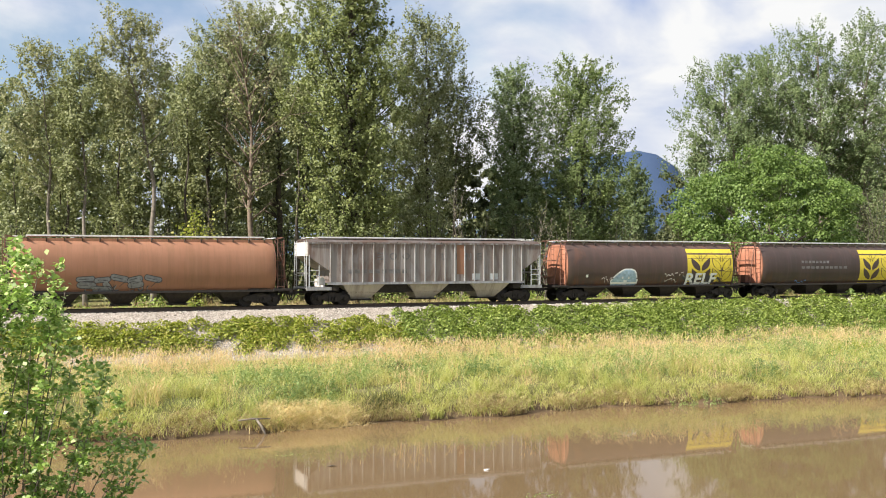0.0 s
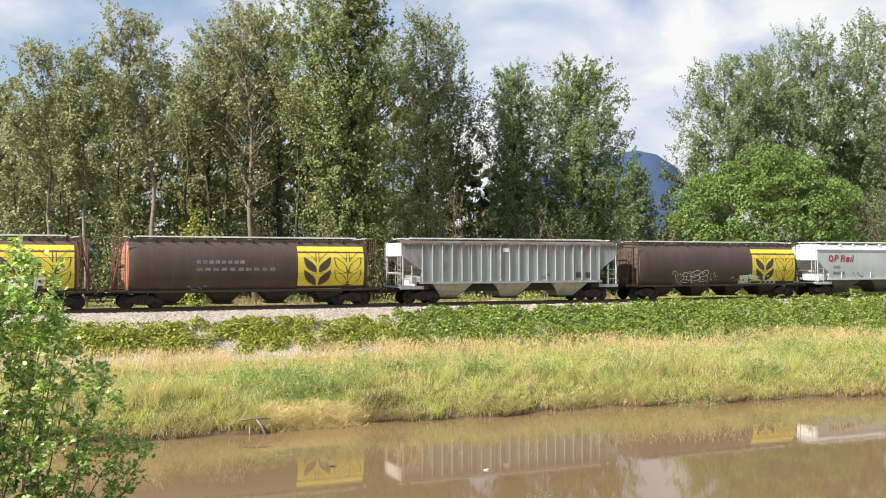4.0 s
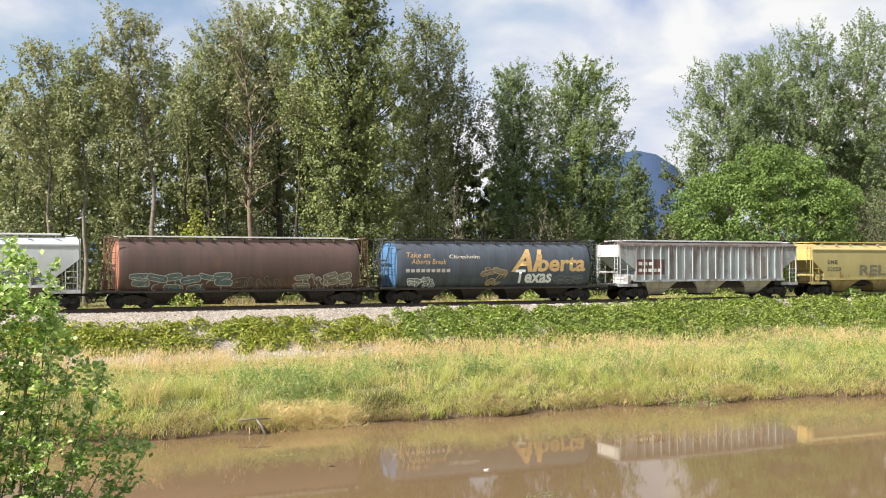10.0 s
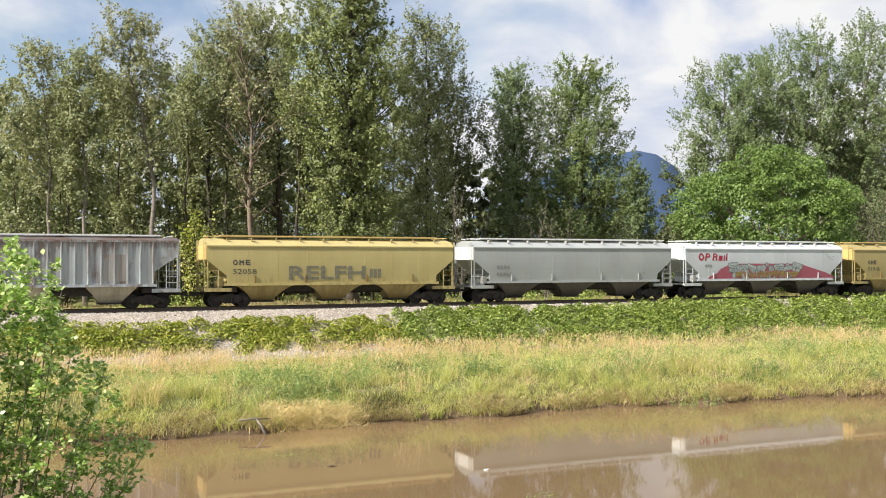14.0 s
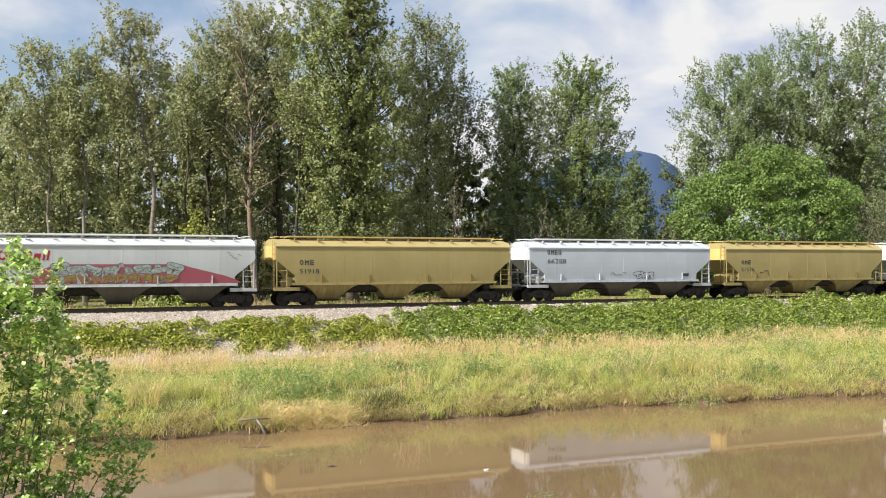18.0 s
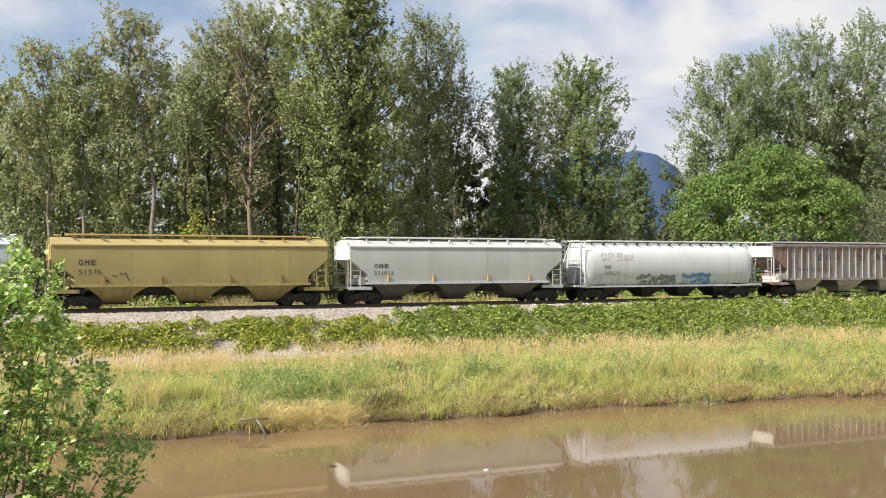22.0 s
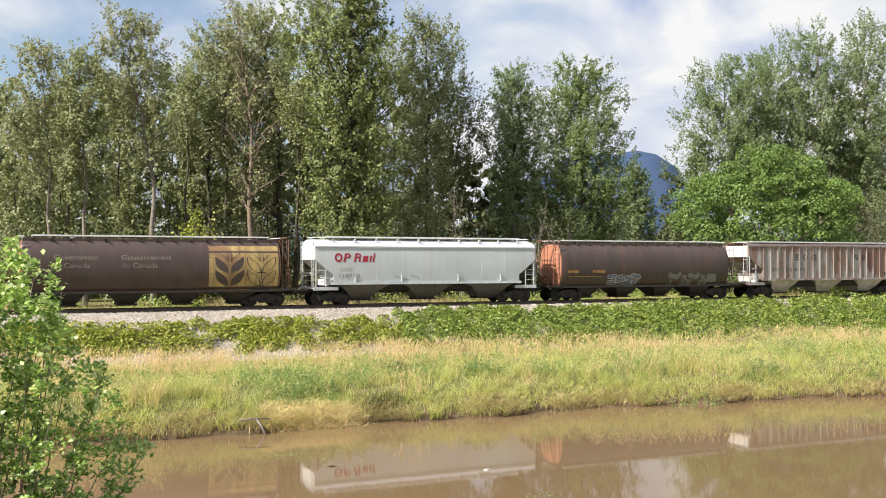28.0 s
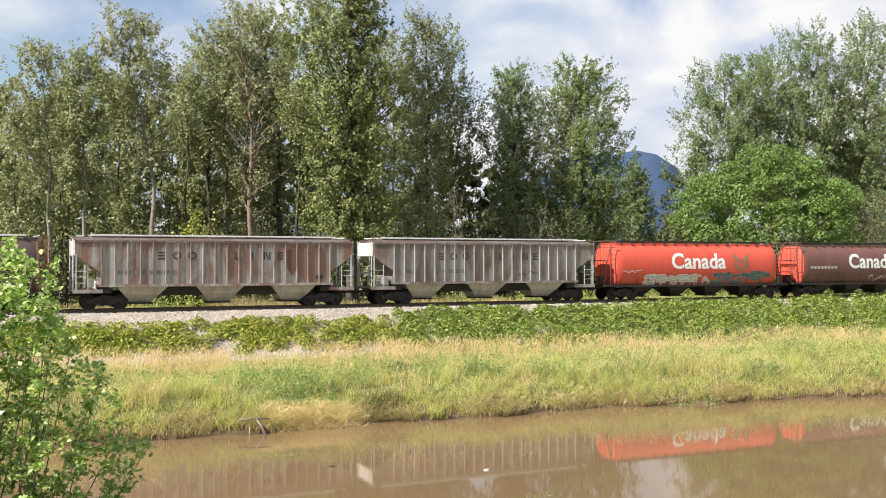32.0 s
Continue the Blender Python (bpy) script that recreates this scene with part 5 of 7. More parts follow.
def on_side(me, x, z, surface, lift=0.012, width=None, slant=0.0):
    """Lays a flat mesh on the near side of a car, its lower left corner at (x, z), cut so that it can follow the curve."""
    bm = bmesh.new()
    bm.from_mesh(me)
    top = max(v.co.y for v in bm.verts)
    cuts = int(top / 0.16)
    for k in range(1, cuts + 1):
        bmesh.ops.bisect_plane(bm, geom=bm.verts[:] + bm.edges[:] + bm.faces[:], plane_co=(0, top * k / (cuts + 1), 0), plane_no=(0, 1, 0))
    bm.to_mesh(me)
    bm.free()
    n = len(me.vertices)
    co = np.empty(n * 3)
    me.vertices.foreach_get("co", co)
    co = co.reshape(n, 3)
    x_min, x_max = co[:, 0].min(), co[:, 0].max()
    u = co[:, 0] - x_min
    if width:
        u = u * width / (x_max - x_min)
    v = co[:, 1]
    out = np.stack([x + u + slant * v, [-surface(z + b) - lift for b in v], z + v], -1)
    me.vertices.foreach_set("co", out.ravel())
    me.update()
    return me


def words(car, body, x, z, height, material, surface, label, width=None, name="lettering", lift=0.012, slant=0.0, bold=0.0):
    me = on_side(flat_text(body, height / 0.70, bold), x, z, surface, lift, width, slant)
    return put(name, me, material, car, label)


def patchwork(shapes, surface, lift=0.012):
    """Flat shapes on the near side. Each is a list of (x0, x1, z) levels, from the bottom up."""
    g = G()
    for levels in shapes:
        vs, fs = [], []
        for i, (a, b, z) in enumerate(levels):
            y = -surface(z) - lift
            vs += [(a, y, z), (b, y, z)]
            if i:
                fs.append((2 * i - 2, 2 * i - 1, 2 * i + 1, 2 * i))
        g.add(vs, fs)
    return g


def slab(x0, x1, z0, z1, n=1, slant=0.0):
    return [(x0 + slant * (z1 - z0) * k / n, x1 + slant * (z1 - z0) * k / n, z0 + (z1 - z0) * k / n) for k in range(n + 1)]


def ring_shape(cx, cz, rx, rz, w, surface, lift=0.012, n=16, gap=0):
    g = G()
    vs, fs = [], []
    for k in range(n):
        a = 2 * math.pi * k / n
        for q in (1.0, 0.0):
            x, z = cx + (rx - w * (1 - q)) * math.cos(a), cz + (rz - w * (1 - q)) * math.sin(a)
            vs.append((x, -surface(z) - lift, z))
    for k in range(gap, n - gap):
        j = (k + 1) % n
        fs.append((2 * k, 2 * k + 1, 2 * j + 1, 2 * j))
    return g.add(vs, fs)


STROKES = [[(0.1, 0.0, 0.15, 1.0), (0.15, 0.95, 0.9, 0.75), (0.9, 0.75, 0.3, 0.1)],
           [(0.05, 0.9, 0.85, 0.95), (0.85, 0.95, 0.2, 0.45), (0.2, 0.45, 0.9, 0.4), (0.9, 0.4, 0.6, 0.0)],
           [(0.2, 0.0, 0.1, 0.8), (0.1, 0.8, 0.7, 1.0), (0.7, 1.0, 0.8, 0.1), (0.15, 0.4, 0.75, 0.5)],
           [(0.1, 1.0, 0.4, 0.0), (0.4, 0.0, 0.6, 0.7), (0.6, 0.7, 0.95, 0.05)],
           [(0.85, 0.9, 0.15, 0.8), (0.15, 0.8, 0.1, 0.1), (0.1, 0.1, 0.9, 0.05), (0.9, 0.05, 0.7, 0.5)],
           [(0.5, 0.0, 0.45, 1.0), (0.05, 0.7, 0.95, 0.9), (0.5, 0.05, 0.95, 0.2)]]


def tag_painting(car, x0, x1, z0, z1, fill, edge, surface, seed, label, letters=5, proud=0.0):
    """Sprayed block shapes that cannot be read: broad strokes with an outline round them."""
    rng = random.Random(seed)
    w, h = (x1 - x0) / letters, z1 - z0
    order = [rng.randrange(len(STROKES)) for _ in range(letters)]

    def stroke(g, ax, az, bx, bz, half, lift):
        ln = math.hypot(bx - ax, bz - az) + 1e-6
        ux, uz = (bx - ax) / ln, (bz - az) / ln
        rim = []
        for k in range(5):
            a = math.pi * (0.5 + k / 4)
            rim.append((ax + half * (math.cos(a) * ux - math.sin(a) * uz), az + half * (math.cos(a) * uz + math.sin(a) * ux)))
        for k in range(5):
            a = math.pi * (-0.5 + k / 4)
            rim.append((bx + half * (math.cos(a) * ux - math.sin(a) * uz), bz + half * (math.cos(a) * uz + math.sin(a) * ux)))
        rim = [(x, min(max(z, z0 - 0.1), z1 + 0.12)) for x, z in rim]
        g.add([(x, -surface(z) - lift, z) for x, z in rim], [tuple(range(10))])

    for i, kind in enumerate(order):
        fills, lines = G(), G()
        tall, low = rng.uniform(0.85, 1.05), rng.uniform(-0.04, 0.06)
        for j, (ax, az, bx, bz) in enumerate(STROKES[kind]):
            a = (x0 + (i + ax * 0.98) * w + rng.uniform(-0.05, 0.05) * w, z0 + (low + 0.1 + az * 0.8 * tall) * h)
            b = (x0 + (i + bx * 0.98) * w + rng.uniform(-0.05, 0.05) * w, z0 + (low + 0.1 + bz * 0.8 * tall) * h)
            t = min(0.2 * w, 0.16 * h) * rng.uniform(0.75, 1.15)
            level = proud + 0.012 + 0.007 * (i % 2)
            stroke(lines, *a, *b, t + 0.042, level + 0.0003 * j)
            stroke(fills, *a, *b, t, level + 0.0032 + 0.0003 * j)
            if rng.random() < 0.7:
                u, v = rng.uniform(-0.4, 0.4) * t, rng.uniform(-0.4, 0.4) * t
                stroke(lines, a[0] + u, a[1] + v, b[0] * 0.7 + a[0] * 0.3 + u, b[1] * 0.7 + a[1] * 0.3 + v, 0.016, proud + 0.028)
        p = put("graffiti", fills, fill, car, label)
        put("graffiti_outline", lines, edge, p)


def scrawl(car, x0, x1, z0, z1, material, surface, seed, label, strokes=9, w=0.03):
    """A thin sprayed signature that cannot be read."""
    rng = random.Random(seed)
    g = G()
    px, pz = x0, rng.uniform(z0, z1)
    for i in range(strokes):
        qx = x0 + (x1 - x0) * (i + 1) / strokes + rng.uniform(-0.08, 0.08)
        qz = rng.uniform(z0, z1)
        g.add([(px, -surface(pz) - 0.014, pz - w), (px + w, -surface(pz) - 0.014, pz + w), (qx + w, -surface(qz) - 0.014, qz + w), (qx, -surface(qz) - 0.014, qz - w)], [(0, 1, 2, 3)])
        px, pz = qx, qz
    put("graffiti", g, material, car, label)


def bars(car, x0, x1, z0, z1, material, surface, label="", count=6, name="small_print"):
    """Writing too small to read, as plain bars."""
    w = (x1 - x0) / count
    put(name, patchwork([slab(x0 + i * w, x0 + (i + 0.72) * w, z0, z1, 1) for i in range(count)], surface), material, car, label)


# ---- covered hoppers ----
CYL = [(0.97, 1.12), (1.22, 1.33), (1.6, 1.49), (2.1, 1.59), (2.6, 1.605), (3.1, 1.57), (3.5, 1.46), (3.85, 1.26), (4.08, 1.02)]


def cyl_side(z):
    return float(np.interp(z, [a for a, _ in CYL], [b for _, b in CYL]))


def flat_side(z):
    return 1.50


def smooth_side(z):
    """Sides that bulge a little, like a shallow barrel."""
    return 1.50 + 0.045 * math.sin(max(0.0, min(1.0, (z - 1.45) / 2.4)) * math.pi)


def ladder(length, width, n):
    g = G()
    for s in (-1, 1):
        g.tube([(s * width / 2, 0, 0), (s * width / 2, 0, length)], 0.022, 5)
    for k in range(n):
        z = length * (k + 0.5) / n
        g.tube([(-width / 2, 0, z), (width / 2, 0, z)], 0.016, 5)
    return g


def bay_mesh(top, low, z_top, z_low, round_sides, deep=1.38):
    """A discharge hopper: straight or rounded slopes down to a gate."""
    g, rings = G(), []
    n = 8 if round_sides else 2
    for k in range(n + 1):
        t = k / n
        e = t ** 0.62 if round_sides else t
        w = top + (low - top) * e
        d = deep + (0.55 - deep) * (t ** 1.3)
        z = z_top + (z_low - z_top) * t
        rings.append([(-w, -d, z), (w, -d, z), (w, d, z), (-w, d, z)])
    return g.loft(rings)


def gate_mesh(w):
    g = G().box(-w - 0.05, w + 0.05, -0.65, 0.65, -0.06, 0.05)
    g.box(-w - 0.12, w + 0.12, -0.78, -0.62, -0.03, 0.03)
    g.tube([(-w * 0.5, -0.9, 0.02), (w * 0.5, -0.9, 0.02)], 0.035, 6)
    return g


def hatch_mesh(length, w):
    g = G()
    rings = []
    for x in (-length / 2, length / 2):
        rings.append([(x, -w, 0), (x, -w, 0.05), (x, -w * 0.6, 0.09), (x, w * 0.6, 0.09), (x, w, 0.05), (x, w, 0)])
    return g.loft(rings)


def walkway_mesh(length):
    """Steel running board: thin side strips and cross slats."""
    g = G().box(-length / 2, length / 2, -0.2, -0.17, -0.02, 0.07).box(-length / 2, length / 2, 0.17, 0.2, -0.02, 0.07)
    g.box(-length / 2, length / 2, -0.17, 0.17, 0.03, 0.055)
    return g


def bracket_mesh():
    g = G().box(-0.025, 0.025, -0.30, 0.0, -0.02, 0.02)
    g.add([(-0.02, 0.0, -0.26), (0.02, 0.0, -0.26), (0.02, 0.0, 0), (-0.02, 0.0, 0), (-0.02, -0.28, 0), (0.02, -0.28, 0)], [(0, 3, 4), (1, 5, 2), (0, 4, 5, 1)])
    return g


def roof_gear(car, half, z, y_edge, mat, hatch_mat, bracket_mat, spacing, covers=4, drop=0.16):
    """Hatch covers along the roof, a running board on each side of them and brackets at the edge."""
    length = 2 * half - 0.9
    seg = length / covers
    hm = shared("hatch_%.2f" % seg, lambda: hatch_mesh(seg - 0.08, 0.42))
    for k in range(covers):
        h = put("hatch_cover", hm, hatch_mat, car, at=(-length / 2 + (k + 0.5) * seg, 0, z - 0.05))
        put("hinge", shared("hinge", lambda: G().box(-0.12, 0.12, -0.5, -0.4, 0.02, 0.1)), bracket_mat, h)
    wm = shared("walkway_%.2f" % length, lambda: walkway_mesh(length))
    for s in (-1, 1):
        put("running_board", wm, mat, car, at=(0, s * 0.72, z))
    bm = shared("bracket", bracket_mesh)
    n = int(2 * half / spacing)
    for k in range(n):
        x = -half + (k + 0.5) * 2 * half / n
        b = put("bracket", bm, bracket_mat, car, at=(x, -y_edge, z - drop))
        b.scale = (0.6, 0.6, 0.6) if y_edge > 1.4 else (1.0, 1.2, 1.1) if k % 3 == 1 else (0.7, 1.0, 0.9)
    for s in (-1, 1):
        g = shared("end_rail", lambda: G().tube([(0, -0.95, -0.05), (0.32, -0.95, 0.0), (0.32, 0.95, 0.0), (0, 0.95, -0.05)], 0.022, 5))
        r = put("roof_end_rail", g, mat, car, at=(s * (half - 0.05), 0, z))
        if s < 0:
            r.rotation_euler = (0, 0, math.pi)


def cylinder_car(name, centre, body_paint, label, end_paint=None, walk_mat=None, frame_mat=None, half_len=9.1, sill_mat=None):
    """Round-sided grain hopper: tank, roof trough, sills, four hoppers, end cages, trucks."""
    car = empty(name, (centre, TRACK_Y, RAIL_Z))
    tagged(car, label, "railcar", "freight train")
    CARS.append((car, centre))
    end_paint, walk_mat, frame_mat = end_paint or body_paint, walk_mat or M_GALV, frame_mat or (P_END_FRAME if end_paint is P_END_ORANGE else body_paint)
    sill_mat = sill_mat or M_UNDER

    def tank():
        ring = [(-b, a) for a, b in CYL] + [(-0.55, 4.17), (0.55, 4.17)] + [(b, a) for a, b in reversed(CYL)]
        g = G()
        rings = []
        for x in [-7.6, -7.5] + list(np.linspace(-7.0, 7.0, 9)) + [7.5, 7.6]:
            k = 0.975 if abs(x) > 7.55 else 1.0
            rings.append([(x, y * k, 2.65 + (z - 2.65) * k) for y, z in ring])
        return g.loft(rings, caps=False)

    def dome(s):
        ring = [(-b, a) for a, b in CYL] + [(-0.55, 4.17), (0.55, 4.17)] + [(b, a) for a, b in reversed(CYL)]
        rings = []
        for k, x in ((0.975, 7.6), (0.9, 7.67), (0.7, 7.74), (0.4, 7.79), (0.05, 7.81)):
            rings.append([(s * x, y * k, 2.65 + (z - 2.65) * k) for y, z in (ring if s > 0 else reversed(ring))])
        return G().loft(rings)

    put("tank", shared("cyl_tank", tank, True), body_paint, car)
    for s in (-1, 1):
        put("end_cap", shared("cyl_end%d" % s, lambda: dome(s), True), end_paint, car, "dished end sheet")
    put("roof_trough", shared("cyl_trough", lambda: G().box(-7.55, 7.55, -0.98, 0.98, 4.06, 4.27)), body_paint, car)
    for s in (-1, 1):
        put("side_sill", shared("cyl_sill", lambda: G().box(-8.15, 8.15, -0.06, 0.06, 0.97, 1.10).box(-8.15, 8.15, -0.12, 0.05, 0.97, 1.0)), sill_mat, car, at=(0, s * 1.36, 0))
        put("end_platform", shared("cyl_platform", lambda: G().box(-0.62, 0.62, -1.5, 1.5, 1.02, 1.14).box(0.45 * 1, 0.62, -1.5, 1.5, 0.92, 1.06)), sill_mat, car, at=(s * 8.12, 0, 0))
        slope = shared("cyl_slope%d" % s, lambda: G().loft([[(s * 5.9, -1.3, 1.0), (s * 5.9, 1.3, 1.0), (s * 5.9, 1.3, 1.24), (s * 5.9, -1.3, 1.24)], [(s * 7.6, -1.3, 1.2), (s * 7.6, 1.3, 1.2), (s * 7.6, 1.3, 1.26), (s * 7.6, -1.3, 1.26)]]))
        put("slope_sheet", slope, M_UNDER, car)
    put("centre_sill", shared("cyl_centre", lambda: G().box(-8.3, 8.3, -0.25, 0.25, 0.9, 1.2)), M_UNDER, car)
    for x in (-5.1, -1.7, 1.7, 5.1):
        b = put("hopper_bay", shared("cyl_bay", lambda: bay_mesh(1.05, 0.42, 1.02, 0.27, False, 1.2)), M_UNDER, car, at=(x, 0, 0))
        put("gate", shared("cyl_gate", lambda: gate_mesh(0.5)), M_TRUCK, b, at=(0, 0, 0.25))
    roof_gear(car, 7.5, 4.40, 0.98, walk_mat, body_paint, M_UNDER, 0.95, drop=0.13)
    # cages at both ends: sloping posts, cross bars and ladders
    for s in (-1, 1):
        for y in (-1.05, 1.05):
            post = G().tube([(s * 8.55, y, 1.14), (s * 8.2, y * 0.92, 2.9), (s * 7.75, y * 0.75, 4.25)], 0.045, 6)
            put("end_post", post, frame_mat, car)
        for z in (1.75, 2.95):
            x = np.interp(z, [1.14, 2.9, 4.25], [8.55, 8.2, 7.75])
            put("cross_bar", shared("cross_bar", lambda: G().box(-0.03, 0.03, -1.05, 1.05, -0.045, 0.045)), frame_mat, car, at=(s * x, 0, z))
        for y in (-1.42, 1.42):
            l = put("ladder", shared("cyl_ladder", lambda: ladder(3.2, 0.42, 9)), frame_mat, car, at=(s * 8.0, y, 1.1))
        l = put("ladder", shared("cyl_ladder", lambda: ladder(3.2, 0.42, 9)), frame_mat, car, at=(s * 8.35, -0.55, 1.1))
        l.rotation_euler = (0, 0, math.pi / 2)
        put("walkway_hoop", G().tube([(s * 7.7, -1.25, 4.3), (s * 8.2, -1.25, 4.42), (s * 8.2, 1.25, 4.42), (s * 7.7, 1.25, 4.3)], 0.03, 5), frame_mat, car)
    put("brake_box", shared("brake_box", lambda: G().box(-0.16, 0.16, -0.25, 0.25, -0.25, 0.25)), frame_mat, car, at=(-8.3, -0.2, 1.5))
    running_gear(car, half_len, 6.75)
    return car


def body_loft(half, eave, stations, side, top_slope, width_pts=7):
    """A box body whose floor rises in slopes at its ends. stations: (x, height of the floor)."""
    rings = []
    for x, zb in stations:
        ring = []
        for k in range(width_pts + 1):
            z = zb + (eave - zb) * k / width_pts
            ring.append((-side(z), z))
        ring += [(-1.1, eave + top_slope * 0.7), (-0.5, eave + top_slope), (0.5, eave + top_slope), (1.1, eave + top_slope * 0.7)]
        ring += [(-y, z) for y, z in reversed(ring[:width_pts + 1])]
        rings.append([(x, y, z) for y, z in ring])
    return G().loft(rings)


def hopper_car(name, centre, body_paint, label, kind, bay_paint=None, walk_mat=None, rib_paint=None, frame_mat=None, half=8.6, half_len=9.4, hatch_mat=None, sill_mat=None, tab_mat=None, end_mat=None):
    """Straight-sided hopper: ribbed or smooth sides, sloping ends, three hoppers, end cages, trucks."""
    car = empty(name, (centre, TRACK_Y, RAIL_Z))
    tagged(car, label, "railcar", "freight train")
    CARS.append((car, centre))
    bay_paint, walk_mat, frame_mat = bay_paint or body_paint, walk_mat or M_GALV, frame_mat or body_paint
    hatch_mat, sill_mat, rib_paint = hatch_mat or body_paint, sill_mat or body_paint, rib_paint or body_paint
    ribbed = kind == "ribbed"
    eave, cut, knee, toe, side = (4.10, 3.22, 2.25, half - 1.45, flat_side) if ribbed else (3.86, 2.98, 1.98, half - 1.25, smooth_side)
    key = "%s_%.2f" % (kind, half)
    st = [(-half, cut), (-toe, knee), (-toe + 0.05, 1.44), (-3, 1.44), (3, 1.44), (toe - 0.05, 1.44), (toe, knee), (half, cut)]
    put("body", shared("body_" + key, lambda: body_loft(half, eave, st, side, 0.26 if ribbed else 0.48)), body_paint, car)
    for s in (-1, 1):
        chord = shared("chord_" + key, lambda: (G().box(-half - 0.02, half + 0.02, -0.06, 0.05, eave - 0.06, eave + 0.05) if ribbed else
                                               G().loft([[(x, -0.06, eave - 0.05), (x, 0.06, eave - 0.05), (x, 0.40, eave + 0.30), (x, 0.36, eave + 0.34), (x, -0.06, eave + 0.03)] for x in (-half - 0.02, half + 0.02)])))
        c = put("top_chord", chord, rib_paint, car, at=(0, s * -1.0 * -1.5, 0))
        if s > 0:
            c.scale = (1, -1, 1)
        put("side_sill", shared("sill_" + key, lambda: G().box(-toe - 0.15, toe + 0.15, -0.05, 0.05, 1.36, 1.52).box(-toe - 0.15, toe + 0.15, -0.10, 0.10, 1.36, 1.39)), sill_mat, car, at=(0, s * 1.53, 0))
        if ribbed:
            rib = shared("rib_" + key, lambda: G().loft([[(-0.05, 0.0, z), (-0.03, -0.075, z), (0.03, -0.075, z), (0.05, 0.0, z)] for z in (1.50, eave - 0.05)]))
            n = 20
            for k in range(n):
                x = -toe + 0.05 + (2 * toe - 0.1) * k / (n - 1)
                r = put("rib", rib, rib_paint, car, at=(x, s * 1.5, 0))
                if s > 0:
                    r.scale = (1, -1, 1)
        else:
            # weld seams between the side sheets
            for k in range(7):
                seam = shared("seam", lambda: G().loft([[(-0.018, -side(z) + 0.01, z), (-0.01, -side(z) - 0.006, z), (0.01, -side(z) - 0.006, z), (0.018, -side(z) + 0.01, z)] for z in np.linspace(1.53, 3.82, 8)]))
                r = put("seam", seam, body_paint, car, at=(-5.85 + 1.95 * k, 0, 0))
                if s > 0:
                    r.scale = (1, -1, 1)
            # short hopper posts above the sill
            for x in (-5.4, -2.1, 2.1, 5.4):
                put("post", shared("post", lambda: G().box(-0.035, 0.035, -0.05, 0.05, 1.52, 2.0)), tab_mat or body_paint, car, at=(x, s * 1.54, 0))
    if ribbed:
        roof = shared("roof_" + key, lambda: G().loft([[(x, -1.46, eave + 0.06), (x, -1.1, eave + 0.205), (x, -0.5, eave + 0.275), (x, 0.5, eave + 0.275), (x, 1.1, eave + 0.205), (x, 1.46, eave + 0.06),
                                                        (x, 1.46, eave + 0.045), (x, -1.46, eave + 0.045)] for x in (-half, -half / 2, 0, half / 2, half)]))
        put("roof_sheet", roof, P_ROOF, car, "rust-blotched roof sheets")
    # floor beams, hoppers and gates
    put("centre_sill", shared("centre_" + key, lambda: G().box(-half + 0.1, half - 0.1, -0.25, 0.25, 0.80, 1.12)), M_UNDER, car)
    put("slope_sheet", shared("slopes_" + key, lambda: G().box(-5.9, 5.9, -0.95, 0.95, 0.80 if ribbed else 0.95, 1.43)), M_UNDER, car)
    for x in (-4.72, 0.0, 4.72):
        mesh = shared("bay_" + kind, lambda: bay_mesh(1.55, 0.62, 1.43, 0.38, False) if ribbed else bay_mesh(2.05, 0.60, 1.40, 0.34, True))
        b = put("hopper_bay", mesh, bay_paint, car, at=(x, 0, 0))
        put("gate", shared("gate_hopper", lambda: gate_mesh(0.66)), M_TRUCK, b, at=(0, 0, 0.34))
    roof_gear(car, half - 0.5, 4.45 if ribbed else 4.48, 1.45 if ribbed else 1.12, walk_mat, hatch_mat, M_UNDER if ribbed else body_paint, 1.5, drop=0.28 if ribbed else 0.12)
    # end platforms, posts, ladders
    for s in (-1, 1):
        sheet = shared("end_sheet_" + key, lambda: G().box(-0.015, 0.015, -1.44, 1.44, cut + 0.03, eave + 0.04))
        put("end_sheet", sheet, end_mat or frame_mat, car, "pale upper end sheet", at=(s * (half + 0.025), 0, 0))
        bulk = shared("bulkhead_" + kind, lambda: G().box(-0.02, 0.02, -1.1, 1.1, 1.2, 1.7))
        put("end_bulkhead", bulk, end_mat or frame_mat, car, at=(s * (toe + 0.22), 0, 0))
        put("end_platform", shared("platform_" + key, lambda: G().box(-0.85, 0.85, -1.52, 1.52, 1.08, 1.16).box(-0.85, 0.85, -1.55, -1.45, 1.0, 1.22).box(-0.85, 0.85, 1.45, 1.55, 1.0, 1.22)), sill_mat, car, at=(s * (half - 0.72), 0, 0))
        put("bolster", shared("bolster", lambda: G().box(-0.35, 0.35, -1.35, 1.35, 0.98, 1.3)), M_UNDER, car, at=(s * 6.85, 0, 0))
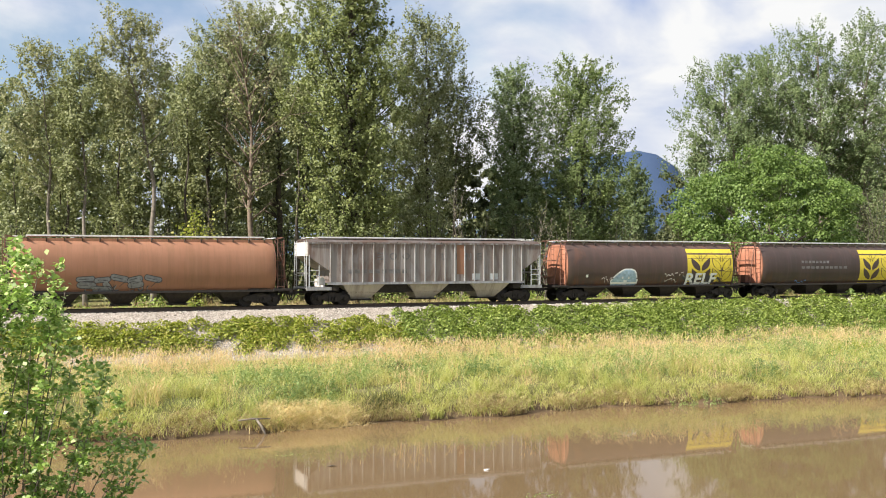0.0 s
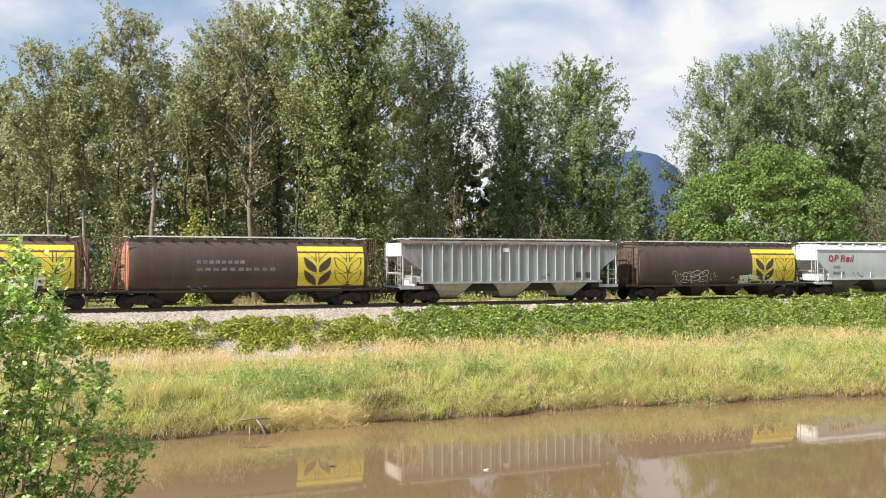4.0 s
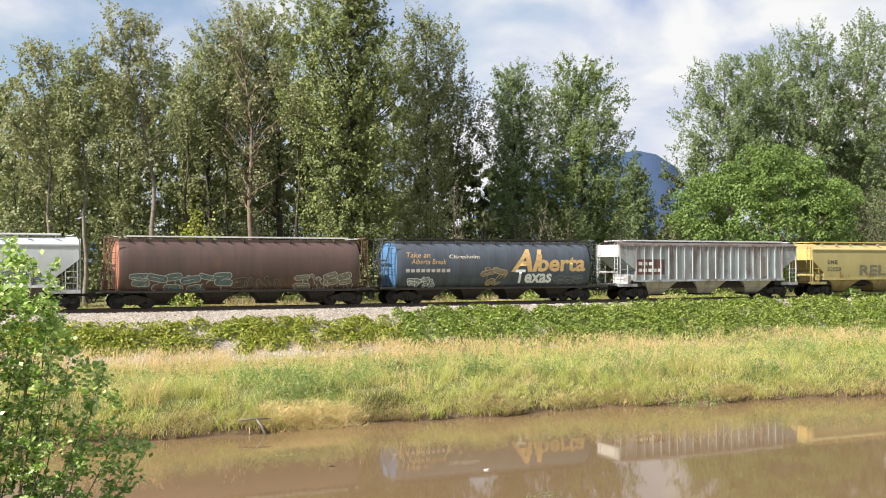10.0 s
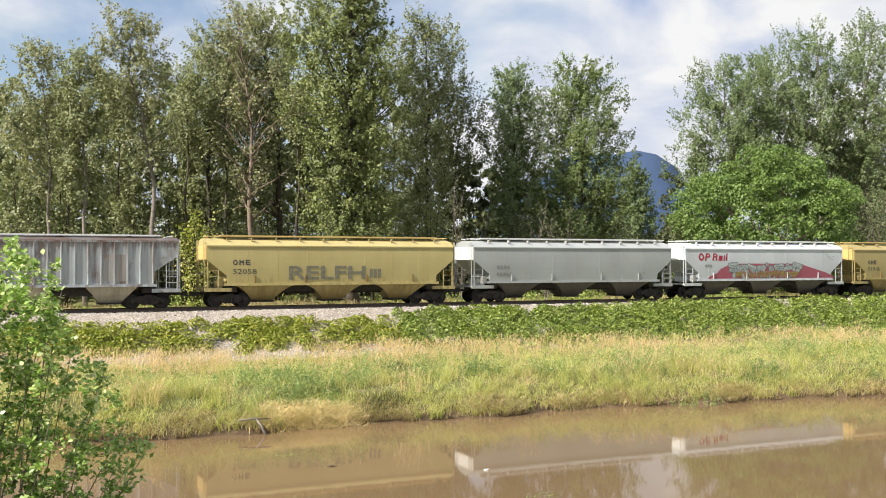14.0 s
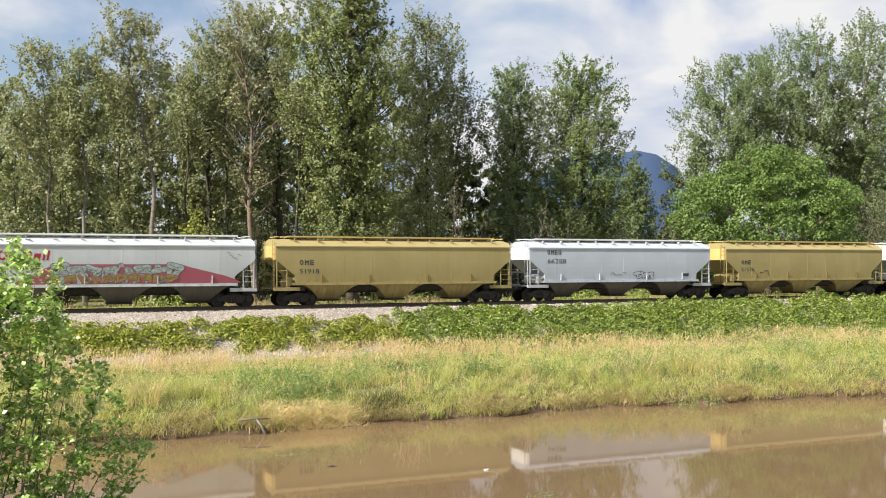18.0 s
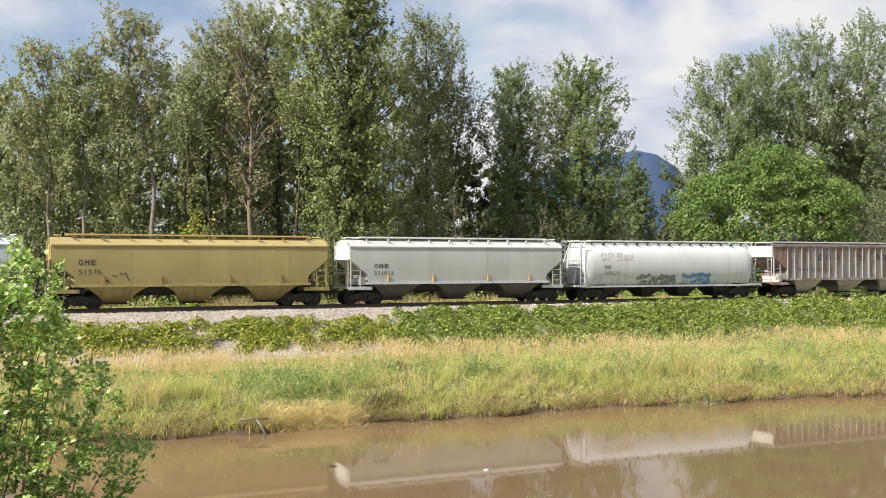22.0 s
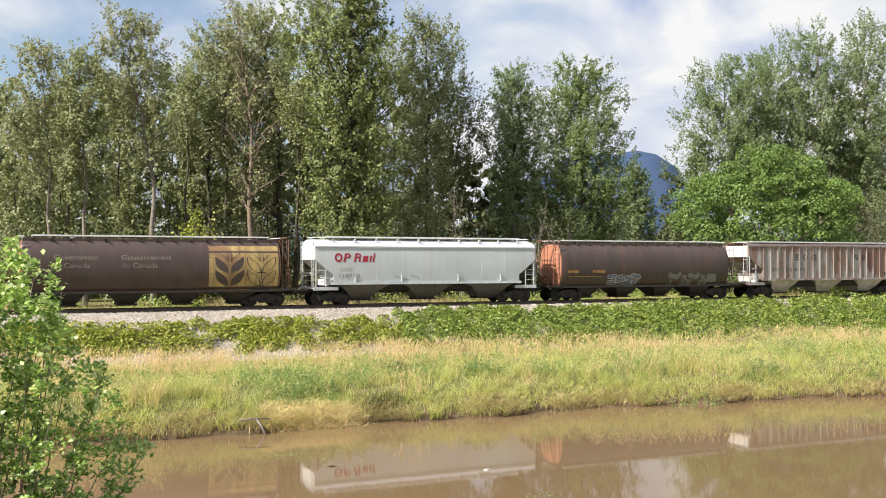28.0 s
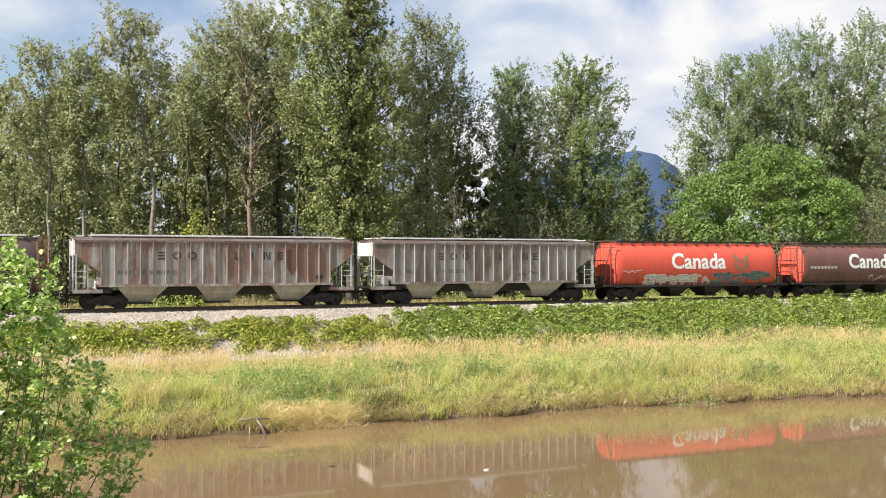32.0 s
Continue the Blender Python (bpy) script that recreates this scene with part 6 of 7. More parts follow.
        for y in (-1.5, 1.5):
            put("corner_post", shared("post_%.1f" % (cut - 1.1), lambda: G().box(-0.03, 0.03, -0.025, 0.025, 1.12, cut + 0.1)), frame_mat, car, at=(s * (half - 0.06), y, 0))
            put("brace_post", shared("brace_%.1f" % knee, lambda: G().box(-0.022, 0.022, -0.02, 0.02, 1.12, knee + 0.4)), frame_mat, car, at=(s * (half - 0.72), y, 0))
            put("grab_iron", shared("grab_" + kind, lambda: G().tube([(-0.35, 0, 1.95), (0.35, 0, 1.95)], 0.014, 5).tube([(-0.35, 0, 1.6), (0.35, 0, 1.6)], 0.014, 5).tube([(-0.3, 0, 2.3), (0.3, 0, 2.3)], 0.014, 5)), frame_mat, car, at=(s * (half - 0.38), y, 0))
        l = put("ladder", shared("hop_ladder", lambda: ladder(3.1, 0.42, 9)), frame_mat, car, at=(s * (half + 0.1), -1.2, 1.15))
        l.rotation_euler = (0, 0, math.pi / 2)
        l = put("ladder", shared("hop_ladder", lambda: ladder(3.1, 0.42, 9)), frame_mat, car, at=(s * (half + 0.1), 1.2, 1.15))
        l.rotation_euler = (0, 0, math.pi / 2)
        put("end_beam", shared("end_beam", lambda: G().box(-0.05, 0.05, -1.2, 1.2, -0.06, 0.06)), frame_mat, car, at=(s * (half + 0.02), 0, 2.1))
    put("brake_box", shared("brake_box", lambda: G().box(-0.16, 0.16, -0.25, 0.25, -0.25, 0.25)), frame_mat, car, at=(-half + 0.9, -1.2, 1.6))
    running_gear(car, half_len, 6.85)
    return car


# ---- paints of the train ----
RUST = rgb(104, 62, 42)
P_BROWN = paint("oxide_brown_paint", (0.092, 0.056, 0.048, 1), (0.17, 0.078, 0.045, 1), 0.42, (0.06, 0.045, 0.038, 1), 0.95, panels=(1.27, 0.2), skirt=(0.14, 0.058, 0.03, 1))
P_BROWN_DARK = paint("dark_brown_paint", (0.066, 0.043, 0.039, 1), (0.125, 0.062, 0.042, 1), 0.4, (0.048, 0.038, 0.033, 1), 0.95, panels=(1.27, 0.2), skirt=(0.10, 0.045, 0.026, 1))
P_ORANGE_BROWN = paint("faded_orange_brown_paint", (0.27, 0.128, 0.075, 1), (0.26, 0.12, 0.06, 1), 0.3, (0.17, 0.10, 0.05, 1), 0.6)
P_END_ORANGE = paint("orange_end_paint", (0.38, 0.16, 0.10, 1), (0.24, 0.09, 0.045, 1), 0.45, (0.16, 0.08, 0.05, 1), 0.5)
P_END_FRAME = paint("dull_red_orange_steel", (0.15, 0.068, 0.045, 1), (0.15, 0.07, 0.045, 1), 0.5, (0.10, 0.06, 0.045, 1), 0.7)
# red, maroon and blue: the dark skirt is grime plus painted shade of the underside
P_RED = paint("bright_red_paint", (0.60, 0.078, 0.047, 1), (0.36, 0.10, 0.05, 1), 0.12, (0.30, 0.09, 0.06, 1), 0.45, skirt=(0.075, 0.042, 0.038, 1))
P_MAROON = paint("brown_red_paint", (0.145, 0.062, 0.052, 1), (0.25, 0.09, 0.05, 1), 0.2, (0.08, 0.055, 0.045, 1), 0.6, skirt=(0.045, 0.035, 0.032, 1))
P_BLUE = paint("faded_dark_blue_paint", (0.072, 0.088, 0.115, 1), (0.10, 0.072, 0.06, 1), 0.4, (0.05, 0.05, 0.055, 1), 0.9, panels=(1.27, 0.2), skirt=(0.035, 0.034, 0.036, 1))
P_BLUE_END = paint("blue_end_paint", (0.075, 0.19, 0.38, 1), (0.14, 0.12, 0.12, 1), 0.3, (0.07, 0.09, 0.12, 1), 0.5)
P_GREY = paint("weathered_grey_paint", (0.285, 0.29, 0.30, 1), (0.17, 0.12, 0.095, 1), 0.35, (0.16, 0.14, 0.125, 1), 0.9, streaks=(3.2, 0.14), panels=(0.748, 0.3), runs=(0.12, 0.075, 0.055, 1), eave=4.1)
P_GREY_BLUE = paint("weathered_blue_grey_paint", (0.31, 0.33, 0.355, 1), (0.15, 0.085, 0.06, 1), 0.42, (0.17, 0.14, 0.125, 1), 0.8, streaks=(3.2, 0.14), panels=(0.748, 0.3), runs=(0.13, 0.08, 0.06, 1), eave=4.1)
P_GREY_BROWN = paint("brown_stained_grey_paint", (0.30, 0.275, 0.27, 1), (0.14, 0.088, 0.07, 1), 0.74, (0.20, 0.145, 0.12, 1), 1.1, streaks=(3.0, 0.13), panels=(0.748, 0.4), runs=(0.13, 0.08, 0.06, 1), eave=4.1)
P_ROOF = paint("rust_blotched_roof_paint", (0.115, 0.10, 0.095, 1), (0.085, 0.05, 0.036, 1), 0.85, (0.06, 0.045, 0.038, 1), 1.0)
P_RUSTED = paint("heavily_rusted_grey_paint", (0.36, 0.345, 0.335, 1), (0.19, 0.082, 0.048, 1), 0.74, (0.15, 0.095, 0.075, 1), 1.0, streaks=(2.6, 0.12), panels=(0.748, 0.35), runs=(0.16, 0.075, 0.045, 1), eave=4.1)
P_BLUE_GREY = paint("rust_streaked_pale_grey_paint", (0.34, 0.375, 0.40, 1), (0.13, 0.07, 0.055, 1), 0.62, (0.22, 0.17, 0.15, 1), 0.7, streaks=(2.6, 0.12), panels=(0.748, 0.22), runs=(0.14, 0.08, 0.06, 1), eave=4.1)
P_WHITE = paint("dirty_white_paint", (0.465, 0.49, 0.515, 1), RUST, 0.05, (0.40, 0.38, 0.34, 1), 0.35, panels=(1.95, 0.11), skirt=(0.36, 0.345, 0.33, 1))
P_WHITE_WARM = paint("worn_white_paint", (0.45, 0.45, 0.44, 1), RUST, 0.05, (0.36, 0.34, 0.31, 1), 0.45, panels=(1.95, 0.11), skirt=(0.36, 0.345, 0.33, 1))
P_WHITE_COOL = paint("cool_white_paint", (0.43, 0.465, 0.545, 1), RUST, 0.03, (0.45, 0.45, 0.45, 1), 0.3, panels=(1.95, 0.11), skirt=(0.36, 0.345, 0.33, 1))
P_PALE_GREY = paint("pale_grey_paint", (0.31, 0.325, 0.325, 1), RUST, 0.08, (0.33, 0.32, 0.30, 1), 0.4, panels=(1.95, 0.11), skirt=(0.36, 0.345, 0.33, 1))
P_YELLOW = paint("mustard_yellow_paint", (0.40, 0.335, 0.145, 1), RUST, 0.05, (0.36, 0.26, 0.11, 1), 0.4, panels=(1.9, 0.08), skirt=(0.22, 0.165, 0.07, 1))
P_YELLOW_DULL = paint("dull_yellow_paint", (0.335, 0.272, 0.115, 1), RUST, 0.06, (0.32, 0.23, 0.09, 1), 0.5, panels=(1.95, 0.12), skirt=(0.22, 0.165, 0.07, 1))
P_YELLOW_END = paint("end_yellow_paint", (0.56, 0.40, 0.15, 1), RUST, 0.1, (0.3, 0.2, 0.09, 1), 0.4)
P_END_WHITE = paint("rust_stained_white_end", (0.66, 0.63, 0.60, 1), (0.38, 0.20, 0.13, 1), 0.35, (0.45, 0.38, 0.33, 1), 0.6)
P_TANK_WHITE = paint("dirty_white_tank", (0.56, 0.575, 0.58, 1), RUST, 0.03, (0.36, 0.36, 0.35, 1), 0.5, panels=(1.9, 0.08), skirt=(0.34, 0.35, 0.36, 1))
P_BAY_GREY = paint("dusty_hopper_grey", (0.42, 0.39, 0.33, 1), (0.2, 0.14, 0.1, 1), 0.25, (0.20, 0.17, 0.14, 1), 0.8)
# near-black brown for the hopper bays below the white and pale sides
P_BAY_DARK = paint("dark_brown_hopper_paint", (0.085, 0.077, 0.066, 1), (0.07, 0.055, 0.04, 1), 0.2, (0.05, 0.042, 0.035, 1), 0.8)
P_WHEAT = paint("yellow_panel_paint", (0.62, 0.49, 0.045, 1), (0.25, 0.13, 0.05, 1), 0.1, (0.34, 0.24, 0.05, 1), 0.4)
P_WHEAT_OLD = paint("faded_gold_panel_paint", (0.40, 0.29, 0.11, 1), (0.17, 0.085, 0.05, 1), 0.7, (0.14, 0.09, 0.05, 1), 1.0)
P_MAROON_BAND = paint("maroon_graffiti_paint", (0.30, 0.075, 0.105, 1), RUST, 0.05, (0.2, 0.06, 0.08, 1), 0.3)
C_RED = plain("red_lettering", (0.31, 0.018, 0.04, 1), 0.5, 0, 0.15)
C_CHARCOAL = plain("charcoal_lettering", (0.05, 0.05, 0.055, 1), 0.6, 0, 0.2)
C_GREY = plain("grey_lettering", (0.22, 0.22, 0.21, 1), 0.6, 0, 0.3)
C_FADED = plain("worn_lettering", (0.16, 0.15, 0.15, 1), 0.6, 0, 0.4, 3.0)
C_GHOST = plain("ghost_lettering", (0.46, 0.43, 0.39, 1), 0.6, 0, 0.2)
C_DIM = plain("dim_lettering", (0.22, 0.17, 0.15, 1), 0.7, 0, 0.6, 2.5)
C_TAN = plain("tan_lettering", (0.55, 0.36, 0.16, 1), 0.6, 0, 0.2)
C_CREAM = plain("cream_lettering", (0.70, 0.66, 0.55, 1), 0.6, 0, 0.15)
C_TAB = plain("dull_ochre_tab", (0.20, 0.12, 0.04, 1), 0.6, 0, 0.3)
C_TEAL = plain("teal_spray_paint", (0.10, 0.145, 0.14, 1), 0.6, 0, 0.4)
C_GREEN = plain("pale_green_spray_paint", (0.48, 0.58, 0.40, 1), 0.6, 0, 0.25)
C_SKY = plain("light_blue_spray_paint", (0.35, 0.48, 0.58, 1), 0.6, 0, 0.25)
C_BLUE = plain("blue_spray_paint", (0.10, 0.22, 0.45, 1), 0.6, 0, 0.25)
C_INDIGO = plain("dull_indigo_spray_paint", (0.10, 0.11, 0.17, 1), 0.6, 0, 0.35)
C_MUSTARD = plain("olive_yellow_spray_paint", (0.26, 0.22, 0.06, 1), 0.6, 0, 0.4)
C_STRIPE = plain("faded_yellow_stripe", (0.26, 0.15, 0.05, 1), 0.7, 0, 0.5, 3.0)
C_SLATE = plain("slate_spray_paint", (0.20, 0.21, 0.22, 1), 0.6, 0, 0.3)
C_STEEL = plain("blue_grey_spray_paint", (0.30, 0.33, 0.33, 1), 0.6, 0, 0.5)
C_OLIVE = plain("olive_grey_spray_paint", (0.17, 0.16, 0.12, 1), 0.6, 0, 0.3)
C_GOLD = plain("gold_line_paint", (0.62, 0.33, 0.10, 1), 0.6, 0, 0.2)


LEAF_ROWS = [(0.0, 0.07, 0.22), (0.2, 0.08, 0.62), (0.4, 0.13, 0.79), (0.6, 0.30, 0.87), (0.8, 0.58, 0.90), (0.98, 0.84, 0.90)]


def wheat_leaf(cx, z0, side, k=1.0):
    """One broad leaf of the emblem: it springs from the stalk and ends in a point, up and outward."""
    return [(min(cx + side * a * k, cx + side * b * k), max(cx + side * a * k, cx + side * b * k), z0 + z * k) for z, a, b in LEAF_ROWS]


def leaf_lines(cx, z0, side, k=1.0, t=0.028):
    """The same leaf as a drawn outline."""
    inner = [(cx + side * a * k - t, cx + side * a * k + t, z0 + z * k) for z, a, b in LEAF_ROWS]
    outer = [(cx + side * b * k - t, cx + side * b * k + t, z0 + z * k) for z, a, b in LEAF_ROWS]
    foot = [(cx + side * 0.05 * k - 0.2 * k, cx + side * 0.05 * k + 0.2 * k, z0 - t), (cx + side * 0.05 * k - 0.2 * k, cx + side * 0.05 * k + 0.2 * k, z0 + t)]
    return [inner, outer, foot]


def wheat_panel(car, x0, x1, paint_mat, dark, surface, label):
    """Square panel with two stylised sheaves of wheat, one filled and one in outline."""
    z0, z1 = 1.08, 3.86
    p = put("emblem_panel", patchwork([slab(x0, x1, z0, z1, 10)], surface, 0.010), paint_mat, car, label)
    w = x1 - x0
    c1, c2 = x0 + w * 0.29, x0 + w * 0.75
    filled = [wheat_leaf(c1, z, s) for s in (-1, 1) for z in (2.18, 1.36)]
    put("leaf_shape", patchwork(filled, surface, 0.016), dark, p)
    lines = []
    for c in (c1, c2):
        for s in (-1, 1):
            lines.append(slab(c + s * 0.10 - 0.022, c + s * 0.10 + 0.022, 2.85, 3.55, 3))
            lines.append([(c + s * q - 0.024, c + s * q + 0.024, z) for q, z in ((0.14, 2.95), (0.28, 3.15), (0.58, 3.35), (0.86, 3.6))])
    for s in (-1, 1):
        for z in (2.18, 1.36):
            lines += leaf_lines(c2, z, s)
    lines.append(slab(c2 - 0.025, c2 + 0.025, 1.2, 2.4, 4))
    put("wheat_lines", patchwork(lines, surface, 0.018), dark, p)


def spaced_name(car, surface, material, label, x_shift=0.0):
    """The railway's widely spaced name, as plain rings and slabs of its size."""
    def at(*pieces):
        return patchwork([[(u + x_shift, v + x_shift, z) for u, v, z in p] for p in pieces], surface)

    bars3 = (3.0, 3.19, 3.38)
    shapes = [at(*[slab(-3.85, -3.42, z, z + 0.1) for z in bars3]),
              ring_shape(-2.7 + x_shift, 3.24, 0.27, 0.24, 0.09, surface),
              ring_shape(-1.78 + x_shift, 3.24, 0.27, 0.24, 0.09, surface),
              at(slab(0.85, 0.95, 3.0, 3.48), slab(0.95, 1.2, 3.0, 3.1)),
              at(slab(1.9, 2.0, 3.0, 3.48)),
              at(slab(2.68, 2.78, 3.0, 3.48), slab(3.02, 3.12, 3.0, 3.48), [(2.94, 3.02, 3.0), (2.78, 2.86, 3.48)]),
              at(slab(3.58, 3.68, 3.0, 3.48), *[slab(3.68, 3.92, z, z + 0.1) for z in bars3])]
    for g in shapes:
        put("railway_name", g, material, car, label)


def red_name(car, x, z, surface, material=None, label="red slanting railway name", scale=1.0):
    """The railway's slanting name, as plain slabs of its size and colour."""
    g, s = G(), 0.2
    k = scale

    def bar(dx, w, h):
        p = patchwork([slab(x + dx * k, x + (dx + w) * k, z, z + h * k, 2, s)], surface)
        g.add(p.v, p.f)

    def hoop(dx, dz, rx, rz, w, gap=0):
        p = ring_shape(x + dx * k + s * dz * k, z + dz * k, rx * k, rz * k, w * k, surface, 0.013, 16, gap)
        g.add(p.v, p.f)

    hoop(0.27, 0.29, 0.27, 0.29, 0.13)
    bar(0.66, 0.14, 0.58)
    hoop(0.88, 0.41, 0.22, 0.17, 0.11)
    bar(1.38, 0.14, 0.58)
    hoop(1.60, 0.41, 0.22, 0.17, 0.11)
    bar(1.70, 0.13, 0.24)
    bar(1.98, 0.36, 0.40)
    bar(2.46, 0.12, 0.42)
    bar(2.68, 0.12, 0.58)
    put("railway_name", g, material or C_RED, car, label)


def mark_and_number(car, x, z, number, material, surface, width, count=3, gap=0.55, h=0.33):
    """Reporting mark as bars and the car's number below it."""
    w = width * 0.8 / count
    g = G()
    for i in range(count):
        left, right = x + i * w, x + (i + 0.74) * w
        if i % 3 == 0:
            p = ring_shape((left + right) / 2, z + h / 2, (right - left) / 2, h / 2, h * 0.2, surface)
        elif i % 3 == 1:
            p = patchwork([slab(left, left + w * 0.2, z, z + h), slab(right - w * 0.2, right, z, z + h), slab(left + w * 0.2, right - w * 0.2, z + h * 0.45, z + h * 0.75)], surface)
        else:
            p = patchwork([slab(left, left + w * 0.22, z, z + h)] + [slab(left + w * 0.22, right, z + h * q, z + h * (q + 0.2)) for q in (0.0, 0.4, 0.8)], surface)
        g.add(p.v, p.f)
    put("reporting_mark", g, material, car, "dark reporting mark")
    words(car, number, x, z - gap, h * 0.92, material, surface, "dark painted car number", width)


# ---- the train, car by car ----
def build_train():
    # rust-orange round hopper with a grey graffiti piece
    c = cylinder_car("cylindrical_hopper", 9.15, P_ORANGE_BROWN, "faded orange-brown cylindrical grain hopper with grey graffiti", P_END_ORANGE)
    tag_painting(c, -4.3, 0.5, 1.05, 2.03, C_SLATE, C_CHARCOAL, cyl_side, 1, "grey sprayed graffiti", 5)
    c = hopper_car("ribbed_hopper", 27.55, P_GREY_BROWN, "rust-stained grey ribbed grain hopper with widely spaced lettering", "ribbed", P_BAY_GREY, frame_mat=P_WHITE, end_mat=P_END_WHITE, rib_paint=P_GREY, sill_mat=P_GREY)
    put("rust_patch", patchwork([slab(2.02, 2.68, 2.0, 4.0)], flat_side, 0.008), P_ORANGE_BROWN, c, "tan primed side panel")
    for px in (3.2, 4.6):
        put("stencil_patch", patchwork([slab(px, px + 0.6, 1.62, 2.05)], flat_side, 0.01), P_WHITE, c, "white stencil square")
    spaced_name(c, flat_side, C_FADED, "worn widely spaced railway name")
    bars(c, -5.9, -1.6, 2.1, 2.35, C_FADED, flat_side, "worn car number", 9, "car_number")
    c = cylinder_car("cylindrical_hopper", 46.1, P_BROWN, "brown cylindrical grain hopper with a yellow wheat panel", P_END_ORANGE)
    wheat_panel(c, 3.05, 7.45, P_WHEAT, P_BROWN_DARK, cyl_side, "bright yellow panel with wheat emblem")
    words(c, "RELF", 2.9, 1.14, 0.84, M_WHITE, cyl_side, "white sprayed graffiti letters", 2.9, "graffiti", 0.03, 0.1, 0.03)
    rim = [(-2.7, 1.02, 1.03), (-2.7, 1.2, 1.23), (-2.7, 1.22, 1.48), (-2.62, 1.05, 1.78), (-2.5, 0.85, 2.03), (-2.4, 0.62, 2.23), (-2.4, 0.3, 2.35)]
    figure = put("graffiti", patchwork([[(m - h, m + h, z) for m, h, z in rim]], cyl_side, 0.012), M_WHITE, c, "light blue sprayed cloud with a pale rim")
    put("cloud_fill", patchwork([[(m - h + 0.1, m + h - 0.1, z + 0.04 if z < 1.1 else z - 0.07) for m, h, z in rim]], cyl_side, 0.018), C_SKY, figure)
    put("cloud_mark", patchwork([slab(-2.75, -2.45, 1.13, 1.48, 2), slab(-2.95, -2.8, 1.58, 1.75, 1), slab(-2.4, -2.25, 1.58, 1.75, 1)], cyl_side, 0.023), M_WHITE, figure)
    scrawl(c, -4.7, -3.8, 1.30, 1.78, C_GHOST, cyl_side, 5, "pale sprayed scrawl", 12)
    put("paint_mark", patchwork([slab(-6.1, -5.9, 1.72, 1.92)], cyl_side), M_WHITE, c, "small white square")
    scrawl(c, 0.9, 2.1, 1.70, 2.08, C_GHOST, cyl_side, 6, "pale sprayed writing", 11)
    scrawl(c, 1.0, 2.1, 1.30, 1.63, C_GHOST, cyl_side, 41, "pale sprayed writing", 11)
    scrawl(c, 2.3, 3.0, 1.65, 2.13, C_GHOST, cyl_side, 42, "pale sprayed writing", 7)
    tag_painting(c, 2.6, 6.4, 1.05, 1.78, C_CHARCOAL, C_CHARCOAL, cyl_side, 43, "dark sprayed shading", 5)
    c = cylinder_car("cylindrical_hopper", 64.25, P_BROWN_DARK, "dark brown cylindrical grain hopper with a yellow wheat panel", P_END_ORANGE)
    wheat_panel(c, 2.85, 7.35, P_WHEAT, P_BROWN_DARK, cyl_side, "bright yellow panel with wheat emblem")
    bars(c, -3.6, -0.5, 2.75, 2.95, C_FADED, cyl_side, "", 8)
    bars(c, -3.6, 1.5, 2.3, 2.5, C_FADED, cyl_side, "", 10)
    scrawl(c, -4.2, -3.0, 1.15, 1.48, C_BLUE, cyl_side, 7, "blue sprayed scrawl")
    c = hopper_car("ribbed_hopper", 82.95, P_GREY_BLUE, "plain blue-grey ribbed grain hopper, streaked with dirt", "ribbed", P_BAY_GREY, frame_mat=P_WHITE, end_mat=P_END_WHITE)
    put("placard", patchwork([slab(-0.9, -0.45, 3.55, 3.85)], flat_side), M_WHITE, c, "white square placard")
    put("stencil_patch", patchwork([slab(5.1, 5.5, 1.7, 2.1), slab(5.9, 6.4, 1.7, 2.1)], flat_side), C_CHARCOAL, c, "black stencilled patches")
    scrawl(c, 2.2, 2.9, 1.7, 2.1, C_CHARCOAL, flat_side, 8, "black sprayed scrawl", 5)
    c = cylinder_car("cylindrical_hopper", 101.3, P_BROWN_DARK, "dark brown cylindrical grain hopper with wheat panel and graffiti", P_BROWN)
    wheat_panel(c, 3.1, 7.5, P_WHEAT, P_BROWN_DARK, cyl_side, "bright yellow panel with wheat emblem")
    tag_painting(c, -4.5, -1.2, 1.05, 2.13, C_CHARCOAL, C_CREAM, cyl_side, 9, "black and cream sprayed graffiti", 4)
    scrawl(c, -1.1, -0.3, 1.35, 2.08, C_GHOST, cyl_side, 44, "pale sprayed scrawl", 10)
    tag_painting(c, 1.9, 5.6, 1.10, 1.83, C_GREEN, M_WHITE, cyl_side, 10, "pale green sprayed graffiti", 4)
    scrawl(c, 1.0, 1.8, 1.25, 1.73, P_END_ORANGE, cyl_side, 11, "orange sprayed scrawl", 5)
    c = hopper_car("smooth_hopper", 119.35, P_WHITE, "white smooth-sided grain hopper with slanting red name", "smooth", P_BAY_DARK, M_WHITE, end_mat=M_WHITE, half=8.05, half_len=8.95)
    red_name(c, -6.9, 2.85, smooth_side)
    bars(c, -6.3, -5.5, 2.3, 2.55, C_GREY, smooth_side, "", 3, "reporting_mark")
    bars(c, -6.3, -5.0, 1.8, 2.05, C_FADED, smooth_side, "", 6, "car_number")
    scrawl(c, -4.2, -3.0, 1.6, 2.15, C_CHARCOAL, smooth_side, 12, "black sprayed scrawl")
    tag_painting(c, 4.0, 5.9, 1.6, 2.3, C_SLATE, C_CHARCOAL, smooth_side, 13, "grey and black sprayed graffiti", 3)
    scrawl(c, 2.9, 3.8, 1.65, 2.0, C_CHARCOAL, smooth_side, 14, "black sprayed scrawl")
    c = cylinder_car("cylindrical_hopper", 137.3, P_BROWN, "red-brown cylindrical grain hopper with two pale graffiti pieces", P_END_ORANGE)
    tag_painting(c, -6.9, -0.9, 1.08, 2.15, C_TEAL, C_GHOST, cyl_side, 15, "grey-green sprayed graffiti", 6)
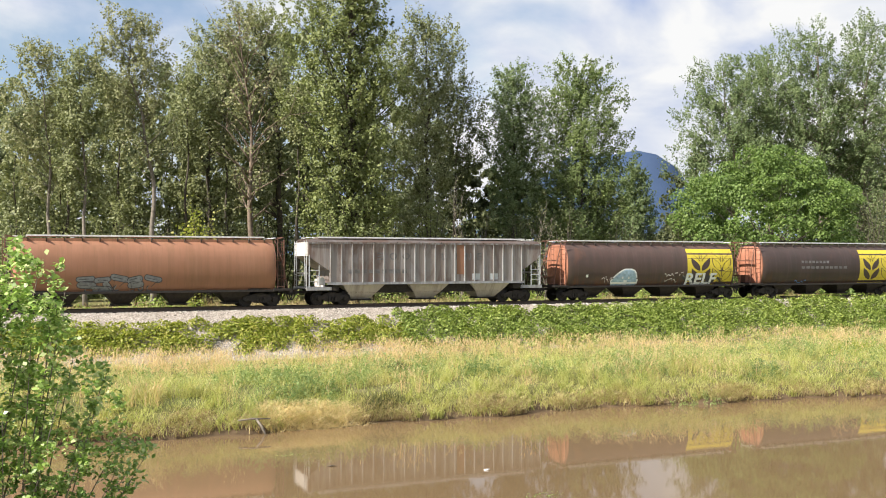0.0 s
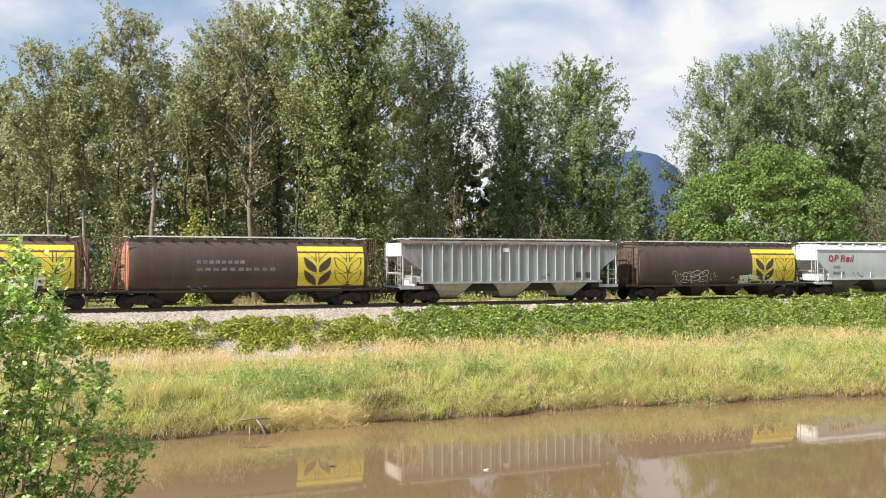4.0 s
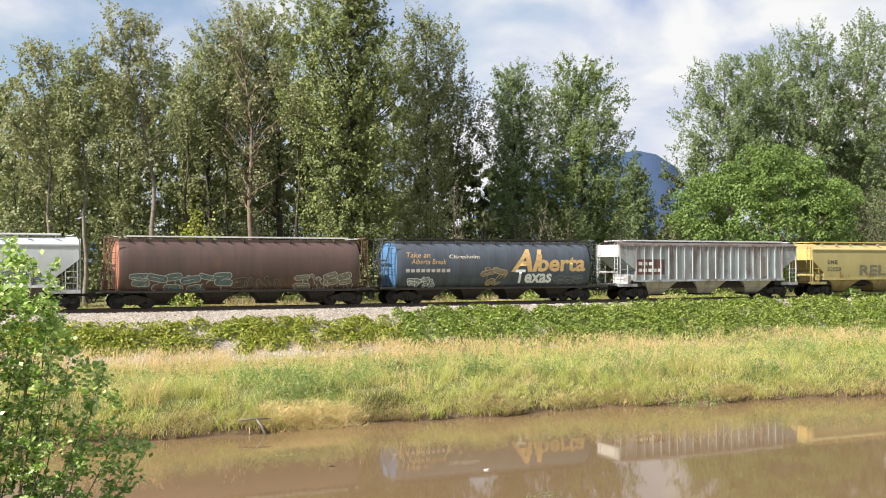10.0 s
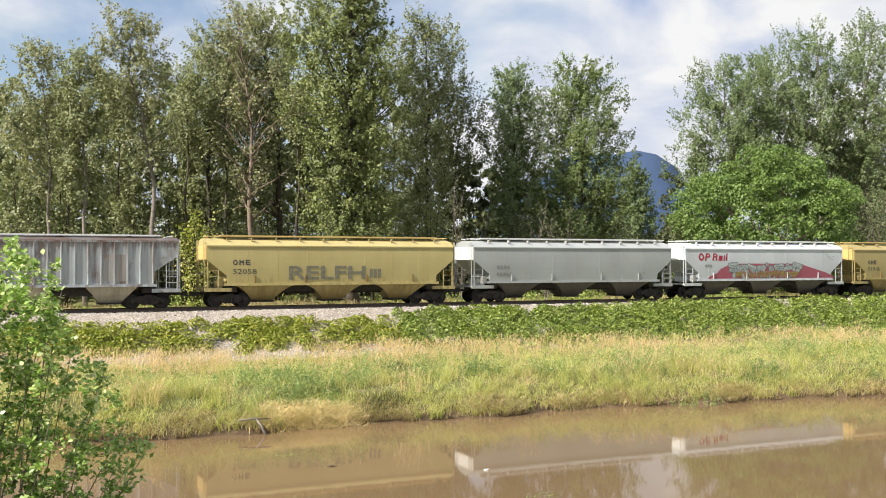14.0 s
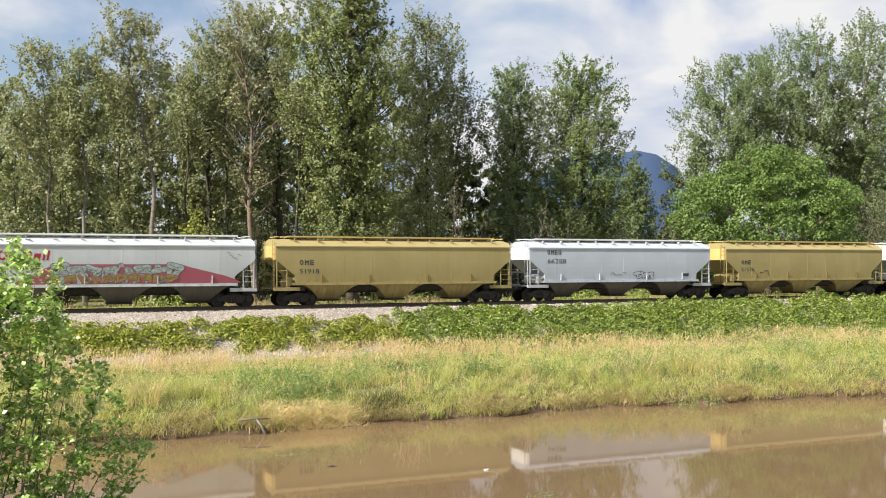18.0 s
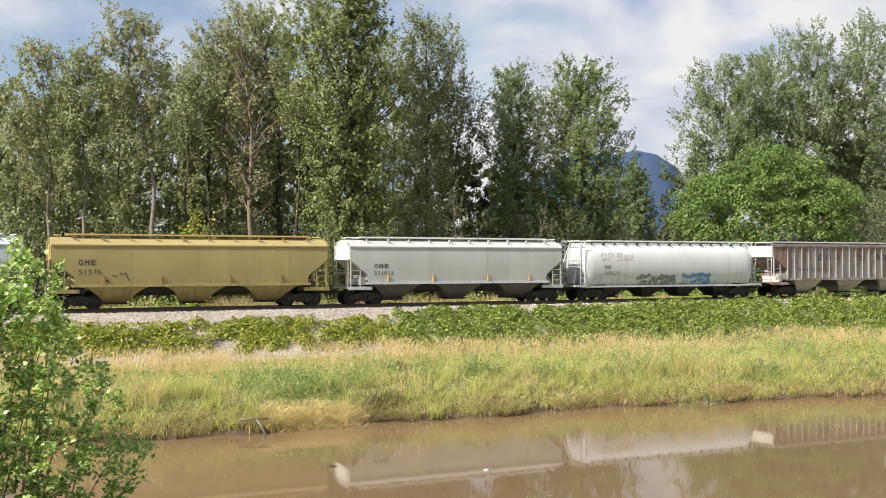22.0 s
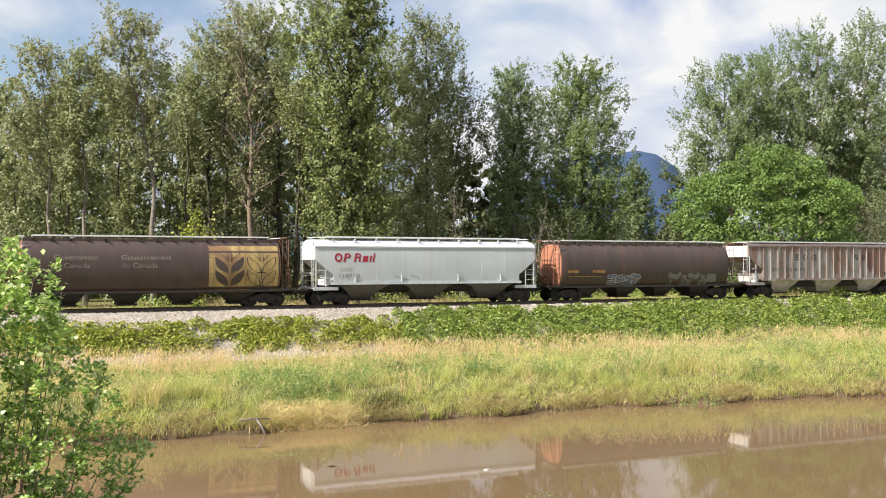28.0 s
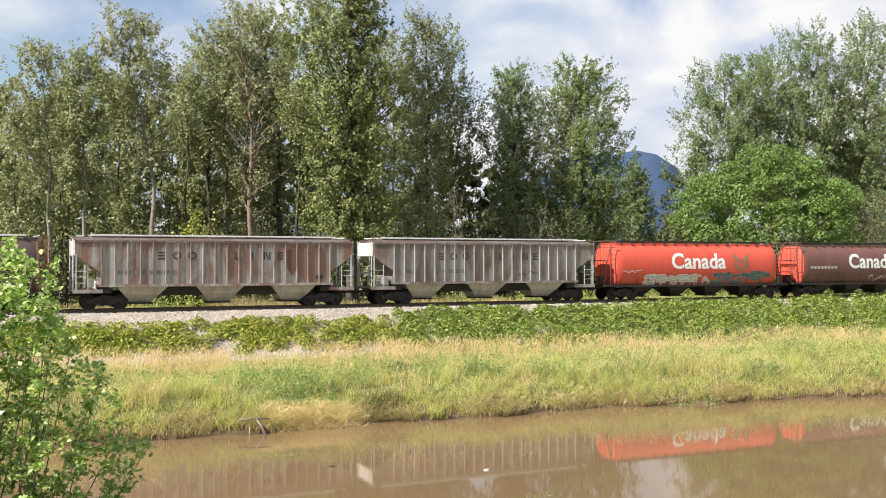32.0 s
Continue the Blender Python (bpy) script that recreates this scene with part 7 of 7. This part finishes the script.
    tag_painting(c, -0.8, 2.4, 1.10, 1.88, P_BROWN_DARK, C_OLIVE, cyl_side, 16, "brown sprayed graffiti", 3)
    tag_painting(c, 3.2, 7.2, 1.08, 2.1, C_OLIVE, C_GHOST, cyl_side, 17, "pale outlined sprayed graffiti", 4)
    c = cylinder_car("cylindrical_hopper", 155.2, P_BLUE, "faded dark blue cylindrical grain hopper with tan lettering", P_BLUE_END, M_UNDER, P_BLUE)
    words(c, "Al", 1.05, 2.22, 1.5, C_TAN, cyl_side, "large tan swept first letters", 2.05, slant=0.35, bold=0.03)
    words(c, "berta", 3.2, 2.22, 1.15, C_TAN, cyl_side, "large tan provincial name", 3.95, slant=0.1, bold=0.03)
    words(c, "Texas", 1.35, 1.4, 0.9, M_WHITE, cyl_side, "white sprayed word", 3.0, "graffiti", 0.03, 0.05, 0.03)
    words(c, "Take an", -7.0, 3.15, 0.36, C_TAN, cyl_side, "tan script slogan", 1.8, "slogan", slant=0.2)
    words(c, "Alberta Break", -6.6, 2.7, 0.36, C_TAN, cyl_side, "tan script slogan", 2.6, "slogan", slant=0.2)
    words(c, "Claresholm", -3.75, 3.1, 0.26, C_CREAM, cyl_side, "cream painted town name", 2.3, "town_name")
    bars(c, -7.0, -3.6, 2.15, 2.38, C_GHOST, cyl_side, "", 9, "car_number")
    tag_painting(c, -6.8, -4.9, 1.15, 1.78, C_SLATE, M_WHITE, cyl_side, 18, "white outlined graffiti", 4)
    tag_painting(c, -1.2, 0.6, 1.25, 2.38, C_OLIVE, C_TAN, cyl_side, 19, "tan sprayed figure", 2)
    tag_painting(c, 4.6, 7.0, 1.25, 1.88, P_BLUE, C_SLATE, cyl_side, 20, "dark sprayed graffiti", 3)
    c = hopper_car("ribbed_hopper", 174.05, P_BLUE_GREY, "pale blue-grey ribbed grain hopper with rust streaks", "ribbed", P_BAY_GREY, frame_mat=P_WHITE, end_mat=P_END_WHITE)
    put("brown_patch", patchwork([slab(-7.05, -4.5, 1.9, 3.05)], flat_side, 0.008), P_MAROON, c, "dark brown painted patch")
    bars(c, -6.9, -5.5, 2.6, 2.85, M_WHITE, flat_side, "", 3, "reporting_mark")
    bars(c, -6.9, -4.7, 2.1, 2.35, M_WHITE, flat_side, "", 5, "car_number")
    put("rust_patch", patchwork([slab(4.2, 5.6, 1.7, 3.3)], flat_side, 0.008), P_RUSTED, c, "rust-brown patch")
    c = hopper_car("smooth_hopper", 192.8, P_YELLOW, "yellow smooth-sided grain hopper with grey sprayed letters", "smooth", P_YELLOW_DULL, P_YELLOW_END, tab_mat=C_TAB, end_mat=P_YELLOW_END, half=8.42, half_len=9.2)
    mark_and_number(c, -6.8, 2.66, "52058", C_CHARCOAL, smooth_side, 1.5)
    words(c, "RELFH", -3.2, 1.75, 0.85, C_OLIVE, smooth_side, "grey sprayed graffiti letters", 5.2, "graffiti", 0.02, 0.0, 0.02)
    bars(c, 2.3, 3.2, 1.8, 2.4, C_OLIVE, smooth_side, "grey sprayed strokes", 3, "graffiti")
    c = hopper_car("smooth_hopper", 211.2, P_PALE_GREY, "pale grey smooth-sided grain hopper", "smooth", P_BAY_DARK, M_GALV, end_mat=M_WHITE, half=8.4, half_len=9.1)
    bars(c, -6.6, -5.5, 2.35, 2.6, C_GREY, smooth_side, "", 4, "reporting_mark")
    bars(c, -6.6, -5.3, 1.85, 2.1, C_GREY, smooth_side, "", 5, "car_number")
    scrawl(c, 5.4, 5.9, 1.7, 2.2, C_GREY, smooth_side, 21, "grey sprayed scrawl", 4)
    c = hopper_car("smooth_hopper", 229.05, P_WHITE, "white smooth-sided grain hopper with a maroon graffiti band", "smooth", P_BAY_DARK, M_WHITE, end_mat=M_WHITE, half=8.08, half_len=8.95)
    red_name(c, -6.9, 2.95, smooth_side)
    bars(c, -6.2, -5.5, 2.45, 2.65, C_GREY, smooth_side, "", 3, "reporting_mark")
    put("graffiti_band", patchwork([[(-6.0, 7.3, 1.54), (-5.7, 6.9, 1.75), (-5.0, 6.2, 2.0), (-4.7, 5.0, 2.3), (-4.1, 4.0, 2.55), (-3.5, 3.5, 2.72)]], smooth_side, 0.010), P_MAROON_BAND, c, "maroon sprayed background band")
    tag_painting(c, -3.9, 3.6, 1.62, 2.75, C_STEEL, C_TEAL, smooth_side, 22, "pale sprayed graffiti with teal outlines", 8)
    tag_painting(c, -3.2, 3.3, 1.6, 2.1, C_MUSTARD, P_MAROON_BAND, smooth_side, 45, "olive-yellow sprayed graffiti", 9, 0.014)
    scrawl(c, 6.3, 7.2, 3.0, 3.5, C_GREY, smooth_side, 23, "grey scrawl", 8, 0.02)
    c = hopper_car("smooth_hopper", 246.95, P_YELLOW_DULL, "mustard yellow smooth-sided grain hopper with dark number", "smooth", P_YELLOW_DULL, P_YELLOW_END, tab_mat=C_TAB, end_mat=P_YELLOW_END, half=8.45, half_len=9.1)
    mark_and_number(c, -6.9, 2.66, "51918", C_CHARCOAL, smooth_side, 1.3)
    c = hopper_car("smooth_hopper", 265.0, P_WHITE_COOL, "clean bluish-white smooth-sided grain hopper with black number", "smooth", P_BAY_DARK, M_WHITE, end_mat=M_WHITE, half=8.02, half_len=8.9)
    mark_and_number(c, -6.55, 3.36, "66288", C_CHARCOAL, smooth_side, 1.55, 4, 0.62, 0.36)
    tag_painting(c, 1.0, 2.7, 1.6, 2.15, P_WHITE_COOL, C_CHARCOAL, smooth_side, 24, "black outlined graffiti", 3)
    scrawl(c, -1.2, 0.2, 1.85, 2.1, C_GREY, smooth_side, 25, "grey scrawl")
    put("stencil_patch", patchwork([slab(5.4, 6.0, 1.75, 1.98)], smooth_side), C_CHARCOAL, c, "black stencilled patch")
    c = hopper_car("smooth_hopper", 283.05, P_YELLOW_DULL, "mustard yellow smooth-sided grain hopper with dark number", "smooth", P_YELLOW_DULL, P_YELLOW_END, tab_mat=C_TAB, end_mat=P_YELLOW_END, half=8.4, half_len=9.1)
    mark_and_number(c, -6.9, 2.66, "51576", C_CHARCOAL, smooth_side, 1.3)
    scrawl(c, -5.5, -4.0, 1.65, 2.2, C_CHARCOAL, smooth_side, 26, "black sprayed scrawl", 10)
    c = hopper_car("smooth_hopper", 301.1, P_WHITE_WARM, "light grey smooth-sided grain hopper with dark number", "smooth", P_BAY_DARK, M_WHITE, end_mat=M_WHITE, half=8.08, half_len=8.95, sill_mat=P_WHITE, tab_mat=C_GOLD)
    mark_and_number(c, -6.4, 2.45, "521013", C_CHARCOAL, smooth_side, 1.4, gap=0.45, h=0.28)
    c = cylinder_car("cylindrical_hopper", 319.05, P_TANK_WHITE, "white cylindrical hopper with ghost lettering and blue graffiti", P_WHITE, M_WHITE, P_WHITE, 9.0, P_WHITE)
    red_name(c, -6.6, 2.95, cyl_side, C_GHOST, "nearly faded railway name", 1.05)
    bars(c, -6.2, -5.6, 2.35, 2.6, C_GREY, cyl_side, "", 2, "reporting_mark")
    words(c, "388627", -6.2, 1.9, 0.26, C_GREY, cyl_side, "small grey car number", 1.3)
    tag_painting(c, -3.3, 0.4, 1.15, 1.88, C_GREY, C_SLATE, cyl_side, 27, "dull grey sprayed graffiti", 4)
    tag_painting(c, 0.9, 3.6, 1.13, 1.98, C_BLUE, C_SKY, cyl_side, 28, "blue sprayed graffiti", 4)
    c = hopper_car("ribbed_hopper", 337.6, P_RUSTED, "rust-stained grey ribbed grain hopper with white ends", "ribbed", P_BAY_GREY, frame_mat=P_WHITE, end_mat=P_END_WHITE, rib_paint=P_GREY)
    spaced_name(c, flat_side, C_CHARCOAL, "dark widely spaced railway name")
    bars(c, -6.0, -2.6, 2.15, 2.35, C_FADED, flat_side, "", 8, "car_number")
    c = cylinder_car("cylindrical_hopper", 356.1, P_BROWN_DARK, "dark brown cylindrical grain hopper with a faded gold wheat panel", P_END_ORANGE)
    wheat_panel(c, 3.1, 7.5, P_WHEAT_OLD, P_BROWN_DARK, cyl_side, "rust-stained faded gold wheat panel")
    words(c, "Government", -5.9, 2.98, 0.30, C_DIM, cyl_side, "faded lettering", 2.5)
    words(c, "of Canada", -5.9, 2.50, 0.30, C_DIM, cyl_side, "faded lettering", 2.0)
    words(c, "Gouvernement", -2.1, 2.98, 0.30, C_DIM, cyl_side, "faded lettering", 2.9)
    words(c, "du Canada", -2.1, 2.50, 0.30, C_DIM, cyl_side, "faded lettering", 2.1)
    c = hopper_car("smooth_hopper", 374.2, P_WHITE, "white smooth-sided grain hopper with slanting red name", "smooth", P_BAY_DARK, M_WHITE, end_mat=M_WHITE, half=8.15, half_len=9.0)
    red_name(c, -6.9, 2.85, smooth_side)
    bars(c, -6.5, -5.6, 2.3, 2.5, C_GHOST, smooth_side, "", 3, "reporting_mark")
    words(c, "118330", -6.5, 1.82, 0.26, C_GREY, smooth_side, "small grey car number", 1.4)
    scrawl(c, -2.7, -0.8, 1.6, 2.0, C_GREY, smooth_side, 29, "thin grey scrawl", 9, 0.02)
    c = cylinder_car("cylindrical_hopper", 392.2, P_BROWN_DARK, "dark brown cylindrical grain hopper with blue and olive graffiti", P_END_ORANGE)
    tag_painting(c, -3.6, -0.8, 1.15, 1.93, C_INDIGO, C_GHOST, cyl_side, 30, "dull blue sprayed graffiti", 4)
    tag_painting(c, 1.9, 6.4, 1.15, 1.98, C_OLIVE, C_SLATE, cyl_side, 31, "faded olive graffiti", 5)
    put("yellow_stripe", patchwork([slab(-7.1, -6.2, 2.05, 2.25), slab(-5.0, -3.9, 2.05, 2.25), slab(-7.0, -4.2, 1.75, 1.82)], cyl_side), C_STRIPE, c, "faded yellow stripes")
    c = hopper_car("ribbed_hopper", 410.5, P_RUSTED, "heavily rusted grey ribbed grain hopper with dark lettering", "ribbed", P_BAY_GREY, frame_mat=P_WHITE, end_mat=P_END_WHITE, rib_paint=P_GREY_BROWN)
    spaced_name(c, flat_side, C_CHARCOAL, "dark widely spaced railway name")
    bars(c, -6.2, -2.6, 2.1, 2.35, C_FADED, flat_side, "", 8, "car_number")
    put("wheat_emblem", patchwork([[(4.5, 4.6, 2.0), (4.25, 4.8, 2.4), (4.2, 4.85, 3.0), (4.25, 4.8, 3.65)]], flat_side), P_MAROON, c, "rust-brown wheat emblem")
    put("stencil_patch", patchwork([slab(6.1, 6.6, 1.75, 2.0)], flat_side), C_CHARCOAL, c, "black stencilled patch")
    c = hopper_car("ribbed_hopper", 429.2, P_GREY_BROWN, "grey-brown ribbed grain hopper with white-painted end", "ribbed", P_BAY_GREY, frame_mat=P_WHITE, end_mat=P_END_WHITE, rib_paint=P_GREY)
    spaced_name(c, flat_side, C_CHARCOAL, "worn widely spaced railway name")
    bars(c, -6.2, -1.6, 2.1, 2.35, C_FADED, flat_side, "", 9, "car_number")
    scrawl(c, 2.2, 4.4, 1.85, 2.2, C_CHARCOAL, flat_side, 32, "black sprayed scrawl", 9)
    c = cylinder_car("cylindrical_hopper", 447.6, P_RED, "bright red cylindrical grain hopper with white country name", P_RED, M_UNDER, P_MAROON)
    words(c, "Canada", -2.75, 2.36, 1.15, M_WHITE, cyl_side, "large white country name", 5.2, bold=0.025)
    put("leaf_emblem", patchwork([wheat_leaf(4.0, z, s, 0.85) for s in (-1, 1) for z in (2.1, 2.72)], cyl_side), P_ORANGE_BROWN, c, "faded tan leaf emblem")
    put("wheat_lines", patchwork([[(5.2 + 0.45 * k, 5.26 + 0.45 * k, 2.2), (5.35 + 0.5 * k, 5.41 + 0.5 * k, 3.4)] for k in range(4)], cyl_side), P_ORANGE_BROWN, c, "faded tan wheat lines")
    tag_painting(c, -5.2, 0.9, 1.10, 1.88, C_GHOST, M_WHITE, cyl_side, 33, "white sprayed graffiti", 6)
    tag_painting(c, 1.2, 6.9, 1.10, 2.03, C_TEAL, C_SLATE, cyl_side, 34, "teal sprayed graffiti", 6)
    scrawl(c, -7.2, -5.4, 1.95, 2.28, C_GHOST, cyl_side, 35, "white scrawl")
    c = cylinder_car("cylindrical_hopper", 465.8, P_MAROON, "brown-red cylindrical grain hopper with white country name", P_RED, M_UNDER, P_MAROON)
    words(c, "Canada", -2.75, 2.36, 1.15, M_WHITE, cyl_side, "large white country name", 5.2, bold=0.025)
    bars(c, -7.0, -4.0, 2.3, 2.5, C_GHOST, cyl_side, "", 8, "car_number")
    scrawl(c, -0.5, 1.5, 1.25, 1.78, C_GHOST, cyl_side, 36, "pale scrawl")


build_ground()
build_ridge()
build_track()
build_train()
build_trees()
build_brambles()
build_bank_details()
build_near_bush()
build_far_wood()
build_grass()

# distance that the train has run, in metres, by time
RUN = [(0.0, 0.0), (0.5, 6.09), (1.0, 12.22), (1.5, 18.35), (2.0, 24.46), (2.5, 30.58), (3.0, 36.68), (3.5, 42.79), (5.5, 67.08), (6.0, 73.22), (6.5, 79.41),
       (7.0, 85.59), (7.5, 91.78), (8.0, 97.95), (8.5, 104.12), (9.0, 110.25), (9.5, 116.36), (10.0, 122.48), (10.5, 128.62), (11.0, 134.78), (11.5, 140.94),
       (12.0, 147.12), (12.5, 153.30), (13.0, 159.51), (13.5, 165.73), (14.0, 171.96), (14.5, 178.20), (16.5, 203.08), (17.0, 209.27), (17.5, 215.48), (18.0, 221.70),
       (18.5, 227.80), (19.0, 233.75), (19.5, 239.93), (20.0, 246.18), (20.5, 252.43), (21.0, 258.73), (21.5, 265.00), (22.0, 271.24), (22.5, 277.50), (23.0, 283.74),
       (23.5, 290.00), (24.0, 296.30), (24.5, 302.60), (25.0, 308.88), (25.5, 315.15), (27.5, 340.38), (28.0, 346.65), (28.5, 352.95), (29.0, 359.26), (29.5, 365.57),
       (30.0, 371.88), (30.5, 378.19), (31.0, 384.51), (31.5, 390.84), (32.0, 397.18)]


def motions():
    """The train rolls past, its wheels turn with it, and the near bush sways a little."""
    for car, centre in CARS:
        walk(car, [(t, pose(centre - s, TRACK_Y, RAIL_Z)) for t, s in RUN])
    for bush, x, y, z in SWAYING:
        rows = []
        for k in range(54):
            t = min(32.0, k * 0.6 + (0.2 if k == 53 else 0.0))
            rows.append((t, pose(x, y, z, 0.25 * math.sin(t * 1.3) + 0.12 * math.sin(t * 3.1), 0.3 * math.sin(t * 1.7 + 0.6) + 0.14 * math.sin(t * 4.3), 0.4 * math.sin(t * 0.9))))
        walk(bush, rows)
    times = [k / FPS for k in range(32 * FPS + 1)]
    run = np.interp(times, [t for t, _ in RUN], [s for _, s in RUN])
    keyed = {}
    for wheel, dx in WHEELSETS:
        if dx not in keyed:
            walk(wheel, [(t, pose(dx, 0, WHEEL_R, 0, -math.degrees(s / WHEEL_R) % 360, 0)) for t, s in zip(times, run)])
            keyed[dx] = wheel
        else:
            source = keyed[dx].animation_data
            wheel.rotation_mode = "QUATERNION"
            wheel.animation_data_create()
            wheel.animation_data.action = source.action
            wheel.animation_data.action_slot = source.action_slot


motions()
